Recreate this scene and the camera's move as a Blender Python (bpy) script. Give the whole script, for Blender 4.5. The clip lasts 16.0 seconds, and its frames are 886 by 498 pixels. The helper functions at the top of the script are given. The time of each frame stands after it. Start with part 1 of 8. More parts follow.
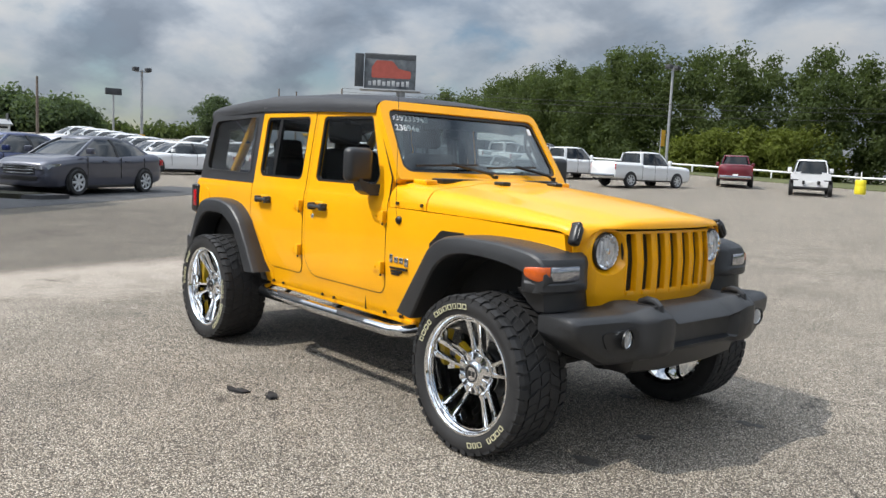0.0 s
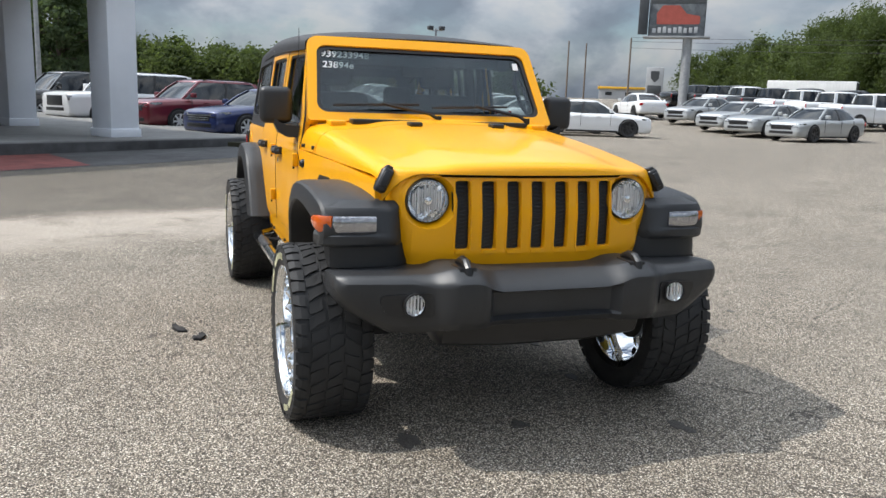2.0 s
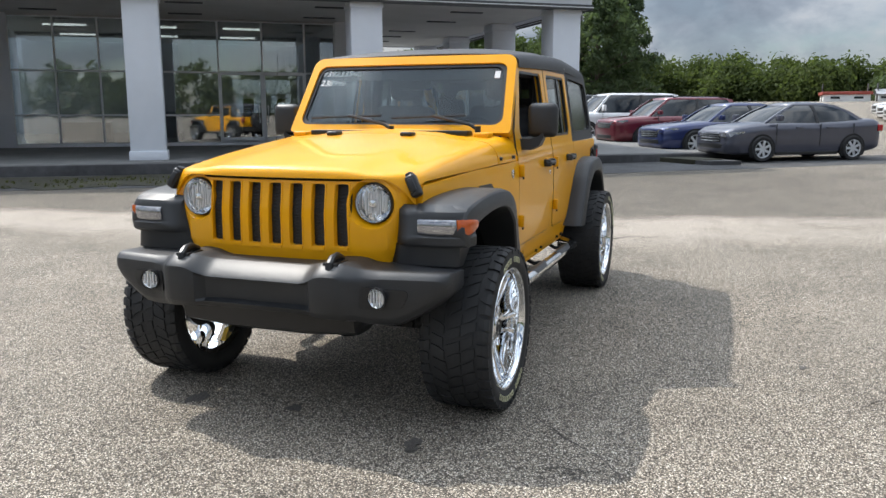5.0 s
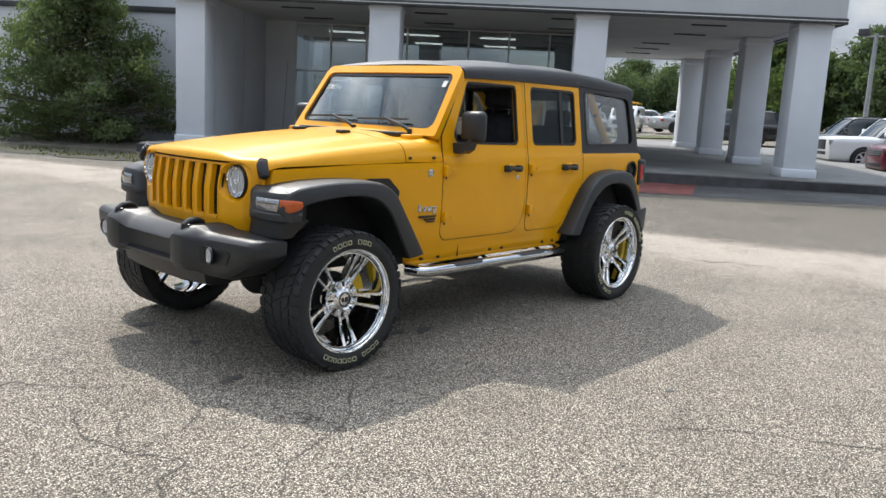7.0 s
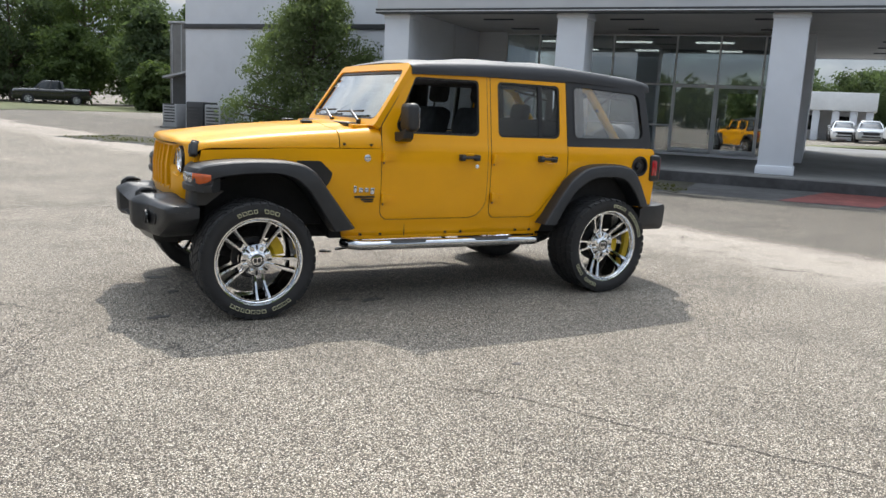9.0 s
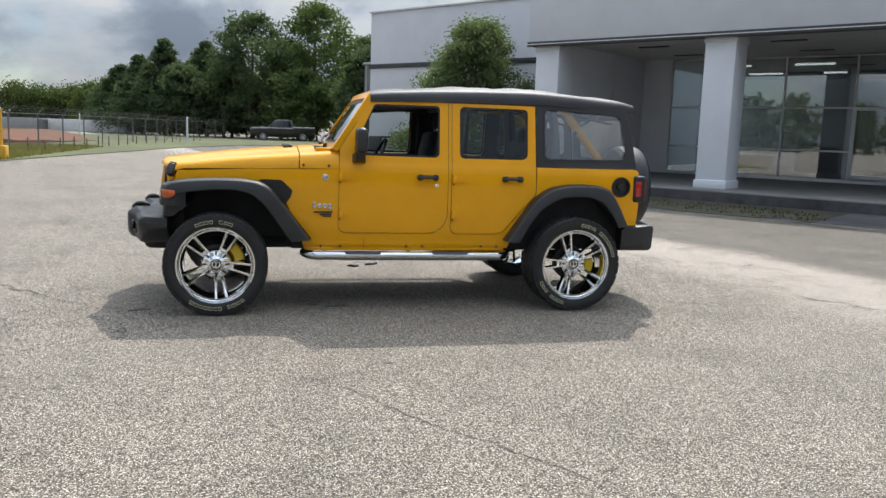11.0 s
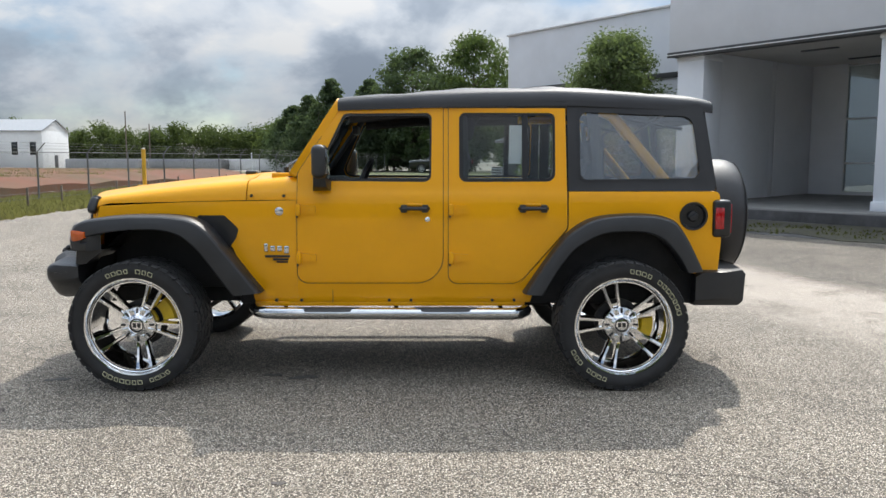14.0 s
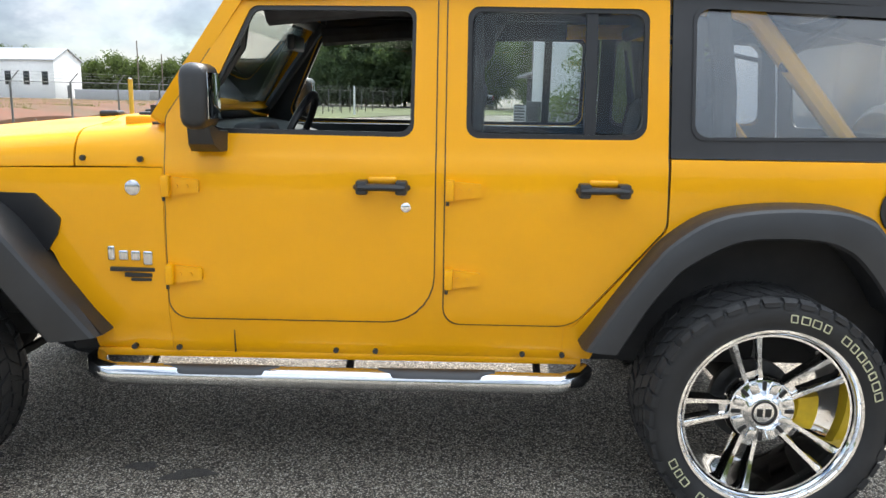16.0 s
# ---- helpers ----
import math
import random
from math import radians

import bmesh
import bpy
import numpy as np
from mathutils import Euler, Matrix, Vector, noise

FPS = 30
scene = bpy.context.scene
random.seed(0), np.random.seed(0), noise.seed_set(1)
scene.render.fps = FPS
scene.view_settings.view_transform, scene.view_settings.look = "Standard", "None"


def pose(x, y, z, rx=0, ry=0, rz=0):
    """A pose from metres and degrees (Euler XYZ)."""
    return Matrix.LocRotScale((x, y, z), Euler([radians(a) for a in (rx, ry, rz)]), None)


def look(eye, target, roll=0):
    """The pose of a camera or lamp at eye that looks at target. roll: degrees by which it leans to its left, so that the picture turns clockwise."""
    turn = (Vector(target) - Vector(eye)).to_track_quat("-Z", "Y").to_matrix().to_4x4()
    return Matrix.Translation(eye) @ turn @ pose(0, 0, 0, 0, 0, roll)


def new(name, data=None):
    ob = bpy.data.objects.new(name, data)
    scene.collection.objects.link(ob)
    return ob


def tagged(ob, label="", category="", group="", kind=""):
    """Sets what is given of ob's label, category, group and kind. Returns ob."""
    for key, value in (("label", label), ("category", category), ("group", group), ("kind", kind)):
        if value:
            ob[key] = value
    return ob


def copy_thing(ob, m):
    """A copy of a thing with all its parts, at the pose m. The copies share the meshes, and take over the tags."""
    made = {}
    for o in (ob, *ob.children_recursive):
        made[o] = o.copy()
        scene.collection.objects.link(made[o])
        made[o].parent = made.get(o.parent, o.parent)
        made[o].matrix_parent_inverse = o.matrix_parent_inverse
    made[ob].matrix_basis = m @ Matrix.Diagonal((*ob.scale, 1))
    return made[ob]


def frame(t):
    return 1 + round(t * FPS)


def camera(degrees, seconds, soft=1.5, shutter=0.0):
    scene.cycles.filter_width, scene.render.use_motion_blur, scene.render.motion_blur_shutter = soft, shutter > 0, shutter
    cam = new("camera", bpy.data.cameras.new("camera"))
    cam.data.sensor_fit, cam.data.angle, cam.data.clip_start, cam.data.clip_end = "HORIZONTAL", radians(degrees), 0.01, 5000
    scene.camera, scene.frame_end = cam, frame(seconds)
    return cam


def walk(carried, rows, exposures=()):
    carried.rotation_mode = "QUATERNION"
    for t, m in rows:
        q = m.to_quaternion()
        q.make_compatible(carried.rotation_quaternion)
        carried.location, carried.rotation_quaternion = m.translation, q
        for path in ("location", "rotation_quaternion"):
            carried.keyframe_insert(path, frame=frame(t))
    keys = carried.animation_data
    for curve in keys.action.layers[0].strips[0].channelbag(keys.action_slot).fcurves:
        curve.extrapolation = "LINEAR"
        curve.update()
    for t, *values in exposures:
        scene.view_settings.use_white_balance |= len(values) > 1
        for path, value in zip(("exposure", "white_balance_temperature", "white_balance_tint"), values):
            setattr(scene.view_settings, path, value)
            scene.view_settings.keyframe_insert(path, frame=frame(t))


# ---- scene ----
cam = camera(58.0, 16.0)
PATH = [
    (0, (4.394, -3.620, 1.452), (2.875, -2.338, 1.234), 2.63),
    (0.5, (4.537, -3.125, 1.424), (2.930, -1.959, 1.178), 2.97),
    (1, (4.732, -2.566, 1.427), (3.033, -1.550, 1.140), 2.87),
    (1.5, (4.919, -2.044, 1.432), (3.133, -1.207, 1.104), 2.51),
    (2, (5.079, -1.473, 1.449), (3.214, -0.845, 1.090), 1.90),
    (2.5, (5.202, -0.915, 1.479), (3.278, -0.520, 1.104), 1.24),
    (3, (5.232, -0.349, 1.467), (3.274, -0.199, 1.090), 0.77),
    (3.5, (5.242, 0.240, 1.463), (3.278, 0.153, 1.096), 0.34),
    (4, (5.198, 0.815, 1.439), (3.253, 0.509, 1.083), -0.13),
    (4.5, (5.197, 1.442, 1.429), (3.296, 0.925, 1.083), -0.33),
    (4.7, (5.196, 1.693, 1.449), (3.318, 1.096, 1.106), -0.28),
    (6.8, (4.526, 4.151, 1.476), (3.023, 2.874, 1.147), 2.71),
    (7, (4.413, 4.369, 1.486), (2.961, 3.035, 1.152), 3.04),
    (7.5, (4.060, 4.909, 1.463), (2.738, 3.446, 1.123), 3.31),
    (8, (3.714, 5.444, 1.455), (2.527, 3.872, 1.109), 3.10),
    (8.2, (3.554, 5.610, 1.447), (2.419, 4.000, 1.102), 3.00),
    (10.3, (1.698, 7.144, 1.508), (1.122, 5.255, 1.190), 2.37),
    (10.5, (1.509, 7.253, 1.486), (0.984, 5.348, 1.176), 2.15),
    (11, (1.011, 7.391, 1.478), (0.606, 5.453, 1.195), 1.96),
    (11.5, (0.559, 7.471, 1.469), (0.275, 5.508, 1.212), 1.98),
    (12, (0.158, 7.298, 1.446), (-0.007, 5.319, 1.207), 2.15),
    (12.5, (-0.166, 7.095, 1.445), (-0.214, 5.109, 1.214), 1.86),
    (13, (-0.344, 6.817, 1.431), (-0.298, 4.829, 1.215), 1.19),
    (13.5, (-0.403, 6.323, 1.419), (-0.356, 4.334, 1.219), 0.86),
    (14, (-0.461, 5.774, 1.406), (-0.438, 3.786, 1.190), 0.02),
    (14.5, (-0.447, 5.171, 1.403), (-0.433, 3.184, 1.181), -0.85),
    (15, (-0.467, 4.594, 1.390), (-0.442, 2.609, 1.150), -1.03),
    (15.5, (-0.508, 4.014, 1.420), (-0.461, 2.035, 1.134), -0.39),
    (16, (-0.525, 3.433, 1.414), (-0.458, 1.469, 1.043), 0.87),
]
EXPOSURES = [(0.0, 0.03, 6500, 10), (4.5, 0.16, 6450, 10), (8.0, 0.20, 6500, 10), (10.5, 0.10, 6450, 10), (12.5, 0.13, 6400, 10), (14.5, 0.37, 6500, 10), (15.0, 0.54, 6500, 9), (15.5, 0.70, 6500, 9), (16.0, 1.02, 6500, 9)]
walk(cam, [(t, look(eye, aim, roll)) for t, eye, aim, roll in PATH], EXPOSURES)

# ---- world, sun, sky ----
SUN_AZ = 200.2
SUN_EL = 51.3
world = bpy.data.worlds.new("world")
scene.world = world
world.use_nodes = True
wn = world.node_tree
wn.nodes.clear()


def nd(tree, kind, **kw):
    n = tree.nodes.new(kind)
    for k, val in kw.items():
        if k == "op":
            n.operation = val
        elif k == "blend":
            n.blend_type = val
        elif k == "dtype":
            n.data_type = val
        elif k == "vals":
            for i, x in val.items():
                n.inputs[i].default_value = x
    return n


def ramp(tree, stops):
    n = tree.nodes.new("ShaderNodeValToRGB")
    el = n.color_ramp.elements
    while len(el) < len(stops):
        el.new(0.5)
    for e, (p, c) in zip(el, stops):
        e.position = p
        e.color = (c, c, c, 1) if isinstance(c, (int, float)) else (*c, 1)
    return n


def build_sky():
    L = wn.links.new
    out = wn.nodes.new("ShaderNodeOutputWorld")
    sky = wn.nodes.new("ShaderNodeTexSky")
    sky.sky_type = "NISHITA"
    sky.sun_disc = False
    sky.sun_elevation = radians(SUN_EL)
    sky.sun_rotation = radians(SUN_AZ)
    sky.air_density, sky.dust_density, sky.ozone_density = 1.0, 0.5, 2.0
    bg = nd(wn, "ShaderNodeBackground", vals={1: 0.08})
    L(sky.outputs[0], bg.inputs[0])
    tc = wn.nodes.new("ShaderNodeTexCoord")
    sep = wn.nodes.new("ShaderNodeSeparateXYZ")
    L(tc.outputs["Generated"], sep.inputs[0])
    zc = nd(wn, "ShaderNodeMath", op="MAXIMUM", vals={1: 0.0})
    L(sep.outputs[2], zc.inputs[0])
    za = nd(wn, "ShaderNodeMath", op="ADD", vals={1: 0.62})
    L(zc.outputs[0], za.inputs[0])
    dx = nd(wn, "ShaderNodeMath", op="DIVIDE")
    dy = nd(wn, "ShaderNodeMath", op="DIVIDE")
    L(sep.outputs[0], dx.inputs[0]); L(za.outputs[0], dx.inputs[1])
    L(sep.outputs[1], dy.inputs[0]); L(za.outputs[0], dy.inputs[1])
    cmb = wn.nodes.new("ShaderNodeCombineXYZ")
    L(dx.outputs[0], cmb.inputs[0]); L(dy.outputs[0], cmb.inputs[1])
    zs = nd(wn, "ShaderNodeMath", op="MULTIPLY", vals={1: 1.3})
    L(zc.outputs[0], zs.inputs[0])
    L(zs.outputs[0], cmb.inputs[2])
    n1 = nd(wn, "ShaderNodeTexNoise", vals={"Scale": 2.9, "Detail": 10.0, "Roughness": 0.55, "Distortion": 0.1})
    L(cmb.outputs[0], n1.inputs["Vector"])
    mask = ramp(wn, [(0.39, 0.0), (0.46, 0.72), (0.56, 1.0)])
    L(n1.outputs["Fac"], mask.inputs[0])
    # thickness of the clouds: bright edges, grey bellies
    off = nd(wn, "ShaderNodeVectorMath", op="ADD", vals={1: (0.16, 0.10, 0.35)})
    L(cmb.outputs[0], off.inputs[0])
    n2 = nd(wn, "ShaderNodeTexNoise", vals={"Scale": 4.6, "Detail": 9.0, "Roughness": 0.52, "Distortion": 0.25})
    L(off.outputs[0], n2.inputs["Vector"])
    tone = ramp(wn, [(0.37, (0.96, 0.98, 1.0)), (0.48, (0.76, 0.83, 0.92)), (0.58, (0.50, 0.58, 0.69)), (0.70, (0.35, 0.42, 0.52))])
    # billowing heads: rounded cells, warped
    warp = nd(wn, "ShaderNodeVectorMath", op="MULTIPLY_ADD", vals={1: (0.22, 0.22, 0.22)})
    n5 = nd(wn, "ShaderNodeTexNoise", vals={"Scale": 7.0, "Detail": 6.0, "Roughness": 0.6})
    L(cmb.outputs[0], n5.inputs["Vector"])
    L(n5.outputs["Color"], warp.inputs[0]); L(cmb.outputs[0], warp.inputs[2])
    heads = nd(wn, "ShaderNodeTexVoronoi", vals={"Scale": 7.5})
    heads.feature = "SMOOTH_F1"
    L(warp.outputs[0], heads.inputs["Vector"])
    puff = nd(wn, "ShaderNodeMath", op="MULTIPLY_ADD", vals={1: 0.34, 2: -0.125})
    L(heads.outputs["Distance"], puff.inputs[0])
    belly = nd(wn, "ShaderNodeMath", op="ADD")
    L(n2.outputs["Fac"], belly.inputs[0]); L(puff.outputs[0], belly.inputs[1])
    L(belly.outputs[0], tone.inputs[0])
    bgc = nd(wn, "ShaderNodeBackground", vals={1: 0.72})
    L(tone.outputs[0], bgc.inputs[0])
    mix = wn.nodes.new("ShaderNodeMixShader")
    L(mask.outputs[0], mix.inputs[0]); L(bg.outputs[0], mix.inputs[1]); L(bgc.outputs[0], mix.inputs[2])
    # overcast gradient: the zenith is brighter than the horizon
    grad = nd(wn, "ShaderNodeMath", op="MULTIPLY_ADD", vals={1: 2.75, 2: 0.52})
    L(zc.outputs[0], grad.inputs[0])
    m1 = nd(wn, "ShaderNodeMath", op="MULTIPLY", vals={1: 0.70})
    L(grad.outputs[0], m1.inputs[0])
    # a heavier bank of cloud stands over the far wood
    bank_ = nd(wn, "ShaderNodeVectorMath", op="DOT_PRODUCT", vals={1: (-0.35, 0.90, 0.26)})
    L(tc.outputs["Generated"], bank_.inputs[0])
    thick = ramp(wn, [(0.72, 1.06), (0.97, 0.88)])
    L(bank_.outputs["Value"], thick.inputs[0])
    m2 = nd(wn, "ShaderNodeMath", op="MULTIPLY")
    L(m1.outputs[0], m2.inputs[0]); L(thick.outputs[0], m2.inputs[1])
    # cloud near the sun is thinner and brighter
    near = nd(wn, "ShaderNodeVectorMath", op="DOT_PRODUCT", vals={1: (-0.216, -0.587, 0.780)})
    L(tc.outputs["Generated"], near.inputs[0])
    glow = nd(wn, "ShaderNodeMapRange", vals={1: 0.84, 2: 1.0, 3: 1.0, 4: 3.6})
    L(near.outputs["Value"], glow.inputs[0])
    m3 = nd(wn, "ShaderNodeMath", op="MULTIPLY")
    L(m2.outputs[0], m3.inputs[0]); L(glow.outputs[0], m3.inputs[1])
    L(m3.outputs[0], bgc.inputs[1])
    L(mix.outputs[0], out.inputs[0])


build_sky()
sun_data = bpy.data.lights.new("sun", "SUN")
sun_data.energy = 3.9
sun_data.angle = radians(0.7)
sun_data.color = (1.0, 0.95, 0.87)
sun = new("sun", sun_data)
sun.matrix_world = look((0.345 * -30, 0.939 * -30, 37.4), (0, 0, 0))

# ---- materials ----


def material(name, color, rough=0.5, metal=0.0, vary=0.0, scale=6.0, bump=0.0, bump_scale=60.0, coat=0.0,
             color2=None, spec=0.5, stain=0.0, island=0.0, rand=0.0):
    m = bpy.data.materials.new(name)
    m.use_nodes = True
    t = m.node_tree
    p = t.nodes["Principled BSDF"]
    p.inputs["Base Color"].default_value = (*color, 1)
    p.inputs["Roughness"].default_value = rough
    p.inputs["Metallic"].default_value = metal
    p.inputs["Specular IOR Level"].default_value = spec
    p.inputs["Coat Weight"].default_value = coat
    p.inputs["Coat Roughness"].default_value = 0.04
    L = t.links.new
    tc = t.nodes.new("ShaderNodeTexCoord")
    last = None
    if vary or color2:
        n = nd(t, "ShaderNodeTexNoise", vals={"Scale": scale, "Detail": 6.0, "Roughness": 0.6})
        L(tc.outputs["Object"], n.inputs["Vector"])
        c2 = color2 or tuple(c * (1 - vary) for c in color)
        c1 = color if color2 else tuple(min(1, c * (1 + vary * 0.5)) for c in color)
        r = ramp(t, [(0.32, c2), (0.68, c1)])
        L(n.outputs["Fac"], r.inputs[0])
        last = r.outputs[0]
        if stain:
            n3 = nd(t, "ShaderNodeTexNoise", vals={"Scale": scale * 0.14, "Detail": 5.0, "Roughness": 0.65})
            L(tc.outputs["Object"], n3.inputs["Vector"])
            r3 = ramp(t, [(0.38, 1 - stain), (0.62, 1.0)])
            L(n3.outputs["Fac"], r3.inputs[0])
            mx = nd(t, "ShaderNodeMix", dtype="RGBA", blend="MULTIPLY")
            mx.inputs["Factor"].default_value = 1.0
            L(last, mx.inputs["A"]); L(r3.outputs[0], mx.inputs["B"])
            last = mx.outputs["Result"]
    if island or rand:
        g = t.nodes.new("ShaderNodeNewGeometry") if island else t.nodes.new("ShaderNodeObjectInfo")
        k = island or rand
        r4 = ramp(t, [(0.0, 1 - k), (1.0, 1 + 0.0)])
        L(g.outputs["Random Per Island" if island else "Random"], r4.inputs[0])
        mx = nd(t, "ShaderNodeMix", dtype="RGBA", blend="MULTIPLY")
        mx.inputs["Factor"].default_value = 1.0
        mx.inputs["A"].default_value = (*color, 1)
        if last:
            L(last, mx.inputs["A"])
        L(r4.outputs[0], mx.inputs["B"])
        last = mx.outputs["Result"]
    if last:
        L(last, p.inputs["Base Color"])
    if bump:
        nb = nd(t, "ShaderNodeTexNoise", vals={"Scale": bump_scale, "Detail": 4.0, "Roughness": 0.6})
        L(tc.outputs["Object"], nb.inputs["Vector"])
        b = nd(t, "ShaderNodeBump", vals={"Strength": bump, "Distance": 0.01})
        L(nb.outputs["Fac"], b.inputs["Height"])
        L(b.outputs[0], p.inputs["Normal"])
    return m


def glass(name, color=(1, 1, 1), alpha=0.85, rough=0.02, f0=0.03, edge=0.55, power=5.0):
    """Thin pane: clear or tinted film with a glossy skin."""
    m = bpy.data.materials.new(name)
    m.use_nodes = True
    t = m.node_tree
    t.nodes.clear()
    L = t.links.new
    out = t.nodes.new("ShaderNodeOutputMaterial")
    tr = nd(t, "ShaderNodeBsdfTransparent", vals={0: (*[c * alpha for c in color], 1)})
    gl = nd(t, "ShaderNodeBsdfGlossy", vals={0: (1, 1, 1, 1), "Roughness": rough})
    lw = nd(t, "ShaderNodeLayerWeight", vals={0: 0.5})
    pw = nd(t, "ShaderNodeMath", op="POWER", vals={1: power})
    L(lw.outputs["Facing"], pw.inputs[0])
    fr = nd(t, "ShaderNodeMath", op="MULTIPLY_ADD", vals={1: edge, 2: f0})
    L(pw.outputs[0], fr.inputs[0])
    mx = t.nodes.new("ShaderNodeMixShader")
    L(fr.outputs[0], mx.inputs[0]); L(tr.outputs[0], mx.inputs[1]); L(gl.outputs[0], mx.inputs[2])
    L(mx.outputs[0], out.inputs[0])
    return m


def foliage(name, dark, light):
    m = material(name, light, rough=0.6, vary=0.0, color2=dark, scale=0.35, island=0.42, spec=0.06)
    t = m.node_tree
    p = t.nodes["Principled BSDF"]
    tl = nd(t, "ShaderNodeBsdfTranslucent", vals={0: (light[0] * 1.3, light[1] * 1.4, light[2] * 0.8, 1)})
    mx = nd(t, "ShaderNodeMixShader", vals={0: 0.35})
    out = t.nodes["Material Output"]
    t.links.new(p.outputs[0], mx.inputs[1])
    t.links.new(tl.outputs[0], mx.inputs[2])
    t.links.new(mx.outputs[0], out.inputs[0])
    return m


YELLOW = material("yellow_paint", (0.81, 0.370, 0.003), rough=0.36, vary=0.05, scale=2.0, coat=0.45, spec=0.15, bump=0.004, bump_scale=300)
YELLOW_IN = material("yellow_bar_paint", (0.72, 0.38, 0.006), rough=0.4, vary=0.06, scale=4.0)
PLASTIC = material("black_grained_plastic", (0.019, 0.020, 0.022), rough=0.44, vary=0.25, scale=5.0, bump=0.10, bump_scale=900, spec=0.55)
BLACK = material("black_trim", (0.012, 0.012, 0.013), rough=0.35, vary=0.2, scale=9.0)
MATTE = material("dark_underbody", (0.016, 0.016, 0.017), rough=0.8, vary=0.5, scale=8.0, stain=0.3)
FABRIC = material("black_soft_top_fabric", (0.032, 0.033, 0.037), rough=0.54, vary=0.3, scale=3.0, bump=0.08, bump_scale=700, stain=0.25)
RUBBER = material("tyre_rubber", (0.020, 0.020, 0.021), rough=0.68, vary=0.35, scale=7.0, bump=0.1, bump_scale=220, stain=0.25)
CHROME = material("chrome", (0.86, 0.87, 0.88), rough=0.05, metal=1.0, vary=0.05, scale=20)
STEEL = material("polished_step_tube", (0.60, 0.61, 0.62), rough=0.14, metal=1.0, vary=0.1, scale=14)
IRON = material("brake_iron", (0.05, 0.05, 0.05), rough=0.5, metal=0.8, vary=0.3, scale=20)
CALIPER = material("yellow_caliper", (0.60, 0.40, 0.01), rough=0.45, vary=0.2, scale=15)
AMBER = material("amber_lens", (0.50, 0.085, 0.006), rough=0.15, vary=0.15, scale=40, coat=0.6)
LENS = material("clear_lamp_lens", (0.42, 0.42, 0.44), rough=0.16, vary=0.35, scale=55, coat=0.9, metal=0.8)
SILVERED = material("lamp_reflector", (0.80, 0.80, 0.80), rough=0.28, metal=0.25, vary=0.1, scale=40)
REDLENS = material("red_lens", (0.42, 0.006, 0.01), rough=0.15, vary=0.3, scale=35, coat=0.7)
TRIM_IN = material("dark_cabin_plastic", (0.038, 0.040, 0.044), rough=0.6, vary=0.2, scale=8)
SEAT = material("black_seat_cloth", (0.042, 0.042, 0.046), rough=0.85, vary=0.4, scale=12, bump=0.08, bump_scale=300)
WHITE_INK = material("white_paint_pen", (0.72, 0.74, 0.74), rough=0.7, vary=0.15, scale=60)
TYRE_LETTER = material("tyre_letter_paint", (0.58, 0.56, 0.36), rough=0.7, vary=0.3, scale=40)
WS_GLASS = glass("windscreen_glass", (0.88, 0.97, 0.96), 0.64, f0=0.05, edge=2.0, power=4.0)
DOOR_GLASS = glass("tinted_door_glass", (0.94, 0.97, 0.96), 0.93, f0=0.025)
VINYL = glass("clear_vinyl_window", (0.97, 0.98, 0.98), 0.92, rough=0.16, f0=0.12)
WALL = material("grey_painted_stucco", (0.62, 0.64, 0.68), rough=0.85, vary=0.05, scale=1.2, bump=0.2, bump_scale=90, stain=0.07)
WALL_W = material("pale_painted_column", (0.72, 0.75, 0.80), rough=0.8, vary=0.04, scale=1.5, bump=0.15, bump_scale=90, stain=0.06)
SOFFIT = material("soffit_board", (0.60, 0.59, 0.57), rough=0.85, vary=0.07, scale=1.0, stain=0.1)
FENCE = material("weathered_fence_steel", (0.15, 0.15, 0.145), rough=0.7, vary=0.25, scale=6)
TRIM_D = material("dark_metal_trim", (0.045, 0.047, 0.05), rough=0.5, vary=0.2, scale=4)
ALU = material("aluminium_mullion", (0.66, 0.67, 0.69), rough=0.45, metal=0.1, vary=0.1, scale=8)
SHOP_GLASS = glass("storefront_glass", (0.80, 0.87, 0.88), 0.74, f0=0.24)
CONCRETE = material("concrete_slab", (0.20, 0.198, 0.192), rough=0.9, vary=0.18, scale=2.5, bump=0.25, bump_scale=120, stain=0.25)
DARK_ASPHALT = material("sealed_asphalt", (0.075, 0.075, 0.078), rough=0.85, vary=0.35, scale=3.5, bump=0.5, bump_scale=160, stain=0.45)
RED_PAINT = material("faded_red_paint", (0.20, 0.055, 0.048), rough=0.85, vary=0.40, scale=3.0, bump=0.4, bump_scale=160, stain=0.35)
GRASS = material("mown_grass", (0.108, 0.118, 0.036), rough=0.9, color2=(0.068, 0.078, 0.026), scale=0.8, bump=0.8, bump_scale=30, stain=0.3)
WEEDS = material("mossy_weeds", (0.060, 0.058, 0.030), rough=0.95, color2=(0.034, 0.032, 0.024), scale=2.5, bump=0.9, bump_scale=45, stain=0.4)
CLAY = material("red_clay", (0.150, 0.052, 0.026), rough=0.95, color2=(0.095, 0.056, 0.026), scale=0.5, bump=0.5, bump_scale=8)
OIL = material("oil_stain", (0.065, 0.058, 0.050), rough=0.6, vary=0.5, scale=60, bump=0.6, bump_scale=200)
BARK = material("bark", (0.11, 0.085, 0.065), rough=0.95, vary=0.4, scale=9, bump=0.8, bump_scale=40)
# LEAF, LEAF_D, LEAF_P, LEAF_W: distance haze painted in as lighter, bluer greens
LEAF = foliage("hazed_broad_leaves", (0.054, 0.080, 0.034), (0.115, 0.155, 0.064))
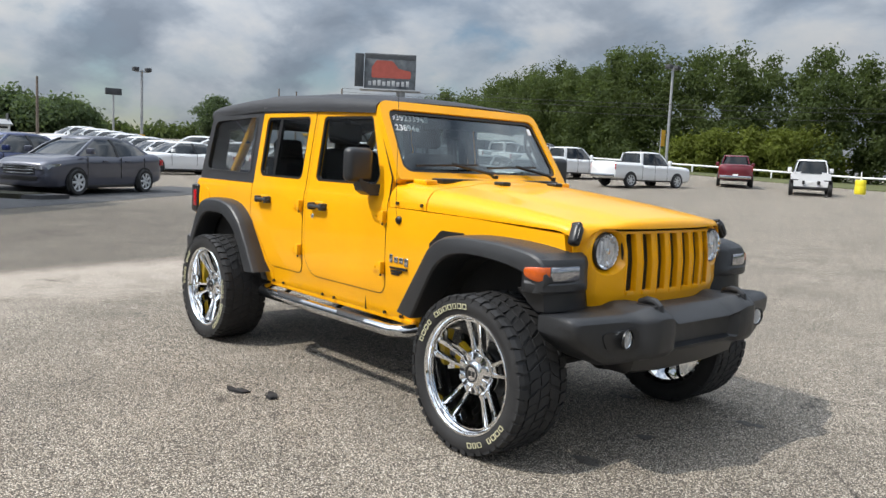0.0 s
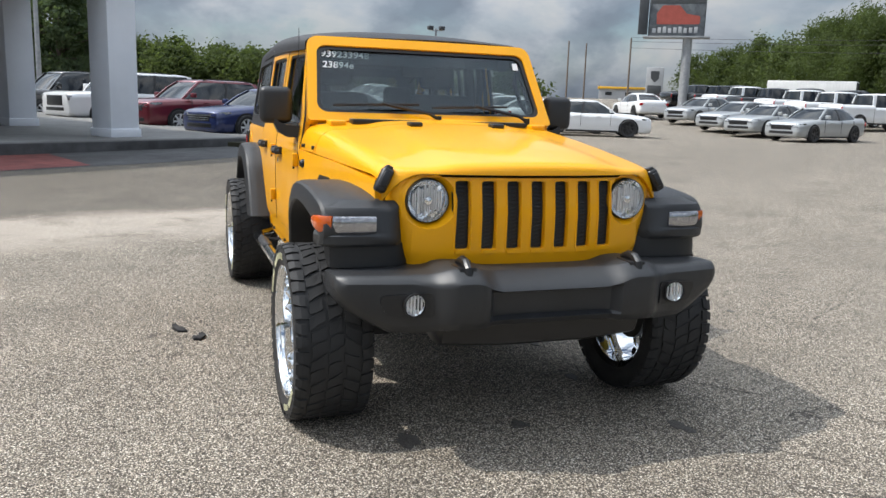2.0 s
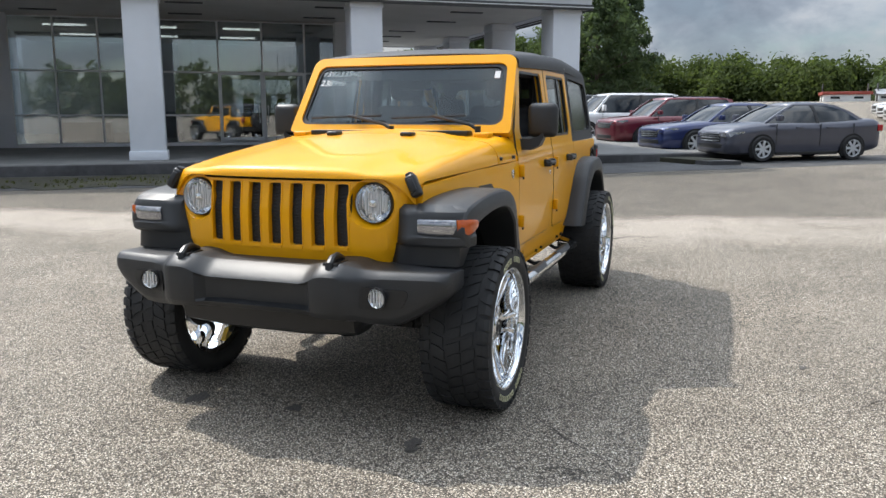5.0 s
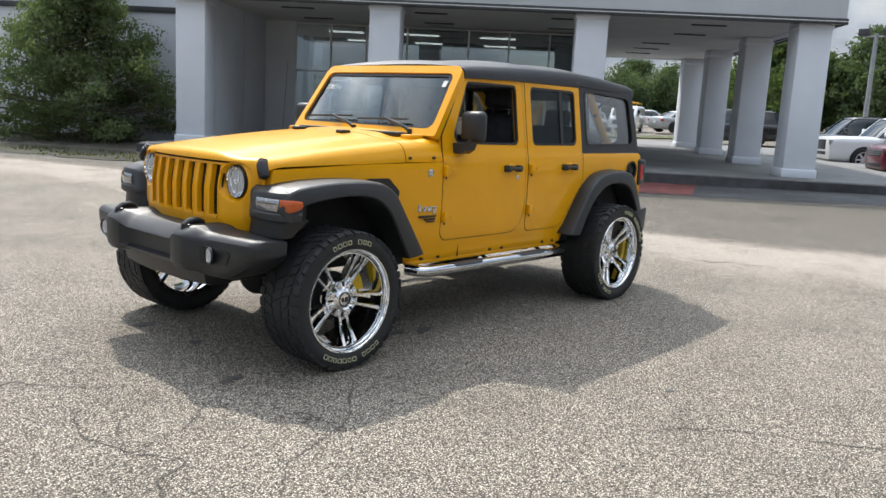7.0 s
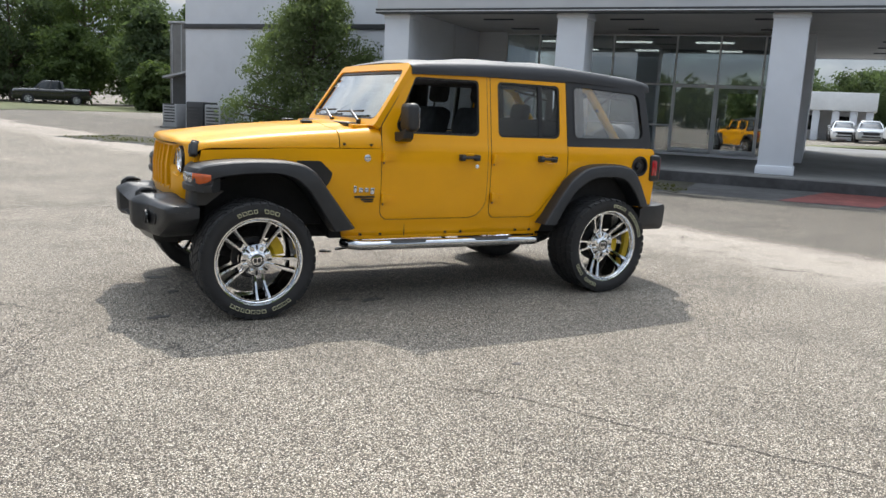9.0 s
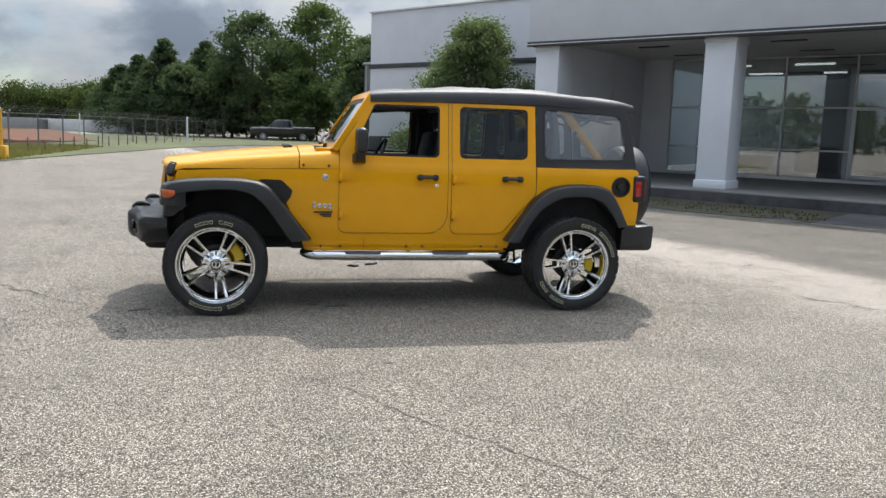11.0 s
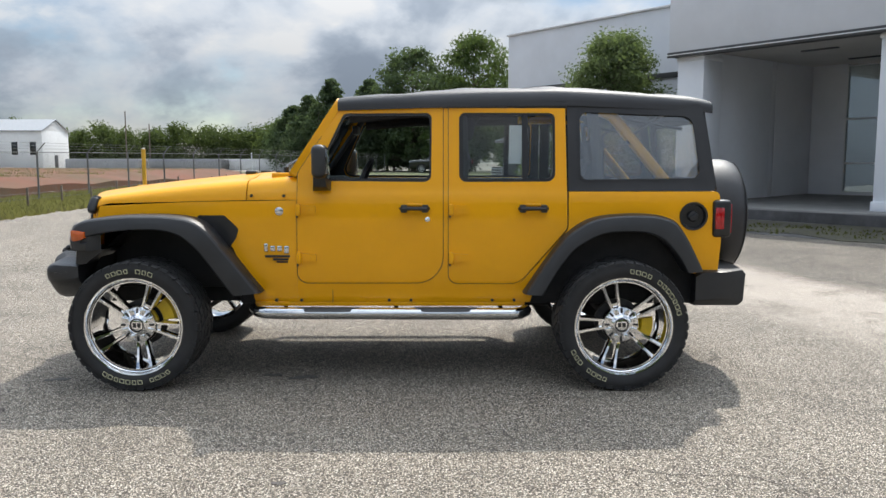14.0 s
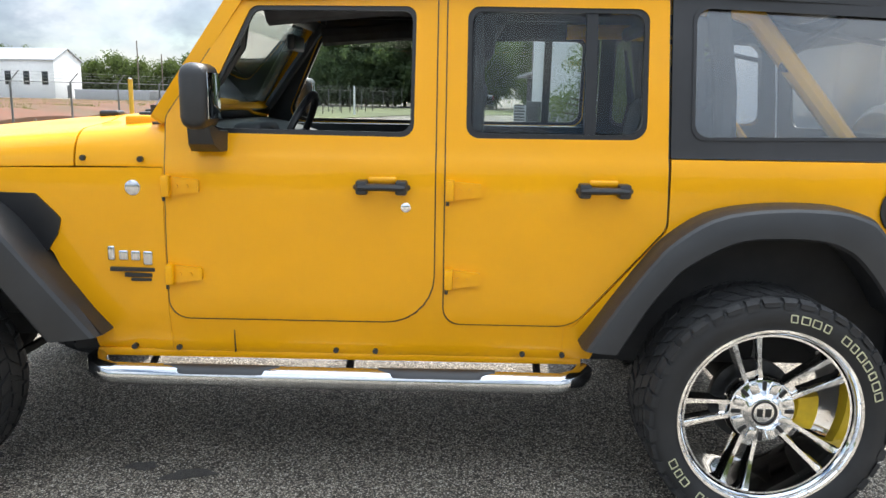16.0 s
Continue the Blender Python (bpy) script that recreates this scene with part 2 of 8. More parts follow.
LEAF_D = foliage("hazed_dark_leaves", (0.054, 0.077, 0.046), (0.118, 0.156, 0.088))
LEAF_T = foliage("wall_tree_leaves", (0.070, 0.095, 0.052), (0.165, 0.205, 0.104))
LEAF_P = foliage("hazed_pine_needles", (0.048, 0.070, 0.044), (0.100, 0.134, 0.078))
LEAF_W = foliage("hazed_wood_leaves", (0.045, 0.064, 0.027), (0.102, 0.130, 0.052))
LEAF_G = foliage("rough_grass_blades", (0.14, 0.13, 0.062), (0.215, 0.20, 0.095))
LEAF_K = foliage("strip_weed_blades", (0.060, 0.066, 0.026), (0.120, 0.125, 0.048))
LEAF_S = foliage("scrub_leaves", (0.085, 0.105, 0.022), (0.15, 0.175, 0.040))
GALV = material("galvanised_steel", (0.36, 0.37, 0.38), rough=0.5, metal=0.5, vary=0.2, scale=6)
WOODPOLE = material("weathered_wood_pole", (0.16, 0.13, 0.105), rough=0.95, vary=0.3, scale=10, bump=0.5, bump_scale=40)
WHITE = material("white_painted_metal", (0.74, 0.75, 0.75), rough=0.5, vary=0.06, scale=2, stain=0.08)
ORANGE_Y = material("safety_yellow_paint", (0.75, 0.42, 0.03), rough=0.6, vary=0.12, scale=6, stain=0.2)
REDROOF = material("red_metal", (0.34, 0.07, 0.05), rough=0.6, vary=0.15, scale=3)
SIGNGREY = material("sign_grey", (0.36, 0.37, 0.38), rough=0.6, vary=0.08, scale=3)
BILL_DARK = material("billboard_dark", (0.05, 0.055, 0.06), rough=0.6, vary=0.3, scale=2)
BILL_PALE = material("billboard_pale", (0.15, 0.165, 0.175), rough=0.6, color2=(0.045, 0.05, 0.06), scale=1.6)
SCREEN_G = material("white_lamp_tube", (0.8, 0.8, 0.8), rough=0.6)
sg = SCREEN_G.node_tree.nodes["Principled BSDF"]
sg.inputs["Emission Color"].default_value = (1, 0.98, 0.94, 1)
sg.inputs["Emission Strength"].default_value = 1.5


def asphalt_material():
    """Worn chip-seal: pale pebbles in dark binder, broad stains, sandy washes and fine cracks."""
    m = bpy.data.materials.new("worn_chip_seal")
    m.use_nodes = True
    t = m.node_tree
    L = t.links.new
    p = t.nodes["Principled BSDF"]
    p.inputs["Roughness"].default_value = 0.85
    p.inputs["Specular IOR Level"].default_value = 0.35
    tc = t.nodes.new("ShaderNodeTexCoord")
    v = nd(t, "ShaderNodeTexVoronoi", vals={"Scale": 140.0, "Randomness": 1.0})
    L(tc.outputs["Object"], v.inputs["Vector"])
    peb = ramp(t, [(0.0, (0.10, 0.085, 0.067)), (0.25, (0.265, 0.225, 0.176)), (0.55, (0.45, 0.388, 0.308)), (0.82, (0.66, 0.583, 0.478)), (1.0, (0.90, 0.83, 0.72))])
    sepc = t.nodes.new("ShaderNodeSeparateColor")
    L(v.outputs["Color"], sepc.inputs[0])
    L(sepc.outputs[0], peb.inputs[0])
    gap = ramp(t, [(0.30, 1.0), (0.58, 0.20)])
    L(v.outputs["Distance"], gap.inputs[0])
    mul = nd(t, "ShaderNodeMix", dtype="RGBA", blend="MULTIPLY", vals={"Factor": 1.0})
    L(peb.outputs[0], mul.inputs["A"]); L(gap.outputs[0], mul.inputs["B"])
    # mid-size patches
    n1 = nd(t, "ShaderNodeTexNoise", vals={"Scale": 0.9, "Detail": 8.0, "Roughness": 0.65})
    L(tc.outputs["Object"], n1.inputs["Vector"])
    r1 = ramp(t, [(0.30, 0.74), (0.52, 1.0), (0.75, 1.12)])
    L(n1.outputs["Fac"], r1.inputs[0])
    mul2 = nd(t, "ShaderNodeMix", dtype="RGBA", blend="MULTIPLY", vals={"Factor": 1.0})
    L(mul.outputs["Result"], mul2.inputs["A"]); L(r1.outputs[0], mul2.inputs["B"])
    # band coordinate: distance out from the building, warped
    dot = nd(t, "ShaderNodeVectorMath", op="DOT_PRODUCT", vals={1: (-0.95, -0.30, 0)})
    L(tc.outputs["Object"], dot.inputs[0])
    n2 = nd(t, "ShaderNodeTexNoise", vals={"Scale": 0.22, "Detail": 6.0, "Roughness": 0.6})
    L(tc.outputs["Object"], n2.inputs["Vector"])
    w = nd(t, "ShaderNodeMath", op="MULTIPLY_ADD", vals={1: 2.0, 2: -1.0})
    L(n2.outputs["Fac"], w.inputs[0])
    add = nd(t, "ShaderNodeMath", op="ADD")
    L(dot.outputs["Value"], add.inputs[0]); L(w.outputs[0], add.inputs[1])
    sc = nd(t, "ShaderNodeMath", op="DIVIDE", vals={1: 20.0})
    L(add.outputs[0], sc.inputs[0])
    sandy = ramp(t, [(0.16, 0.0), (0.205, 0.38), (0.260, 0.44), (0.285, 0.0)])
    L(sc.outputs[0], sandy.inputs[0])
    n3 = nd(t, "ShaderNodeTexNoise", vals={"Scale": 1.3, "Detail": 7.0, "Roughness": 0.7})
    L(tc.outputs["Object"], n3.inputs["Vector"])
    r3 = ramp(t, [(0.34, 0.15), (0.50, 1.0)])
    L(n3.outputs["Fac"], r3.inputs[0])
    sm = nd(t, "ShaderNodeMath", op="MULTIPLY")
    # the washes lie off the showroom and fade out along the lot
    sy = t.nodes.new("ShaderNodeSeparateXYZ")
    L(tc.outputs["Object"], sy.inputs[0])
    fade = nd(t, "ShaderNodeMapRange", vals={1: 1.5, 2: 7.0, 3: 1.0, 4: 0.0})
    L(sy.outputs[1], fade.inputs[0])
    fs_ = nd(t, "ShaderNodeMath", op="MULTIPLY")
    L(r3.outputs[0], fs_.inputs[0]); L(fade.outputs[0], fs_.inputs[1])
    L(sandy.outputs[0], sm.inputs[0]); L(fs_.outputs[0], sm.inputs[1])
    mixs = nd(t, "ShaderNodeMix", dtype="RGBA", blend="MIX", vals={"B": (0.52, 0.455, 0.39, 1)})
    L(sm.outputs[0], mixs.inputs["Factor"]); L(mul2.outputs["Result"], mixs.inputs["A"])
    dark = ramp(t, [(0.266, 1.0), (0.288, 0.64), (0.60, 0.56), (0.75, 0.82)])
    L(sc.outputs[0], dark.inputs[0])
    mul3 = nd(t, "ShaderNodeMix", dtype="RGBA", blend="MULTIPLY", vals={"Factor": 1.0})
    fd = nd(t, "ShaderNodeMapRange", vals={1: 1.5, 2: 8.0, 3: 1.0, 4: 0.25})
    L(sy.outputs[1], fd.inputs[0]); L(fd.outputs[0], mul3.inputs["Factor"])
    L(mixs.outputs["Result"], mul3.inputs["A"]); L(dark.outputs[0], mul3.inputs["B"])
    # cracks
    nw = nd(t, "ShaderNodeTexNoise", vals={"Scale": 1.6, "Detail": 5.0, "Roughness": 0.6})
    L(tc.outputs["Object"], nw.inputs["Vector"])
    vm = nd(t, "ShaderNodeVectorMath", op="MULTIPLY_ADD", vals={1: (0.9, 0.9, 0.0)})
    L(nw.outputs["Color"], vm.inputs[0]); L(tc.outputs["Object"], vm.inputs[2])
    vc = nd(t, "ShaderNodeTexVoronoi", vals={"Scale": 0.33})
    vc.feature = "DISTANCE_TO_EDGE"
    L(vm.outputs[0], vc.inputs["Vector"])
    rc = ramp(t, [(0.0, 0.10), (0.0022, 0.40), (0.0046, 1.0)])
    L(vc.outputs["Distance"], rc.inputs[0])
    nm = nd(t, "ShaderNodeTexNoise", vals={"Scale": 0.5, "Detail": 3.0})
    L(tc.outputs["Object"], nm.inputs["Vector"])
    rm = ramp(t, [(0.51, 0.0), (0.59, 0.85)])
    L(nm.outputs["Fac"], rm.inputs[0])
    mul4 = nd(t, "ShaderNodeMix", dtype="RGBA", blend="MULTIPLY")
    L(rm.outputs[0], mul4.inputs["Factor"]); L(mul3.outputs["Result"], mul4.inputs["A"]); L(rc.outputs[0], mul4.inputs["B"])
    L(mul4.outputs["Result"], p.inputs["Base Color"])
    b = nd(t, "ShaderNodeBump", vals={"Strength": 0.75, "Distance": 0.007})
    b.invert = True
    L(v.outputs["Distance"], b.inputs["Height"])
    L(b.outputs[0], p.inputs["Normal"])
    return m


ASPHALT = asphalt_material()

# ---- mesh helpers ----


def empty(name, m=None):
    e = new(name)
    e.empty_display_size = 0.2
    if m is not None:
        e.matrix_world = m
    return e


def part(name, bm, mat, parent=None, label="", smooth=True, angle=32, kind=""):
    bmesh.ops.recalc_face_normals(bm, faces=bm.faces[:])
    me = bpy.data.meshes.new(name)
    bm.to_mesh(me)
    bm.free()
    if smooth:
        me.shade_smooth()
        me.set_sharp_from_angle(angle=radians(angle))
    me.materials.append(mat)
    ob = new(name, me)
    if parent is not None:
        ob.parent = parent
    return tagged(ob, label=label, kind=kind)


def box(x0, x1, y0, y1, z0, z1, bevel=0.0, seg=2, m=None, bm=None):
    own = bmesh.new()
    v = [own.verts.new((x, y, z)) for x in (x0, x1) for y in (y0, y1) for z in (z0, z1)]
    for f in ((0, 1, 3, 2), (4, 6, 7, 5), (0, 4, 5, 1), (2, 3, 7, 6), (0, 2, 6, 4), (1, 5, 7, 3)):
        own.faces.new([v[i] for i in f])
    if bevel:
        bmesh.ops.bevel(own, geom=own.edges[:], offset=bevel, segments=seg, affect="EDGES", profile=0.5, clamp_overlap=True)
    if m is not None:
        own.transform(m)
    return merge(bm, own) if bm is not None else own


def merge(bm, other):
    me = bpy.data.meshes.new("tmp")
    other.to_mesh(me)
    other.free()
    bm.from_mesh(me)
    bpy.data.meshes.remove(me)
    return bm


def rings(loops, closed=True, caps=True, bm=None):
    """Skin a list of equal-length loops of points."""
    bm = bm or bmesh.new()
    vs = [[bm.verts.new(p) for p in lp] for lp in loops]
    n = len(vs[0])
    for a, b in zip(vs, vs[1:]):
        for i in range(n if closed else n - 1):
            j = (i + 1) % n
            bm.faces.new((a[i], a[j], b[j], b[i]))
    if caps and closed:
        bm.faces.new(vs[0])
        bm.faces.new(vs[-1])
    return bm


def cyl(p0, p1, r0, r1=None, n=12, bm=None):
    p0, p1 = Vector(p0), Vector(p1)
    r1 = r0 if r1 is None else r1
    q = (p1 - p0).to_track_quat("Z", "Y").to_matrix()
    lp = [[p + q @ Vector((r * math.cos(a), r * math.sin(a), 0)) for a in (2 * math.pi * i / n for i in range(n))] for p, r in ((p0, r0), (p1, r1))]
    return rings(lp, bm=bm)


def tube(pts, r, n=10, bm=None, flat=1.0):
    pts = [Vector(p) for p in pts]
    loops = []
    for i, p in enumerate(pts):
        d = pts[min(i + 1, len(pts) - 1)] - pts[max(i - 1, 0)]
        q = d.to_track_quat("Z", "Y").to_matrix()
        loops.append([p + q @ Vector((r * math.cos(a), r * flat * math.sin(a), 0)) for a in (2 * math.pi * k / n for k in range(n))])
    return rings(loops, bm=bm)


def spin(profile, n=48, bm=None, closed=False):
    """Turn a profile of (radius, y) round the y axis."""
    loops = []
    for i in range(n):
        a = 2 * math.pi * i / n
        loops.append([(r * math.cos(a), y, r * math.sin(a)) for r, y in profile])
    loops.append(loops[0])
    bm = bm or bmesh.new()
    vs = [[bm.verts.new(p) for p in lp] for lp in loops[:-1]]
    k = len(profile)
    for i in range(n):
        a, b = vs[i], vs[(i + 1) % n]
        for j in range(k if closed else k - 1):
            bm.faces.new((a[j], a[(j + 1) % k], b[(j + 1) % k], b[j]))
    return bm


def grid(f, nu, nv, bm=None):
    bm = bm or bmesh.new()
    vs = [[bm.verts.new(f(i / nu, j / nv)) for j in range(nv + 1)] for i in range(nu + 1)]
    for i in range(nu):
        for j in range(nv):
            bm.faces.new((vs[i][j], vs[i + 1][j], vs[i + 1][j + 1], vs[i][j + 1]))
    return bm


def fillet(pts, n=6):
    """Polygon from (a, b, radius) corners."""
    out = []
    k = len(pts)
    for i, (x, y, r) in enumerate(pts):
        p = Vector((x, y))
        if r <= 0:
            out.append((x, y))
            continue
        a = Vector(pts[i - 1][:2]) - p
        b = Vector(pts[(i + 1) % k][:2]) - p
        half = a.angle(b) / 2
        d = min(r / math.tan(half), a.length * 0.49, b.length * 0.49)
        rr = d * math.tan(half)
        c = p + (a.normalized() + b.normalized()).normalized() * (rr / math.sin(half))
        s, e = p + a.normalized() * d - c, p + b.normalized() * d - c
        ang = s.angle(e)
        sign = 1 if s.x * e.y - s.y * e.x > 0 else -1
        for q in range(n + 1):
            th = sign * ang * q / n
            out.append((c.x + s.x * math.cos(th) - s.y * math.sin(th), c.y + s.x * math.sin(th) + s.y * math.cos(th)))
    return out


def plate(outline, holes, place, cuts=()):
    """A curved plate with holes. outline, holes: loops of (a, b); place(a, b, back) gives the point on the front or the back;
    cuts: (axis, value) lines that let it bend."""
    flat = bmesh.new()
    for lp in (outline, *holes):
        vs = [flat.verts.new((a, b, 0)) for a, b in lp]
        for i, q in enumerate(vs):
            flat.edges.new((q, vs[(i + 1) % len(vs)]))
    bmesh.ops.triangle_fill(flat, edges=flat.edges[:], use_beauty=True, use_dissolve=False)
    for ax, val in cuts:
        no = (1, 0, 0) if ax == 0 else (0, 1, 0)
        co = (val, 0, 0) if ax == 0 else (0, val, 0)
        bmesh.ops.bisect_plane(flat, geom=flat.verts[:] + flat.edges[:] + flat.faces[:], plane_co=co, plane_no=no)
    bm = bmesh.new()
    flat.verts.ensure_lookup_table()
    fr = [bm.verts.new(place(q.co.x, q.co.y, 0)) for q in flat.verts]
    bk = [bm.verts.new(place(q.co.x, q.co.y, 1)) for q in flat.verts]
    for f in flat.faces:
        ix = [q.index for q in f.verts]
        bm.faces.new([fr[i] for i in ix])
        bm.faces.new([bk[i] for i in reversed(ix)])
    for e in flat.edges:
        if len(e.link_faces) == 1:
            a, b = (q.index for q in e.verts)
            bm.faces.new((fr[a], fr[b], bk[b], bk[a]))
    flat.free()
    return bm


def circle(cx, cy, r, n=28, ry=None):
    return [(cx + r * math.cos(2 * math.pi * i / n), cy + (ry or r) * math.sin(2 * math.pi * i / n)) for i in range(n)]


def steps(a, b, n):
    return [a + (b - a) * i / n for i in range(n + 1)]


# ---- ground ----


def ground_z(x, y):
    r = math.hypot(x, y)
    z = 0.45 * (1 - math.exp(-(max(0.0, r - 4.5) / 26.0)))
    if r > 1:
        c = min(1.0, max(0.0, (-x / r - 0.35) / 0.4))
        c *= min(1.0, max(0.15, (y / r + 0.62) / 0.27))
        c2 = min(1.0, max(0.0, (y / r - 0.55) / 0.3)) * (1 - c)
        far = max(0.0, r - 36.0)
        z += c * 3.2 * (1 - math.exp(-far * 0.055 / 3.2)) + c2 * 0.9 * (1 - math.exp(-far * 0.02 / 0.9))
    return z


def ground_sheet():
    radii = [0, 2, 3, 4, 4.5, 5, 6, 7, 8, 9, 10, 11, 12, 13.5, 15, 17, 19, 22, 25, 28, 32, 36, 40, 45, 50, 56, 63, 72, 85, 100, 130, 170, 240, 400, 800, 2000]
    n = 96
    bm = bmesh.new()
    c = bm.verts.new((0, 0, 0))
    prev = None
    for r in radii[1:]:
        lp = []
        for i in range(n):
            a = 2 * math.pi * i / n
            x, y = r * math.cos(a), r * math.sin(a)
            lp.append(bm.verts.new((x, y, ground_z(x, y))))
        for i in range(n):
            j = (i + 1) % n
            if prev is None:
                bm.faces.new((c, lp[i], lp[j]))
            else:
                bm.faces.new((prev[i], lp[i], lp[j], prev[j]))
        prev = lp
    g = part("ground", bm, ASPHALT)
    tagged(g, "worn pale chip-seal asphalt lot with sandy washes and cracks", "ground", kind="structure")


ground_sheet()


def laid(name, outline, mat, lift, label, category, step=1.2, kind="structure"):
    """A thin surface that follows the ground at a small lift, closed by a skirt."""
    xs = [p[0] for p in outline]
    ys = [p[1] for p in outline]
    cuts = [(0, a) for a in steps(min(xs), max(xs), max(1, int((max(xs) - min(xs)) / step)))[1:-1]]
    cuts += [(1, a) for a in steps(min(ys), max(ys), max(1, int((max(ys) - min(ys)) / step)))[1:-1]]
    bm = plate(outline, [], lambda x, y, back: (x, y, ground_z(x, y) + (lift if not back else -0.15)), cuts)
    return tagged(part(name, bm, mat), label, category, kind=kind)


# ---- showroom building with canopy; its frame: u along the front, v into the building ----
BX, BY, BA = -6.736, -14.944, 127.97
BM = pose(BX, BY, 0, 0, 0, BA)
FLOOR_Z = 0.39


def uv(u, v):
    p = BM @ Vector((u, v, 0))
    return p.x, p.y


def blob(cx, cy, rx, ry, n=22, rough=0.18, turn=0.0, seed=0):
    rnd = random.Random(seed)
    k = [rnd.uniform(0, 6.28) for _ in range(4)]
    out = []
    for i in range(n):
        a = 2 * math.pi * i / n
        s = 1 + rough * (math.sin(2 * a + k[0]) * 0.5 + math.sin(3 * a + k[1]) * 0.4 + math.sin(5 * a + k[2]) * 0.35 + math.sin(8 * a + k[3]) * 0.2)
        x, y = rx * s * math.cos(a), ry * s * math.sin(a)
        out.append((cx + x * math.cos(turn) - y * math.sin(turn), cy + x * math.sin(turn) + y * math.cos(turn)))
    return out


def strip_edge(u0, u1, v0, wob, seed, n=14):
    rnd = random.Random(seed)
    return [uv(u, v0 + rnd.uniform(-wob, wob)) for u in steps(u0, u1, n)]


strip = strip_edge(-9, 26, -4.15, 0.12, 3) + [uv(26, -1.4), uv(-9, -1.4)]
laid("pavement_strip", strip, DARK_ASPHALT, 0.004, "dark sealed asphalt strip in front of the showroom", "pavement")
laid("red_bay", [uv(10.35, -4.1), uv(12.05, -4.0), uv(12.7, -1.5), uv(11.2, -1.5)], RED_PAINT, 0.009, "faded red painted patch on dark asphalt", "road marking")
weeds = strip_edge(-9, 8.5, -4.0, 0.40, 9, 34) + list(reversed(strip_edge(-9, 8.5, -1.6, 0.12, 10)))
laid("weed_strip", weeds, WEEDS, 0.012, "thin mossy weeds along the kerb", "weeds")


def showroom():
    b = empty("showroom_building", BM)
    tagged(b, "grey stucco car showroom with square columns and a deep flat canopy", "building")

    def bx(name, u0, u1, v0, v1, z0, z1, mat, bevel=0.01, label="", parent=b):
        return part(name, box(u0, u1, v0, v1, z0, z1, bevel), mat, parent, label)

    # the slab climbs gently towards the back
    fall = lambda v: FLOOR_Z + 0.019 * min(13.9, max(0.0, v))
    profile = [(-1.35, -0.4), (-1.35, FLOOR_Z - 0.02), (-1.33, FLOOR_Z), (0.0, FLOOR_Z), (13.9, fall(13.9)), (20.0, fall(13.9)), (32.0, 0.50), (32.0, -0.4)]
    part("slab", rings([[(u, v, z) for v, z in profile] for u in (-0.9, 21.0)]), CONCRETE, b, "grey concrete canopy slab", smooth=False)
    # dark strip added over the slab face, painting in the canopy shade
    bx("slab_kerb", -0.95, 21.05, -1.43, -1.353, -0.4, FLOOR_Z - 0.03, DARK_ASPHALT, 0.015, "slab edge coloured dark for the canopy shade")
    # columns: front row and the side row that runs back
    cols = [(0, 0), (4.98, 0), (10.08, 0), (15.34, 0), (15.34, 4.5), (15.34, 9.0), (15.34, 13.2)]
    for u, v in cols:
        zf = fall(v)
        bm = box(u - 0.385, u + 0.385, v - 0.385, v + 0.385, zf - 0.01, 4.15, 0.02)
        c = part("column", bm, WALL_W, b, "pale grey square column")
        part("column_base", box(u - 0.42, u + 0.42, v - 0.42, v + 0.42, zf - 0.02, zf + 0.20, 0.02), WALL_W, c)
        part("column_cap", box(u - 0.41, u + 0.41, v - 0.41, v + 0.41, 3.93, 4.03, 0.012), WALL_W, c)
    # canopy
    bx("soffit", -0.35, 15.75, -0.2, 13.6, 4.16, 4.27, SOFFIT, 0, "off-white soffit with slim recessed lights")
    for u0, u1, v0, v1 in ((-0.55, 15.95, -0.55, -0.2), (15.6, 15.95, -0.2, 13.95), (-0.55, -0.2, -0.2, 3.0), (10.4, 15.6, 13.6, 13.95)):
        bx("fascia", u0, u1, v0, v1, 4.14, 6.5, WALL, 0.01, "plain grey stucco fascia")
    for u0, u1, v0, v1 in ((-0.58, 15.98, -0.58, -0.56), (15.96, 15.98, -0.55, 13.9)):
        bx("drip_trim", u0, u1, v0, v1, 4.03, 4.165, TRIM_D, 0.004, "dark metal drip trim")
        bx("trim_line", u0 - 0.006, u1 + 0.006, v0 - 0.012, v1 + (0.012 if v1 > 0 else 0), 4.085, 4.107, WHITE, 0.002)
    bx("fascia_under", -0.55, 15.95, -0.55, -0.2, 4.05, 4.14, TRIM_D, 0.0)
    bx("canopy_roof", -0.2, 15.6, -0.2, 13.6, 4.28, 4.45, TRIM_D, 0)
    for i in range(8):
        u, v = 2.2 + (i % 4) * 3.7, 1.7 + (i // 4) * 2.4
        fx = bx("soffit_light", u - 0.45, u + 0.45, v - 0.07, v + 0.07, 4.13, 4.165, TRIM_D, 0.005, "slim dark recessed light slot")
    for v in (7.2, 9.2, 11.2):
        bx("soffit_light", 12.4, 13.3, v - 0.07, v + 0.07, 4.13, 4.165, TRIM_D, 0.005)
    # left wing, fin and return walls
    bx("wing_wall", -10.60, 0.2, 3.0, 3.25, 0.0, 6.12, WALL, 0.01, "grey stucco wing wall")
    bx("wing_side", -10.60, -10.35, 3.25, 16.0, 0.0, 6.12, WALL, 0.01)
    bx("wing_trim", -10.63, 0.15, 2.95, 2.998, 3.98, 4.15, TRIM_D, 0.006, "dark trim band")
    bx("wing_trim_side", -10.65, -10.602, 2.95, 16.0, 3.98, 4.15, TRIM_D, 0.006)
    bx("wing_coping", -10.65, 0.25, 2.94, 3.3, 6.122, 6.19, ALU, 0.01)
    bx("fin_wall", -0.33, 0.22, 0.60, 2.99, FLOOR_Z, 4.155, WALL_W, 0.012, "pale return wall behind the corner column")
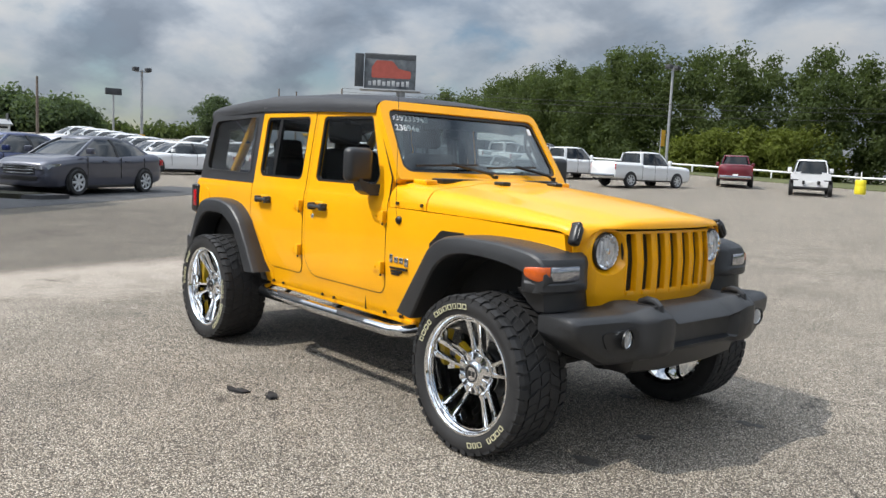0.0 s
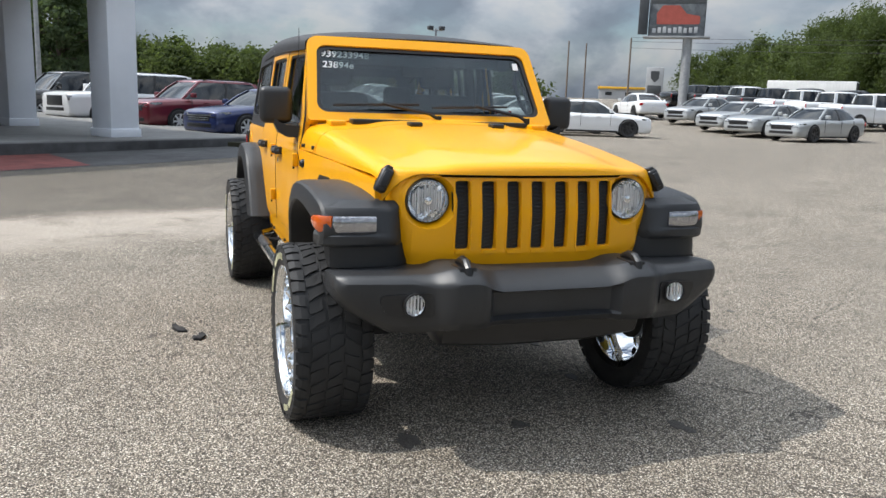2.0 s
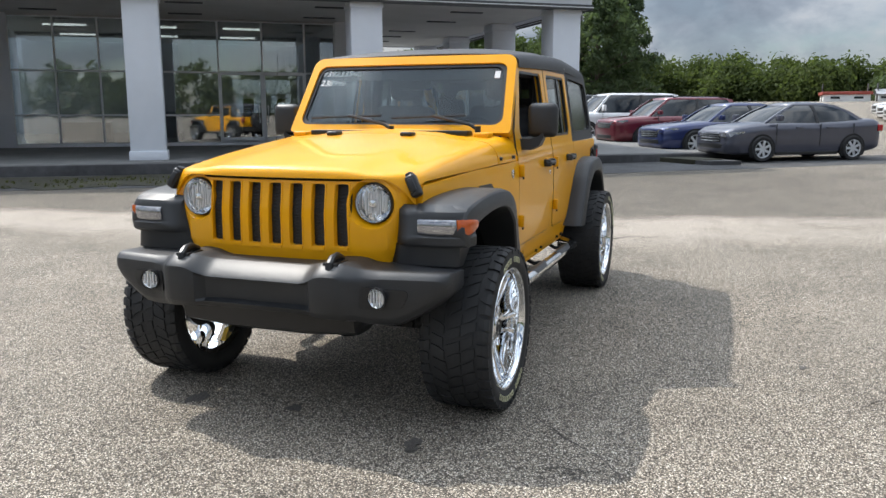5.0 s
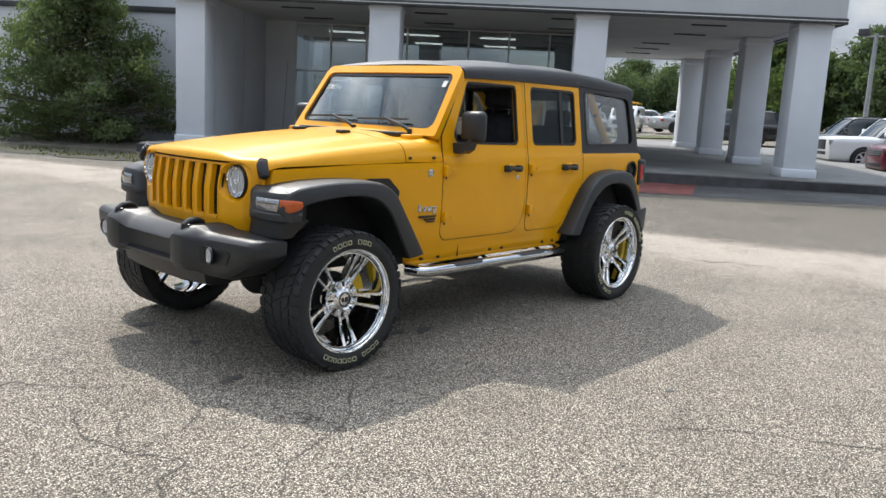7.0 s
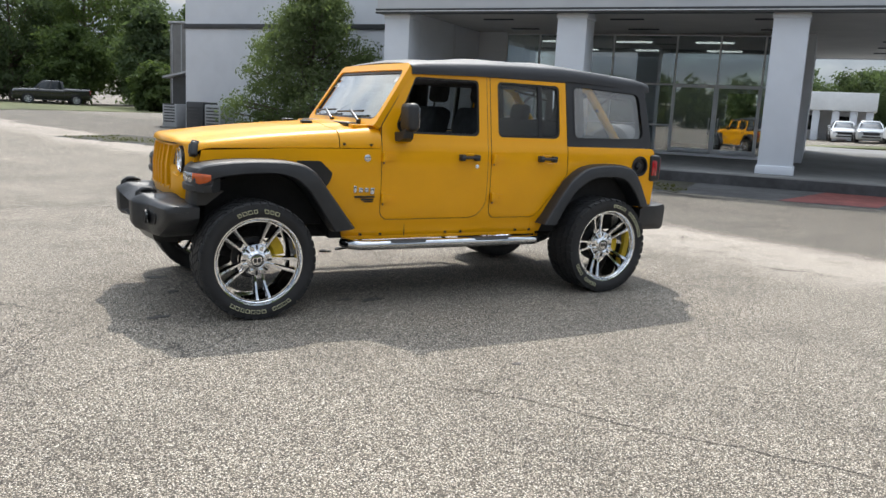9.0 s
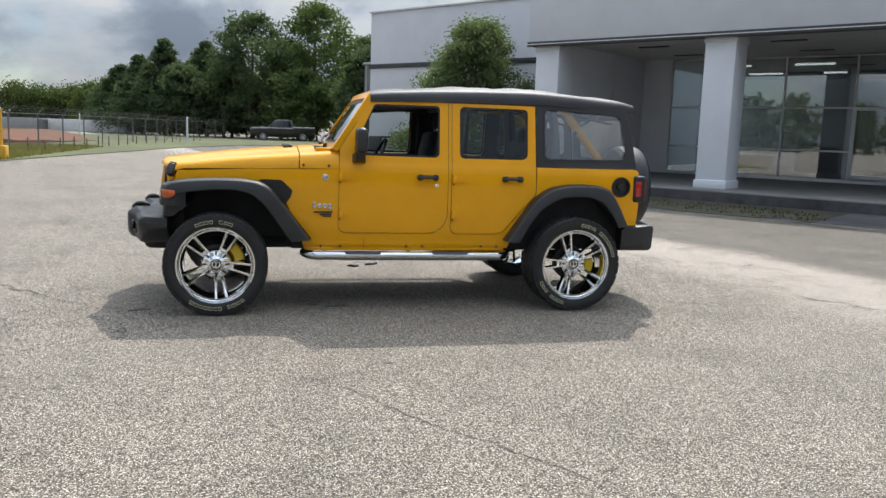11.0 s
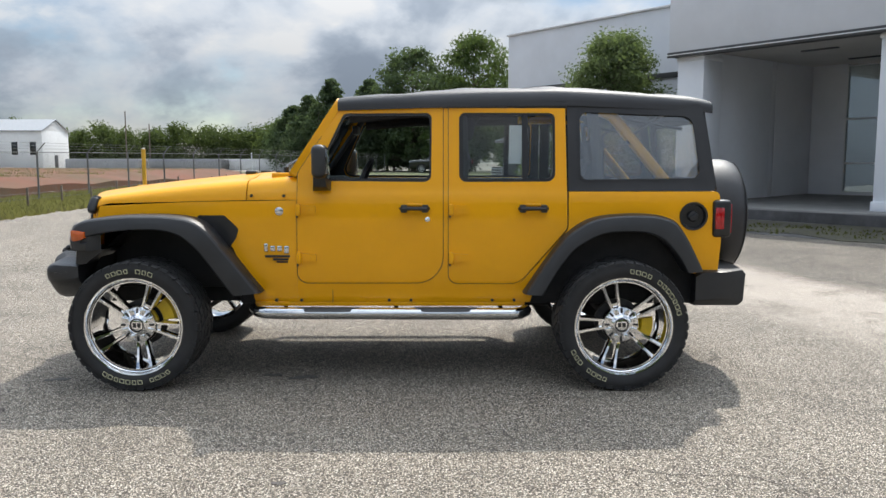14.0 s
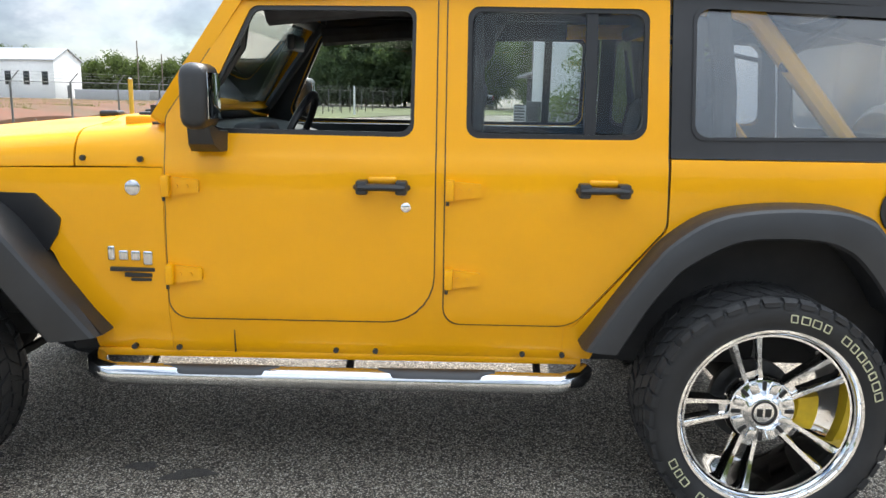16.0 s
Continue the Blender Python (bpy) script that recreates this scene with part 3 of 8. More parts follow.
    bx("recess_wall", -0.05, 0.2, 3.26, 5.35, FLOOR_Z, 4.155, WALL, 0.01, "shaded grey return wall")
    bx("front_pier", 0.21, 1.2, 5.15, 5.35, FLOOR_Z, 4.155, WALL, 0.01)
    bx("end_pier", 10.2, 10.6, 5.05, 12.6, FLOOR_Z, 4.155, WALL, 0.01, "grey end wall of the showroom")
    bx("back_wall", -0.05, 10.6, 14.0, 14.25, FLOOR_Z, 1.25, WALL, 0.01)
    bx("back_wall_top", -0.05, 10.6, 14.0, 14.25, 2.75, 5.0, WALL, 0.01)
    for u0, u1 in ((-0.05, 7.5), (9.8, 10.6)):
        bx("back_pier", u0, u1, 14.0, 14.25, 1.25, 2.75, WALL, 0.01)
    bx("showroom_floor", 0.25, 10.15, 5.37, 13.95, FLOOR_Z, FLOOR_Z + 0.06, CONCRETE, 0)
    bx("showroom_ceiling", 0.25, 10.15, 5.37, 13.95, 4.10, 4.15, SOFFIT, 0)
    bx("rear_wing_wall", -10.35, -0.1, 15.8, 16.0, 0.0, 6.12, WALL, 0.01)
    # solid dark body paints the shade under the lean-to roof
    part("rear_shelter", rings([[(-13.0, v, -0.2), (-13.0, v, 2.25), (-10.62, v, 2.70), (-10.62, v, -0.2)] for v in (4.9, 6.95)]), TRIM_D, b, "low lean-to on the side wall, the shade inside painted dark", smooth=False)
    part("shelter_roof", rings([[(-13.25, v, 2.22), (-13.25, v, 2.30), (-10.62, v, 2.80), (-10.62, v, 2.72)] for v in (4.6, 6.96)]), SIGNGREY, b, "grey sloping lean-to roof", smooth=False)
    # storefront: panes with aluminium frames
    us = [1.2, 2.35, 3.5, 4.8, 6.75, 8.02, 9.28, 10.2]
    zs = [0.56, 1.38, 2.62, 4.10]
    for a, c in zip(us, us[1:]):
        door = a >= 6.7 and c < 9.4
        rows = [(0.56, 2.62), (2.62, 4.10)] if door else list(zip(zs, zs[1:]))
        for z0, z1 in rows:
            w = empty("shop_window" if not (door and z0 < 1) else "glass_door")
            w.parent = b
            if door and z0 < 1:
                tagged(w, "clear glass entrance door in an aluminium frame")
            t = 0.05 if not (door and z0 < 1) else 0.14
            fr = box(a, a + t / 2, 5.15, 5.25, z0, z1, 0.004)
            box(c - t / 2, c, 5.15, 5.25, z0, z1, 0.004, bm=fr)
            box(a + t / 2, c - t / 2, 5.15, 5.25, z0, z0 + t / 2, 0.004, bm=fr)
            box(a + t / 2, c - t / 2, 5.15, 5.25, z1 - t / 2, z1, 0.004, bm=fr)
            part("window_frame", fr, ALU, w)
            p = part("pane", box(a + t / 2, c - t / 2, 5.195, 5.203, z0 + t / 2, z1 - t / 2), SHOP_GLASS, w, smooth=False)
            if door and z0 < 1:
                hu = c - 0.13 if a < 7 else a + 0.13
                part("pull_handle", tube([(hu, 5.18, 1.15), (hu, 5.11, 1.18), (hu, 5.11, 1.62), (hu, 5.18, 1.65)], 0.016, 8), ALU, w)
                part("kick_rail", box(a + 0.03, c - 0.03, 5.15, 5.25, z0, z0 + 0.16, 0.004), ALU, w)
    bx("sill", 1.2, 10.2, 5.11, 5.29, FLOOR_Z, 0.56, ALU, 0.01)
    # inside: ceiling light strips, partition with a far window, desks
    for i in range(3):
        for j in range(2):
            u, v = 2.4 + i * 2.6, 7.2 + j * 3.2
            part("ceiling_lamp", box(u - 0.6, u + 0.6, v - 0.04, v + 0.04, 4.04, 4.09), SCREEN_G, b, "lit white fluorescent strip", smooth=False)
    for u, v, w_, d_, h_ in ((2.6, 9.0, 1.5, 0.7, 0.75), (4.6, 10.4, 1.6, 0.7, 1.1), (8.6, 11.0, 1.8, 0.8, 1.05)):
        bx("counter", u - w_ / 2, u + w_ / 2, v - d_ / 2, v + d_ / 2, FLOOR_Z + 0.06, FLOOR_Z + h_, BLACK, 0.02, "dark service counter inside the showroom")
    for k in range(9):
        u = 9.34 + k * 0.092
        part("blind_slat", box(u - 0.035, u + 0.035, 5.45, 5.456, 0.5, 3.6, m=None), WALL_W, b, "pale vertical blind slat", smooth=False)
    bx("inner_column", 5.6, 6.0, 8.6, 9.0, FLOOR_Z + 0.06, 4.1, SOFFIT, 0.01)
    return b


showroom()

# ---- the yellow off-road car; x forward, y to its left ----
FRONT_X, REAR_X, AXLE_Z = 1.489, -1.512, 0.403


def side_y(z):
    return float(np.interp(z, (0.48, 0.53, 0.60, 0.66, 0.90, 1.08, 1.19, 1.235, 1.30, 1.76, 1.85), (0.742, 0.762, 0.770, 0.786, 0.794, 0.792, 0.784, 0.772, 0.763, 0.692, 0.676)))


def nose_y(x, z):
    return side_y(z) - max(0.0, x - 0.53) * 0.088


def curve(pts, n):
    """Smooth points along a list of corner points."""
    out = []
    pts = [Vector(p) for p in pts]
    k = len(pts) - 1
    for i in range(n + 1):
        t = i / n * k
        j = min(int(t), k - 1)
        f = t - j
        p0, p1, p2, p3 = pts[max(j - 1, 0)], pts[j], pts[j + 1], pts[min(j + 2, k)]
        out.append(0.5 * ((2 * p1) + (p2 - p0) * f + (2 * p0 - 5 * p1 + 4 * p2 - p3) * f * f + (3 * p1 - p0 - 3 * p2 + p3) * f ** 3))
    return out


def shrink(loop, d):
    cx = sum(p[0] for p in loop) / len(loop)
    cy = sum(p[1] for p in loop) / len(loop)
    hx = max(abs(p[0] - cx) for p in loop)
    hy = max(abs(p[1] - cy) for p in loop)
    return [(cx + (x - cx) * (1 - d / hx), cy + (y - cy) * (1 - d / hy)) for x, y in loop]


ZC = [(1, z) for z in (0.53, 0.56, 0.60, 0.66, 0.75, 0.9, 1.0, 1.08, 1.14, 1.19, 1.215, 1.235, 1.27, 1.30, 1.45, 1.6)]


def side_plate(outline, holes, s, out=0.0, thick=0.04, yf=None):
    yf = yf or (lambda x, z: side_y(z))
    return plate(outline, holes, lambda x, z, back: (x, s * (yf(x, z) + out - (thick if back else 0)), z), ZC)


def wheel(name, m, parent, turn, mark=0, caliper=12):
    """A chrome split-spoke wheel; outer face towards +y of its own frame."""
    w = empty(name, m)
    w.parent = parent
    prof = [(0.286, -0.135), (0.300, -0.152), (0.335, -0.166), (0.370, -0.165), (0.391, -0.153), (0.395, -0.125), (0.397, 0), (0.395, 0.125), (0.391, 0.153),
            (0.370, 0.165), (0.335, 0.166), (0.300, 0.152), (0.286, 0.135), (0.283, 0.0)]
    tyre = part("tyre", spin(prof, 72, closed=True), RUBBER, w, "black all-terrain tyre with a blocky tread")
    # tread blocks, zigzag and uneven
    tb = bmesh.new()
    nb = 42
    rnd = random.Random(7)
    for row, (y0, y1) in enumerate(((-0.166, -0.112), (-0.104, -0.040), (-0.032, 0.032), (0.040, 0.104), (0.112, 0.166))):
        for i in range(nb):
            a = 2 * math.pi * (i + (row % 2) * 0.5) / nb
            da = 2 * math.pi / nb * (0.43 if row in (0, 4) else 0.445) * rnd.uniform(0.86, 1.0)
            skew = (0.012, -0.040, 0.034, 0.040, -0.012)[row] * rnd.uniform(0.7, 1.15)
            ya = y0 + (rnd.uniform(-0.004, 0.010) if row else 0)
            yb = y1 + (rnd.uniform(-0.010, 0.004) if row < 4 else 0)
            vs = []
            for rr in (0.390, 0.4030):
                k = 1.0 if rr < 0.4 else 0.93
                for yy, sk, kk in ((ya, -skew, 0.85 + 0.3 * (i % 2)), ((ya + yb) / 2, 0.010 * (1 if i % 2 else -1), 1.0), (yb, skew, 1.15 - 0.3 * (i % 2))):
                    r2 = rr - (0.008 if (abs(yy) > 0.16) else 0)
                    for sg_ in (-1, 1):
                        aa = a + sg_ * da * k * min(1.06, kk) + sk
                        vs.append(tb.verts.new((r2 * math.cos(aa), yy, r2 * math.sin(aa))))
            for f in ((6, 7, 9, 8), (8, 9, 11, 10), (0, 1, 7, 6), (4, 10, 11, 5), (0, 6, 8, 2), (2, 8, 10, 4), (1, 3, 9, 7), (3, 5, 11, 9)):
                tb.faces.new([vs[q] for q in f])
            if row in (0, 4):  # shoulder lug down the side wall
                yo = y0 if row == 0 else y1
                sgn = -1 if row == 0 else 1
                q = []
                for rr, yy in ((0.394, yo - sgn * 0.004), (0.380 - 0.008 * (i % 2), sgn * 0.1650)):
                    for dd in (0, 0.0025):
                        for sg_ in (-1, 1):
                            aa = a + sg_ * da * 0.8 + skew * 0.8
                            q.append(tb.verts.new((rr * math.cos(aa), yy + sgn * dd, rr * math.sin(aa))))
                for f in ((2, 3, 7, 6), (0, 2, 6, 4), (1, 5, 7, 3), (4, 6, 7, 5), (0, 1, 3, 2)):
                    tb.faces.new([q[k2] for k2 in f])
    part("tread", tb, RUBBER, tyre, smooth=False)
    # raised lettering stands as plain outlined blocks
    lt = bmesh.new()
    for mid_, count in ((mark, 12), (mark + 180, 8)):
        for i in range(count):
            if i == 4:
                continue
            a = radians(mid_ + (i - (count - 1) / 2) * 6.2)
            ca, sa = math.cos(a), math.sin(a)
            er, et = Vector((ca, 0, sa)), Vector((sa, 0, -ca))
            c = er * 0.3445 + Vector((0, 0.1665, 0))
            h, wd, t = 0.0115, 0.0130 - 0.003 * (i * 7 % 3 == 0), 0.0017
            for du, dv, su, sv in ((0, h, wd, t), (0, -h, wd, t), (-wd, 0, t, h), (wd, 0, t, h)):
                q = []
                for yy in (-0.003, 0.0022):
                    for su_, sv_ in ((-1, -1), (1, -1), (1, 1), (-1, 1)):
                        pnt = c + et * (du + su_ * su + (dv + sv_ * sv) * 0.12) + er * (dv + sv_ * sv)
                        q.append(lt.verts.new((pnt.x, pnt.y + yy, pnt.z)))
                lt.faces.new(q[4:8])
                for k2 in range(4):
                    lt.faces.new((q[k2], q[(k2 + 1) % 4], q[4 + (k2 + 1) % 4], q[4 + k2]))
    part("raised_marking", lt, TYRE_LETTER, tyre, "pale yellow outlined blocks", smooth=False, kind="stuff")
    # rim: lip, barrel, spokes, hub
    lip = spin([(0.276, 0.06), (0.279, 0.118), (0.282, 0.134), (0.291, 0.142), (0.302, 0.147), (0.305, 0.153), (0.302, 0.158), (0.293, 0.156), (0.287, 0.148), (0.284, 0.13)], 72, closed=True)
    part("rim_lip", lip, CHROME, w)
    part("rim_barrel", spin([(0.270, 0.125), (0.262, 0.05), (0.255, -0.05), (0.268, -0.13), (0.292, -0.15), (0.296, -0.142), (0.275, -0.12), (0.265, -0.05), (0.270, 0.05), (0.277, 0.125)], 60, closed=True), CHROME, w)
    for k in range(5):
        sp = bmesh.new()
        base = radians(90 + 72 * k + turn)
        for sg_ in (-1, 1):
            loops = []
            for f in steps(0, 1, 6):
                r = 0.085 + f * 0.194
                offs = 0.022 + 0.022 * f ** 1.1
                hw = 0.0138 - 0.003 * math.sin(f * 3.14) + 0.003 * f
                y = 0.070 + 0.048 * f ** 1.6
                th = 0.046
                er, et = Vector((math.cos(base), 0, math.sin(base))), Vector((-math.sin(base), 0, math.cos(base)))
                c = er * r + et * (sg_ * offs)
                loops.append([c + et * (hw * a_) + Vector((0, y + th * b_, 0)) for a_, b_ in ((-1, -1), (1, -1), (1.0, -0.25), (0.55, 0.05), (-0.55, 0.05), (-1.0, -0.25))])
            rings(loops, bm=sp)
        er, et = Vector((math.cos(base), 0, math.sin(base))), Vector((-math.sin(base), 0, math.cos(base)))
        rings([[er * r + et * (wd * a_) + Vector((0, y, 0)) for a_, y in ((-1, yb), (1, yb), (1, yt), (-1, yt))] for r, wd, yb, yt in ((0.08, 0.03, 0.04, 0.062), (0.115, 0.024, 0.044, 0.062), (0.135, 0.018, 0.05, 0.060))], bm=sp)
        part("spoke", sp, CHROME, w, angle=50)
    part("hub", spin([(0.0, 0.0), (0.112, 0.0), (0.120, 0.03), (0.118, 0.062), (0.108, 0.080), (0.062, 0.090), (0.052, 0.098), (0.046, 0.101), (0.0, 0.101)], 40), CHROME, w)
    part("centre_cap", spin([(0.043, 0.101), (0.043, 0.1045), (0.036, 0.1045), (0.036, 0.1015)], 32, closed=True), BLACK, w)
    mk = box(-0.024, -0.004, 0.1005, 0.1035, -0.014, 0.014, 0.003)
    box(0.004, 0.024, 0.1005, 0.1035, -0.014, 0.014, 0.003, bm=mk)
    part("cap_mark", mk, BLACK, w)
    for i in range(8):
        a = 2 * math.pi * (i + 0.5) / 8
        c = Vector((0.086 * math.cos(a), 0, 0.086 * math.sin(a)))
        pc = box(-0.020, 0.020, 0.076, 0.094, -0.015, 0.015, 0.006, m=Matrix.Translation(c) @ Matrix.Rotation(-a, 4, "Y"))
        part("hub_pocket", pc, CHROME, w)
        a += math.pi / 8
        c = Vector((0.088 * math.cos(a), 0, 0.088 * math.sin(a)))
        part("hub_slot", box(-0.016, 0.016, 0.074, 0.0885, -0.007, 0.007, 0.002, m=Matrix.Translation(c) @ Matrix.Rotation(-a, 4, "Y")), BLACK, w)
    for i in range(15):
        a = 2 * math.pi * i / 15
        part("lip_bolt", cyl((0.293 * math.cos(a), 0.152, 0.293 * math.sin(a)), (0.293 * math.cos(a), 0.159, 0.293 * math.sin(a)), 0.0042, n=6), STEEL, w)
    part("brake_disc", spin([(0.0, -0.05), (0.145, -0.05), (0.147, -0.03), (0.145, -0.022), (0.09, -0.022), (0.08, 0.01), (0.0, 0.01)], 40), IRON, w)
    a0 = radians(caliper)
    cal = rings([[(r * math.cos(a0 + f), y, r * math.sin(a0 + f)) for r, y in ((0.135, -0.018), (0.212, -0.018), (0.220, -0.008), (0.212, 0.024), (0.145, 0.024), (0.132, 0.0))] for f in steps(-0.34, 0.34, 8)])
    part("brake_caliper", cal, CALIPER, w, "yellow painted brake caliper")
    return w


def flare(outer, inner, s, y_in, parent, front):
    o = curve([(x, 0, z) for x, z in outer], 44)
    q = curve([(x, 0, z) for x, z in inner], 44)
    loops = []
    for a, b in zip(o, q):
        yi = y_in(a.x)
        mixp = lambda f: (a.x + (b.x - a.x) * f, a.z + (b.z - a.z) * f)
        sec = [(yi, 0.0), (0.845, 0.0), (0.868, 0.012), (0.898, 0.085), (0.908, 0.17), (0.917, 0.42), (0.922, 0.70), (0.924, 0.93), (0.915, 1.0), (0.87, 1.02), (yi, 0.98)]
        swell = 0.011 if front else 0.0
        cut = (max(0.0, a.x - 1.76) / 0.15) ** 2 * 0.012 + max(0.0, 1.05 - a.x) / 0.31 * 0.040 if front else 0.0
        loops.append([(mixp(f)[0], s * (y + (swell if y >= 0.86 else 0.0) - (cut if y >= 0.86 else 0.0)), mixp(f)[1]) for y, f in sec])
    return part("fender_flare", rings(loops), PLASTIC, parent, "black grained plastic fender flare", angle=24)


def hood_hw(x):
    return float(np.interp(x, (0.45, 0.8, 1.3, 1.75, 1.98), (0.780, 0.757, 0.712, 0.672, 0.640)))


def hood_top(x):
    return float(np.interp(x, (0.45, 0.55, 0.8, 1.1, 1.4, 1.65, 1.85, 1.98), (1.352, 1.347, 1.325, 1.300, 1.270, 1.240, 1.212, 1.192)))


def seam_z(x):
    return float(np.interp(x, (0.45, 0.8, 1.75, 1.85, 2.0), (1.170, 1.168, 1.142, 1.115, 1.06)))


def front_x(y):
    return 1.982 - 0.115 * (abs(y) / 0.62) ** 2.6


def hood_point(x, s):
    hw, zt, ze = hood_hw(x), hood_top(x), seam_z(x)
    a = abs(s)
    sg_ = 1 if s >= 0 else -1
    if a <= 0.66:
        y = hw * 0.84 * a / 0.66
        z = zt - 0.028 * (a / 0.66) ** 2 + 0.014 * (1 / (1 + math.exp((y - 0.40) * 45)))
    else:
        ph = (a - 0.66) / 0.34 * math.pi / 2
        y = hw * (0.84 + 0.16 * math.sin(ph))
        z0 = zt - 0.028
        z = z0 - (z0 - ze) * (1 - math.cos(ph)) ** 1.1
    return Vector((x, sg_ * y, z))


def hood_mesh(x0, front):
    def f(u, v):
        s = v * 2 - 1
        if not front:
            return hood_point(0.515 + (x0 - 0.515) * u, s)
        probe = hood_point(1.9, s)
        xe = front_x(probe.y) - 0.004
        if u <= 0.86:
            k = u / 0.86
            return hood_point(x0 + (xe - 0.05 - x0) * k, s)
        ph = (u - 0.86) / 0.14 * math.pi / 2
        p = hood_point(xe - 0.05 + 0.05 * math.sin(ph), s)
        floor_ = 1.160 - 0.095 * (max(0.0, abs(p.y) - 0.50) / 0.14) ** 2
        p.z = min(p.z, p.z - max(0, p.z - floor_) * (1 - math.cos(ph)) ** 1.3)
        return p
    bm = grid(f, 40, 56)
    me = bm.faces[:]
    bmesh.ops.recalc_face_normals(bm, faces=me)
    bmesh.ops.solidify(bm, geom=me, thickness=0.012)
    return bm


def yellow_car():
    car = empty("off_road_car", pose(0.014, -0.040, 0, 0, 0, 0.9))
    tagged(car, "yellow four-door off-road car with black soft top and chrome wheels", "car")

    # --- side skins ---
    for s in (1, -1):
        cowl = [(0.5235, 0.512), (0.5235, 1.1675), (1.2, 1.1545), (1.80, 1.126), (1.83, 1.0), (1.06, 1.0), (0.93, 0.86), (0.82, 0.60), (0.80, 0.512)]
        p = part("front_side_panel", side_plate(cowl, [], s, yf=nose_y), YELLOW, car)
        for x in (0.60, 0.805):
            part("bolt", cyl((x, s * (nose_y(x, 1.195) - 0.02), 1.195), (x, s * (nose_y(x, 1.195) + 0.008), 1.195), 0.010, n=8), BLACK, p)
        quarter = fillet([(-0.86, 0.512, 0), (-0.86, 0.63, 0), (-0.893, 0.634, 0.1), (-1.197, 0.985, 0.06), (-1.197, 1.222, 0), (-2.15, 1.222, 0.03), (-2.163, 0.90, 0), (-2.150, 0.70, 0.02),
                          (-2.0, 0.70, 0), (-1.86, 0.92, 0.1), (-1.72, 1.02, 0.1), (-1.30, 1.02, 0.1), (-1.10, 0.84, 0.1), (-0.99, 0.60, 0), (-0.96, 0.512, 0)], 4)
        hole = circle(-1.985, 1.068, 0.084, 26)
        p = part("rear_quarter_panel", side_plate(quarter, [hole], s), YELLOW, car)
        if s > 0:
            fy = side_y(1.068)
            ring = spin([(0.083, 0.004), (0.090, 0.006), (0.088, 0.010), (0.076, 0.008), (0.070, -0.020), (0.0, -0.024)], 32)
            ring.transform(pose(-1.985, fy, 1.068))
            part("fuel_filler", ring, BLACK, car, "black round fuel filler recess")
            cap = spin([(0.0, -0.002), (0.03, -0.004), (0.036, -0.02)], 20)
            box(-0.026, 0.026, -0.006, 0.008, -0.008, 0.008, 0.003, m=Matrix.Rotation(0.6, 4, "Y"), bm=cap)
            cap.transform(pose(-1.985, fy, 1.068))
            part("fuel_cap", cap, PLASTIC, car)
        else:
            bm = spin([(0.0, 0.004), (0.084, 0.003), (0.084, -0.02)], 26)
            bm.transform(pose(-1.985, -side_y(1.068), 1.068, 0, 0, 180))
            part("blank_cover", bm, YELLOW, car)
        jamb = [(0.523, 0.512), (0.523, 1.20), (-0.36, 1.20), (-0.36, 1.75), (-0.475, 1.75), (-0.475, 1.20), (-1.19, 1.20), (-1.19, 0.985), (-0.89, 0.634), (-0.86, 0.512)]
        r = part("body_side", side_plate(jamb, [], s, out=-0.003, thick=0.03), YELLOW, car)
        part("panel_seam", box(0.2985, 0.3015, s * 0.755, s * 0.7665, 0.514, 0.636), BLACK, r, smooth=False)
        part("rocker_flange", box(-0.93, 0.80, s * 0.735, s * 0.752, 0.488, 0.516, 0.004), YELLOW, car)
        for x in (0.66, 0.50, -0.06, -0.20, -0.72, -0.86):
            part("bolt", cyl((x, s * 0.74, 0.528), (x, s * 0.772, 0.528), 0.010, n=8), BLACK, r)
        part("inner_sill", box(-2.1, 0.9, s * 0.66, s * 0.728, 0.50, 1.18, 0.01), MATTE, car)

        # --- doors ---
        fd = fillet([(-0.404, 1.758, 0.02), (0.238, 1.758, 0.03), (0.512, 1.338, 0.06), (0.519, 0.642, 0.07), (-0.404, 0.642, 0.17)], 7)
        fh = fillet([(-0.334, 1.716, 0.035), (0.224, 1.712, 0.04), (0.424, 1.288, 0.06), (-0.330, 1.282, 0.045)], 6)
        rd = fillet([(-0.440, 1.758, 0.02), (-1.178, 1.758, 0.02), (-1.190, 0.990, 0.07), (-0.885, 0.638, 0.12), (-0.440, 0.638, 0.06)], 7)
        rh = fillet([(-0.506, 1.718, 0.04), (-1.114, 1.716, 0.04), (-1.114, 1.284, 0.055), (-0.506, 1.282, 0.045)], 6)
        for nm, ol, hl, hx, hgx in (("front_door", fd, fh, -0.226, 0.468), ("rear_door", rd, rh, -0.972, -0.492)):
            d = part(nm, side_plate(ol, [hl], s), YELLOW, car, "yellow door with an open window" if (s > 0 and nm[0] == "f") else "yellow door with a black-framed window", angle=40)
            part("door_gap", side_plate(shrink(ol, -0.0042), [shrink(ol, -0.0005)], s, out=-0.001, thick=0.01), BLACK, d, smooth=False)
            part("window_seal", side_plate(hl, [shrink(hl, 0.016)], s, out=-0.006, thick=0.02), BLACK, d)
            if not (s > 0 and nm == "front_door"):
                gl = shrink(hl, 0.02)
                g = part("window_pane", side_plate(gl, [], s, out=-0.018, thick=0.005), DOOR_GLASS, d, "tinted window glass", smooth=True)
            if nm == "rear_door":
                bar = fillet([(-0.905, 1.717, 0), (-0.943, 1.717, 0), (-0.943, 1.284, 0), (-0.905, 1.284, 0)], 2)
                part("window_divider", side_plate(bar, [], s, out=-0.012, thick=0.022), BLACK, d, "black upright window divider")
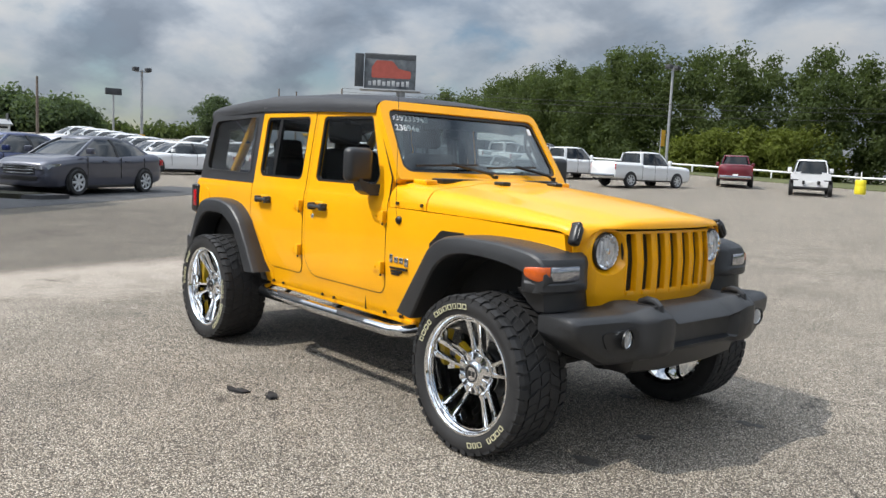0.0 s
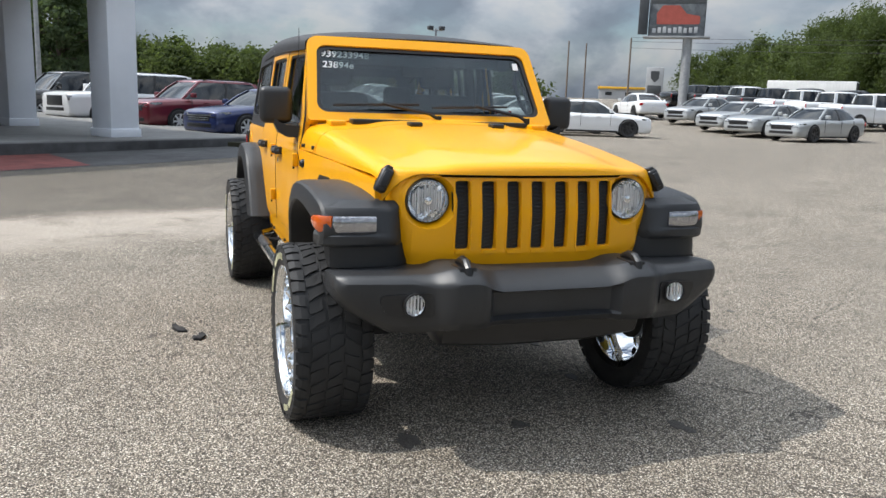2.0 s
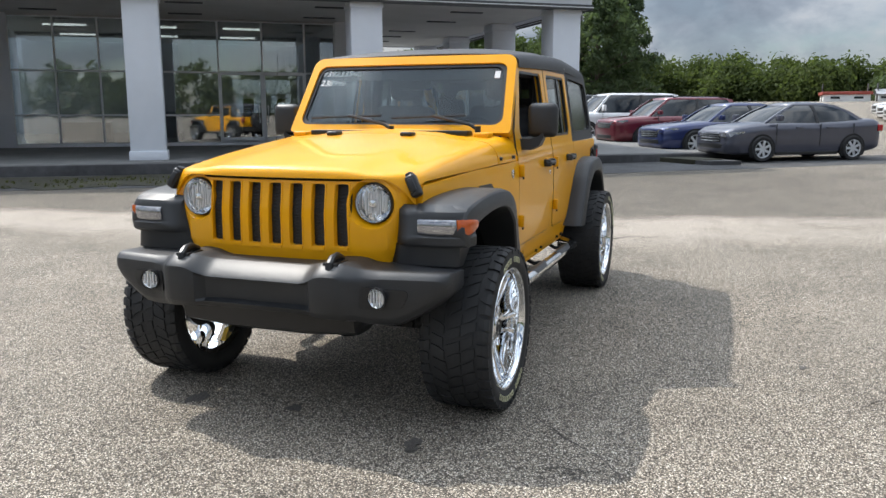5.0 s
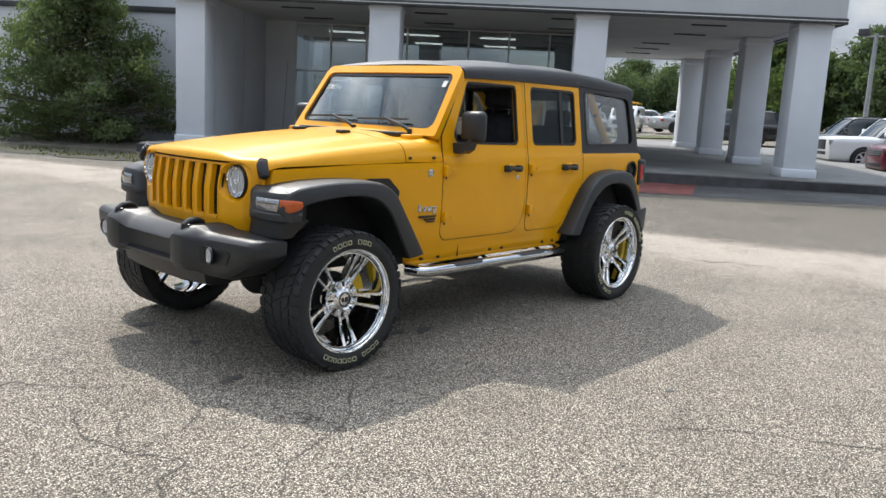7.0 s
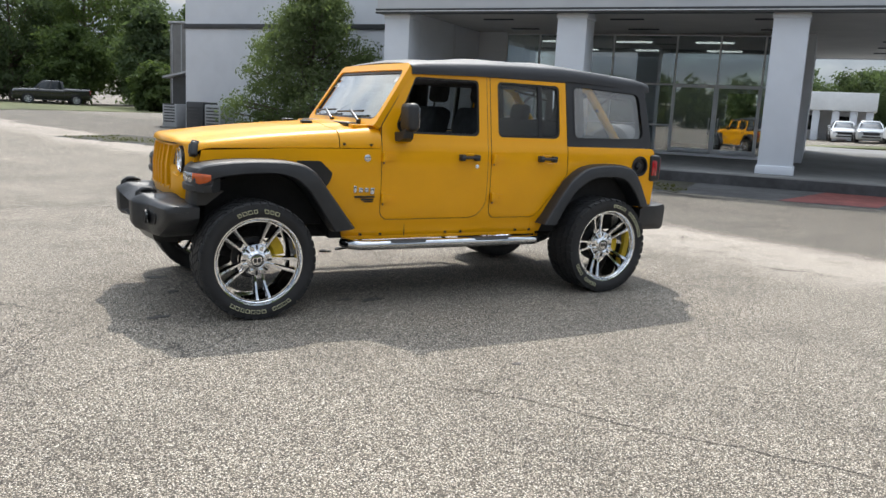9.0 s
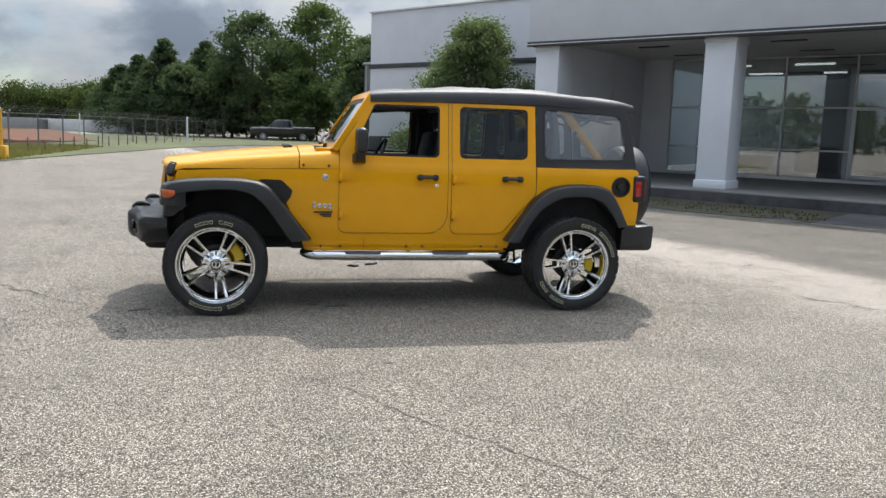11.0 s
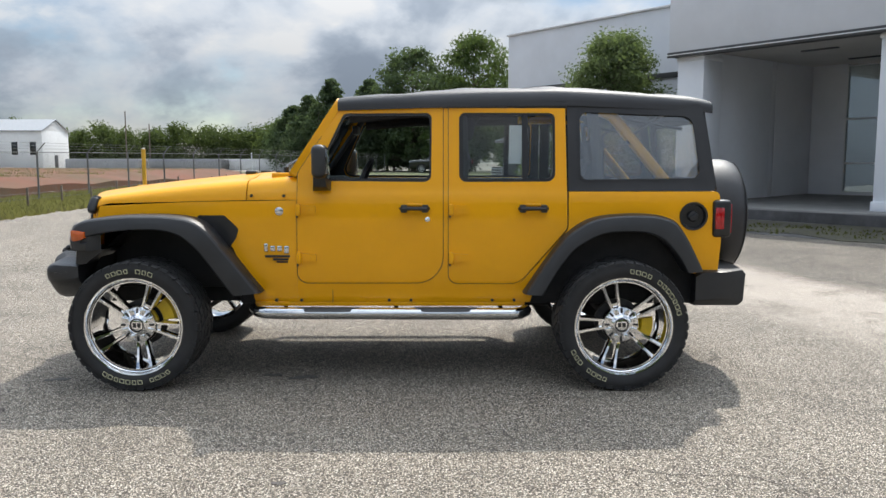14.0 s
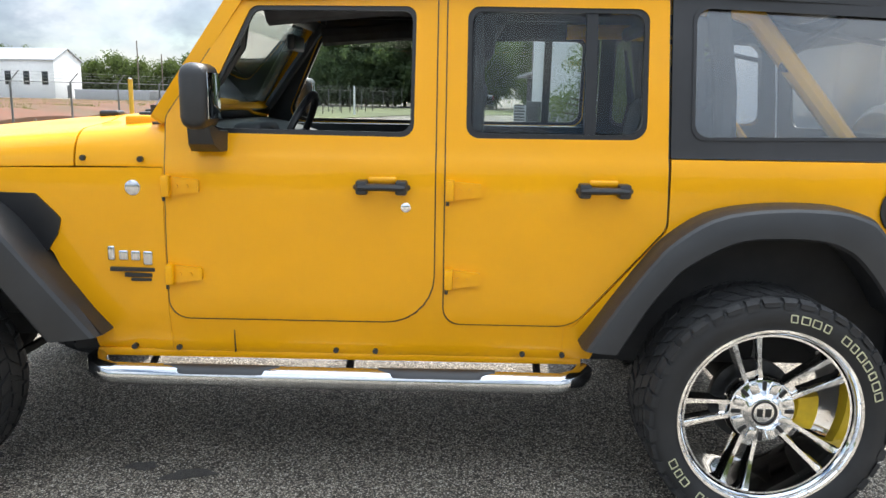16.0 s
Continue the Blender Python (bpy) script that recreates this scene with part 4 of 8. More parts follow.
            part("inner_trim", side_plate(ol, [shrink(hl, -0.004)], s, out=-0.042, thick=0.006), TRIM_IN, d)
            part("door_card", box(-0.38 if nm[0] == "f" else -1.13, 0.46 if nm[0] == "f" else -0.45, s * 0.69, s * 0.735, 0.66 if nm[0] == "f" else 0.98, 1.28, 0.01), TRIM_IN, d)
            # handle
            z = 1.116
            y = side_y(z)
            hb = tube([(hx - 0.082, s * (y + 0.014), z), (hx - 0.07, s * (y + 0.036), z), (hx - 0.04, s * (y + 0.040), z + 0.002), (hx + 0.04, s * (y + 0.040), z + 0.002), (hx + 0.07, s * (y + 0.036), z), (hx + 0.082, s * (y + 0.014), z)], 0.017, 10, flat=0.75)
            for e in (-0.066, 0.066):
                box(hx + e - 0.020, hx + e + 0.020, s * (y - 0.01), s * (y + 0.046), z - 0.024, z + 0.024, 0.008, bm=hb)
            part("door_handle", hb, PLASTIC, d, "black plastic grab handle")
            part("handle_hump", box(hx - 0.05, hx + 0.05, s * (y - 0.006), s * (y + 0.010), z + 0.012, z + 0.034, 0.008, 3), YELLOW, d)
            if nm == "front_door":
                bm = spin([(0.0, 0.005), (0.012, 0.005), (0.017, 0.002), (0.017, -0.01)], 16)
                bm.transform(pose(-0.306, s * side_y(1.047), 1.047, 0, 0, 0 if s > 0 else 180))
                part("lock", bm, CHROME, d)
            # exposed hinges
            for hz in (1.108, 0.803):
                hy = side_y(hz)
                tri_ = fillet([(hgx - 0.072, hz - 0.022, 0.008), (hgx - 0.02, hz - 0.026, 0), (hgx + 0.026, hz - 0.034, 0.008), (hgx + 0.026, hz + 0.030, 0.008), (hgx - 0.072, hz + 0.022, 0.008)], 4)
                h = plate(tri_, [], lambda a_, b_, back: (a_, s * (hy + (-0.004 if back else 0.013)), b_))
                box(hgx + 0.022, hgx + 0.052, s * (hy - 0.004), s * (hy + 0.034), hz - 0.037, hz + 0.037, 0.008, bm=h)
                for bxx in (-0.032, 0.004):
                    merge(h, cyl((hgx + bxx, s * (hy + 0.012), hz), (hgx + bxx, s * (hy + 0.018), hz), 0.007, n=8))
                part("hinge", h, YELLOW, d)
                part("hinge_pin", cyl((hgx + 0.044, s * (hy + 0.026), hz - 0.05), (hgx + 0.044, s * (hy + 0.026), hz - 0.036), 0.006, n=8), BLACK, d)
            if nm == "front_door":
                # mirror on a stalk
                mb = box(0.305, 0.395, s * 0.800, s * 0.985, 1.305, 1.512, 0.038, 4)
                mir = part("door_mirror", mb, PLASTIC, d, "black door mirror")
                part("mirror_arm", rings([[(0.355 + a_ * w_, y_ * s, z_ + b_ * h_) for a_, b_ in ((-1, -1), (1, -1), (1, 1), (-1, 1))] for y_, z_, w_, h_ in ((0.760, 1.262, 0.055, 0.034), (0.83, 1.262, 0.050, 0.034), (0.88, 1.285, 0.042, 0.030), (0.905, 1.325, 0.036, 0.02))]), PLASTIC, mir)
                part("mirror_glass", box(0.302, 0.3046, s * 0.828, s * 0.958, 1.338, 1.482, 0.001), CHROME, mir)

        # badge, emblem bars, vent
        z, x = 1.098, 0.629
        if s > 0:
            bm = spin([(0.0, 0.006), (0.022, 0.006), (0.027, 0.003), (0.027, -0.008)], 24)
            bm.transform(pose(x, s * nose_y(x, z), z))
            part("round_badge", bm, STEEL, car, "small round silver badge")
        else:
            bm = spin([(0.0, 0.020), (0.012, 0.020), (0.024, 0.006), (0.026, -0.008)], 20)
            bm.transform(pose(x, s * nose_y(x, z), z, 0, 0, 180))
            part("aerial_base", bm, BLACK, car, "black round aerial base")
            part("aerial", tube([(0.640, -0.80, 1.10), (0.64, -0.815, 1.16), (0.605, -0.80, 1.82)], 0.0016, 6), BLACK, car, "thin black whip aerial")
        for i, (w_, h_, dz) in enumerate(((0.026, 0.052, 0.0), (0.034, 0.036, -0.006), (0.034, 0.036, -0.006), (0.034, 0.050, -0.013))):
            xx = (0.718 if s > 0 else 0.578) - s * (i * 0.044)
            y = nose_y(xx, 0.865)
            part("emblem_bar", box(xx - w_ / 2, xx + w_ / 2, s * (y - 0.004), s * (y + 0.007), 0.868 + dz - h_ / 2, 0.868 + dz + h_ / 2, 0.006, 3), STEEL, car, "plain silver emblem bar")
        for x0, x1, z0, z1 in ((0.565, 0.722, 0.806, 0.820), (0.575, 0.672, 0.786, 0.800), (0.578, 0.650, 0.772, 0.782)):
            y = nose_y(x0, 0.80)
            part("badge_strip", box(x0, x1, s * (y - 0.012), s * (y + 0.003), z0, z1, 0.002), BLACK, car)
        vent = fillet([(1.17, 1.070, 0.01), (0.982, 1.070, 0.025), (0.892, 0.985, 0.02), (0.908, 0.930, 0.01), (0.955, 0.86, 0), (1.06, 0.97, 0)], 3)
        part("side_vent", side_plate(vent, [], s, out=0.006, thick=0.02, yf=nose_y), BLACK, car, "black slotted side vent")

        # --- flares ---
        fo = [(1.885, 0.866), (1.908, 0.925), (1.895, 0.985), (1.862, 1.028), (1.80, 1.052), (1.66, 1.070), (1.48, 1.079), (1.28, 1.075), (1.14, 1.050), (1.045, 0.985), (0.945, 0.858), (0.840, 0.722), (0.738, 0.590)]
        fi = [(1.838, 0.866), (1.832, 0.888), (1.818, 0.918), (1.785, 0.945), (1.70, 0.968), (1.58, 0.984), (1.44, 0.992), (1.32, 0.985), (1.215, 0.952), (1.13, 0.882), (1.06, 0.790), (0.985, 0.680), (0.912, 0.574)]
        f = flare(fo, fi, s, lambda x: float(np.interp(x, (0.7, 1.2, 1.80, 1.98), (0.75, 0.70, 0.665, 0.655))), car, True)
        # lamp set in the nose of the flare
        nose = [(1.895, 0.60), (1.915, 0.65), (1.917, 0.74), (1.912, 0.815), (1.899, 0.868), (1.877, 0.900), (1.83, 0.917), (1.78, 0.923)]
        part("flare_nose", rings([[(x + 0.002, s * (y + 0.004), 0.862), (x + 0.011, s * (y + 0.009), 0.874), (x + 0.011, s * (y + 0.009), 0.906), (x, s * y, 0.917), (x, s * y, 0.998), (x - 0.012, s * (y - 0.004), 1.020), (x - 0.06, s * (y - 0.05), 1.045), (x - 0.06, s * (y - 0.05), 0.864)] for x, y in nose]), PLASTIC, f)
        clear = curve([(1.927, 0.698, 0), (1.926, 0.76, 0), (1.920, 0.822, 0), (1.904, 0.874, 0)], 10)
        amber = curve([(1.904, 0.880, 0), (1.888, 0.910, 0), (1.854, 0.932, 0), (1.795, 0.942, 0)], 12)
        for nm_, line, mat_, lab_ in (("daytime_lamp", clear, LENS, "clear daytime running lamp"), ("marker_lamp", amber, AMBER, "amber side marker lamp")):
            n_ = len(line) - 1
            lp = []
            for i, q in enumerate(line):
                k = (0.01 * max(0.0, 1 - i / 2.5) if nm_[0] == "d" else 0.08 * max(0.0, (i - n_ + 6) / 6) ** 2) * 0.3
                za, zb_ = 0.920 + k, 0.988 - k * 0.4
                inw = Vector((1.74 - q.x, 0.70 - q.y, 0)).normalized() * 0.05
                soft_ = inw * 0.1
                lp.append([(q.x + d.x, s * (q.y + d.y), z) for d, z in ((inw, za), (soft_, za), (inw * 0, za + 0.008), (inw * 0, zb_ - 0.008), (soft_, zb_), (inw, zb_))])
            part(nm_, rings(lp), mat_, f, lab_, angle=50)
        ro = [(-0.912, 0.585), (-0.978, 0.69), (-1.045, 0.790), (-1.118, 0.890), (-1.190, 0.970), (-1.32, 1.052), (-1.50, 1.084), (-1.70, 1.084), (-1.80, 1.064), (-1.862, 1.030), (-1.935, 0.925), (-1.990, 0.82), (-2.035, 0.730)]
        ri = [(-1.028, 0.582), (-1.072, 0.66), (-1.120, 0.742), (-1.175, 0.815), (-1.236, 0.880), (-1.39, 0.963), (-1.545, 0.978), (-1.67, 0.970), (-1.745, 0.942), (-1.792, 0.905), (-1.850, 0.84), (-1.890, 0.78), (-1.922, 0.722)]
        flare(ro, ri, s, lambda x: 0.755, car, False)
        # wheel wells
        for cx in (FRONT_X, REAR_X):
            lp = []
            for a in steps(0.15, math.pi - 0.05, 20):
                c_, s_ = math.cos(a), math.sin(a)
                lp.append([(cx + 0.60 * c_ * (1.0 if cx < 0 or c_ < 0 else 0.62), s * y, 0.50 + 0.50 * s_) for y in (0.42, 0.74)])
            part("wheel_well", rings(lp, closed=False), MATTE, car)

        # --- front corner filler, latch, head lamp, fog lamp, hook ---
        part("corner_filler", rings([[(xb + 0.12, s * y, 0.775), (xf_, s * y, 0.775), (xf_ - 0.01, s * y, 0.868), (xb, s * y, 0.868)] for y, xb, xf_ in ((0.55, 1.70, 1.865), (0.61, 1.70, 1.900), (0.78, 1.70, 1.905), (0.845, 1.70, 1.898), (0.880, 1.70, 1.878))]), BLACK, car, "black corner filler above the bumper")
        la = box(-0.028, 0.026, -0.026, 0.026, -0.058, 0.050, 0.016, 3)
        box(0.020, 0.032, -0.015, 0.015, -0.035, 0.030, 0.005, bm=la)
        box(-0.034, 0.018, -0.016, 0.016, 0.040, 0.062, 0.008, bm=la)
        la.transform(pose(1.850, s * 0.650, 1.132, s * 27, -10, 0))
        part("hood_latch", la, BLACK, car, "black rubber hood latch")
        hx = front_x(0.475) - 0.014
        H = pose(hx, s * 0.475, 1.048, 0, 0, -90)
        hl = empty("head_lamp")
        hl.parent = car
        bz = spin([(0.0905, -0.002), (0.0930, -0.004), (0.0930, -0.05), (0.088, -0.05), (0.0885, -0.004)], 40, closed=True)
        bz.transform(H)
        part("bezel", bz, BLACK, hl)
        rf = spin([(0.088, 0.0), (0.082, -0.02), (0.060, -0.05), (0.030, -0.065), (0.0, -0.068)], 30)
        rf.transform(H)
        part("reflector", rf, CHROME, hl, smooth=False)
        dm = spin([(0.090, 0.002), (0.080, 0.013), (0.055, 0.022), (0.028, 0.026), (0.0, 0.027)], 36)
        dm.transform(H)
        part("lens", dm, LAMP_GLASS, hl, "clear round head lamp lens")
        det = bmesh.new()
        rnd = random.Random(4)
        for i in range(15):
            yy = -0.070 + i * 0.0100
            half = math.sqrt(max(0.0, 0.072 ** 2 - yy ** 2))
            if half > 0.02:
                box(-0.02, -0.010 + rnd.uniform(-0.006, 0.006), yy - 0.0026, yy + 0.0026, -half * rnd.uniform(0.6, 1), half * rnd.uniform(0.6, 1), 0.001, bm=det)
        det.transform(pose(hx - 0.004, s * 0.475, 1.048))
        part("lens_flutes", det, SILVERED, hl, smooth=False)
        bulb = spin([(0.0, 0.008), (0.016, 0.004), (0.018, -0.03)], 16)
        bulb.transform(H)
        part("bulb_cover", bulb, CHROME, hl)

    # --- hood, cowl, grille ---
    h = part("hood", hood_mesh(0.842, True), YELLOW, car, "yellow hood with a raised centre", angle=50)
    part("cowl", hood_mesh(0.834, False), YELLOW, car, angle=50)
    for y in (-0.235, 0.235):
        p = hood_point(0.93, y / 0.72 * 0.78)
        part("hood_bumper", box(p.x - 0.05, p.x + 0.03, y - 0.035, y + 0.035, p.z - 0.004, p.z + 0.022, 0.009, 3), BLACK, h, "black rubber hood bumper")
    part("cowl_vent", box(0.60, 0.70, -0.52, 0.52, hood_top(0.65) - 0.02, hood_top(0.65) + 0.010, 0.006), BLACK, car, "black slotted cowl vent")
    for y in (-0.60, 0.60):
        zz = hood_point(0.66, y / 0.735 * 0.70).z
        part("frame_hinge", box(0.57, 0.70, y - 0.045, y + 0.045, zz - 0.02, zz + 0.022, 0.009, 3), YELLOW, car)
    slots = []
    for i in range(7):
        c = (i - 3) * 0.1115
        slots.append(fillet([(c - 0.031, 0.848, 0.01), (c + 0.031, 0.848, 0.01), (c + 0.031, 1.134, 0.012), (c - 0.031, 1.134, 0.012)], 3))
    outline = fillet([(-0.548, 0.757, 0.07), (0.548, 0.757, 0.07), (0.645, 1.04, 0.2), (0.605, 1.147, 0.09), (-0.605, 1.147, 0.09), (-0.645, 1.04, 0.2)], 5)
    lamps = [circle(e * 0.475, 1.048, 0.116, 32) for e in (-1, 1)]
    gcuts = [(0, a) for a in steps(-0.62, 0.62, 31)] + [(1, a) for a in (0.80, 0.82, 0.84, 1.0, 1.06, 1.1)]

    def gx(y, z, back):
        x = front_x(y) - max(0.0, z - 1.0) * 0.16 - max(0.0, 0.83 - z) * 0.25
        edge = max(abs(y) - (0.548 + (z - 0.757) * 0.30) + 0.035, 0.0)
        return x - edge * 0.9 - (0.028 if back else 0)

    part("grille", plate(outline, slots + lamps, lambda y, z, b_: (gx(y, z, b_), y, z), gcuts), YELLOW, car, "yellow seven-slot grille", angle=28)
    for e in (-1, 1):
        hx = front_x(0.475) - 0.014
        lp = []
        for k_ in range(37):
            an = 2 * math.pi * k_ / 36
            c_, s_ = math.cos(an), math.sin(an)
            row = []
            for r_, f_ in ((0.1165, 0.0), (0.112, 0.22), (0.104, 0.75), (0.095, 1.0)):
                y_, z_ = e * 0.475 + r_ * c_, 1.048 + r_ * s_
                row.append((gx(y_, z_, 0) * (1 - f_) + (hx - 0.020) * f_, y_, z_))
            lp.append(row)
        part("lamp_dish", rings(lp, closed=False), YELLOW, car)
    # black mesh behind each slot, made of crossing strands, with scooped lips under the slots
    for i in range(7):
        c = (i - 3) * 0.1115
        ms = rings([[(gx(c, z, 1) + d_, y_, z) for d_, y_ in ((-0.006, c - 0.040), (0.002, c - 0.040), (0.002, c + 0.040), (-0.006, c + 0.040))] for z in steps(0.838, 1.142, 8)])
        for k in range(19):
            z = 0.845 + k * 0.016
            x = gx(c, z, 1) + 0.004
            for dz in (-0.008, 0.008):
                rings([[(x + a_, c - 0.030, z - dz + b_) for a_, b_ in ((0, -0.0022), (0.002, 0), (0, 0.0022))], [(x + a_, c + 0.030, z + dz + b_) for a_, b_ in ((0, -0.0022), (0.002, 0), (0, 0.0022))]], bm=ms, caps=False)
        part("grille_mesh", ms, BLACK, car, "black honeycomb grille mesh", smooth=False)
        for (y0, y1, z0, z1) in ((c - 0.040, c - 0.031, 0.846, 1.136), (c + 0.031, c + 0.040, 0.846, 1.136), (c - 0.033, c + 0.033, 0.830, 0.846)):
            part("slot_lip", rings([[(gx((y0 + y1) / 2, z_, 0) + d_, y_, z_) for d_, y_ in ((-0.006, y0), (0.004, y0 + 0.002), (0.004, y1 - 0.002), (-0.006, y1))] for z_ in steps(z0, z1, 4)]), YELLOW, car)
    part("hood_seam", tube([(gx(y, 1.148, 0) - 0.014, y, 1.153 - 0.095 * (max(0.0, abs(y) - 0.50) / 0.14) ** 2) for y in steps(-0.625, 0.625, 24)], 0.0045, 6), BLACK, car)
    part("radiator_panel", box(1.76, 1.83, -0.42, 0.42, 0.80, 1.15, 0.0), MATTE, car)
    # plain unseen box added to keep light out of the engine bay
    part("engine_block", box(0.62, 1.76, -0.56, 0.56, 0.58, 1.12, 0.02), MATTE, car)

    # --- windscreen frame, glass, wipers ---
    B, T = Vector((0.575, 0, 1.335)), Vector((0.258, 0, 1.812))
    N = Vector(((T - B).z, 0, -(T - B).x)).normalized()
    H_ = (T - B).length

    def ws(y, h_, back, d=0.05):
        p = B + (T - B) * (h_ / H_) - N * (d if back else 0.0)
        bow = 0.03 * (1 - (y / 0.72) ** 2)
        return (p.x + bow, y, p.z)

    fo = fillet([(-0.745, 0.0, 0.02), (0.745, 0.0, 0.02), (0.700, H_, 0.07), (-0.700, H_, 0.07)], 6)
    fi = fillet([(-0.690, 0.055, 0.06), (0.690, 0.055, 0.06), (0.650, H_ - 0.062, 0.06), (-0.650, H_ - 0.062, 0.06)], 6)
    wc = [(0, a) for a in steps(-0.7, 0.7, 14)]
    fr = part("windscreen_frame", plate(fo, [fi], lambda y, h_, b_: ws(y, h_, b_), wc), YELLOW, car, "yellow windscreen frame")
    part("inner_frame", plate(shrink(fo, 0.01), [shrink(fi, -0.002)], lambda y, h_, b_: tuple(Vector(ws(y, h_, 1)) - N * (0.010 if b_ else 0.002)), wc), BLACK, fr)
    part("frit_band", plate(fi, [shrink(fi, 0.022)], lambda y, h_, b_: ws(y, h_, b_, 0.02) if b_ else tuple(Vector(ws(y, h_, 0)) - N * 0.012), wc), BLACK, fr)
    part("windscreen", plate(shrink(fi, 0.004), [], lambda y, h_, b_: tuple(Vector(ws(y, h_, 0)) - N * (0.026 if b_ else 0.021)), wc), WS_GLASS, fr, "clear windscreen glass with faint green tint")
    part("tint_band", plate(fillet([(-0.645, H_ - 0.16, 0), (0.645, H_ - 0.16, 0), (0.63, H_ - 0.085, 0.03), (-0.63, H_ - 0.085, 0.03)], 4), [], lambda y, h_, b_: tuple(Vector(ws(y, h_, 0)) - N * (0.034 if b_ else 0.030)), wc), DOOR_GLASS, fr)
    up = (T - B).normalized()
    for (y0, y1) in ((-0.60, -0.10), (-0.02, 0.46)):
        wv = bmesh.new()
        pts = [Vector(ws(y, 0.095 + 0.02 * k, 0)) + N * 0.012 for k, y in zip((0, 0.4, 0.7, 1.0), steps(y0, y1, 3))]
        tube(pts, 0.008, 6, bm=wv)
        foot = Vector((0.62, y1 + 0.10, hood_top(0.6) + 0.012))
        tube([foot, foot + Vector((0.0, -0.05, 0.03)), Vector(ws((y0 + y1) / 2 + 0.03, 0.108, 0)) + N * 0.022], 0.011, 6, bm=wv)
        merge(wv, cyl(foot - Vector((0, 0, 0.03)), foot + Vector((0, 0, 0.02)), 0.018, n=10))
        part("wiper", wv, BLACK, car, "black wiper blade and arm")
    part("sticker", plate([(0.578, H_ - 0.165), (0.612, H_ - 0.165), (0.612, H_ - 0.115), (0.578, H_ - 0.115)], [], lambda y, h_, b_: tuple(Vector(ws(y, h_, 0)) - N * (0.019 if b_ else 0.016))), WHITE, fr, "small white inspection sticker", smooth=False)
    for text, y, h_, size in (("939233948", -0.632, H_ - 0.130, 0.064), ("23894e", -0.628, H_ - 0.205, 0.062)):
        cu = bpy.data.curves.new("pen_writing", "FONT")
        cu.body = text
        cu.size = size
        cu.shear = 0.12
        cu.extrude = 0.0006
        cu.offset = 0.0008
        cu.materials.append(WHITE_INK)
        ob = new("pen_writing", cu)
        o = Vector(ws(y, h_, 0)) - N * 0.018
        mat = Matrix(((0, up.x, N.x, o.x), (1, up.y, N.y, o.y), (0, up.z, N.z, o.z), (0, 0, 0, 1)))
        side_v = (Vector(ws(y + 0.3, h_, 0)) - Vector(ws(y, h_, 0))).normalized()
        for r_ in range(3):
            mat[r_][0] = side_v[r_]
        ob.matrix_world = mat
        ob.parent = fr
        tagged(ob, "white hand-written stock numbers on the glass")

    # --- bumpers ---
    secs = ((0.0, 2.195, 0.785, 0.560), (0.235, 2.195, 0.785, 0.560), (0.270, 2.200, 0.788, 0.560), (0.300, 2.215, 0.797, 0.558), (0.330, 2.225, 0.806, 0.557), (0.360, 2.227, 0.810, 0.556), (0.420, 2.225, 0.810, 0.556),
            (0.455, 2.215, 0.804, 0.553), (0.490, 2.180, 0.788, 0.548), (0.530, 2.145, 0.780, 0.532), (0.600, 2.130, 0.778, 0.530), (0.670, 2.118, 0.777, 0.534), (0.740, 2.104, 0.776, 0.566), (0.790, 2.092, 0.775, 0.596),
            (0.842, 2.082, 0.774, 0.628), (0.868, 2.070, 0.772, 0.650), (0.884, 2.050, 0.770, 0.665), (0.892, 2.012, 0.767, 0.678), (0.895, 1.940, 0.764, 0.690))
    wing_x = lambda y: float(np.interp(abs(y), [q[0] for q in secs], [q[1] for q in secs]))
    full = [(-y, *r) for y, *r in reversed(secs[1:])] + list(secs)
    loops = []
    for y, xf_, zt, zb in full:
        xb = 1.86
        ch = float(np.interp(abs(y), (0.235, 0.30, 0.34, 0.45, 0.50, 0.56, 0.85), (0.085, 0.072, 0.058, 0.056, 0.046, 0.026, 0.022)))
        rec = float(np.interp(abs(y), (0.235, 0.275, 0.30), (0.044, 0.030, 0.0)))
        loops.append([(xb, y, zt - 0.006), (max(xb + 0.01, xf_ - ch - 0.020), y, zt), (xf_ - ch - 0.006, y, zt - 0.004), (xf_ - 0.014, y, zt - ch * 0.66), (xf_ - 0.003, y, zt - ch * 0.66 - 0.014), (xf_ - 0.002 - rec, y, zt - ch * 0.66 - 0.028), (xf_ - 0.002 - rec, y, (zt + zb) / 2), (xf_ - 0.006 - rec, y, zb + 0.048),
                      (xf_ - 0.012, y, zb + 0.036), (xf_ - 0.03, y, zb + 0.012), (max(xb + 0.008, xf_ - 0.07), y, zb), (xb, y, zb + 0.01)])
    fb = part("front_bumper", rings(loops), PLASTIC, car, "dark grey grained plastic front bumper with a recessed centre", angle=30)
    part("valance", rings([[(1.92, y, 0.60), (xf_, y, 0.60), (xf_ - 0.03, y, zb + 0.02), (xf_ - 0.07, y, zb), (1.92, y, zb)] for y, xf_, zb in ((-0.505, 2.07, 0.545), (-0.455, 2.11, 0.462), (-0.20, 2.13, 0.450), (0.20, 2.13, 0.450), (0.455, 2.11, 0.462), (0.505, 2.07, 0.545))]), BLACK, fb, "black lower valance")
    for s in (1, -1):
        # black plate set slightly proud: painted shade for the fog lamp recess
        pocket = fillet([(s * 0.515, 0.612, 0.02), (s * 0.700, 0.622, 0.03), (s * 0.735, 0.700, 0.02), (s * 0.520, 0.715, 0.02)], 4)
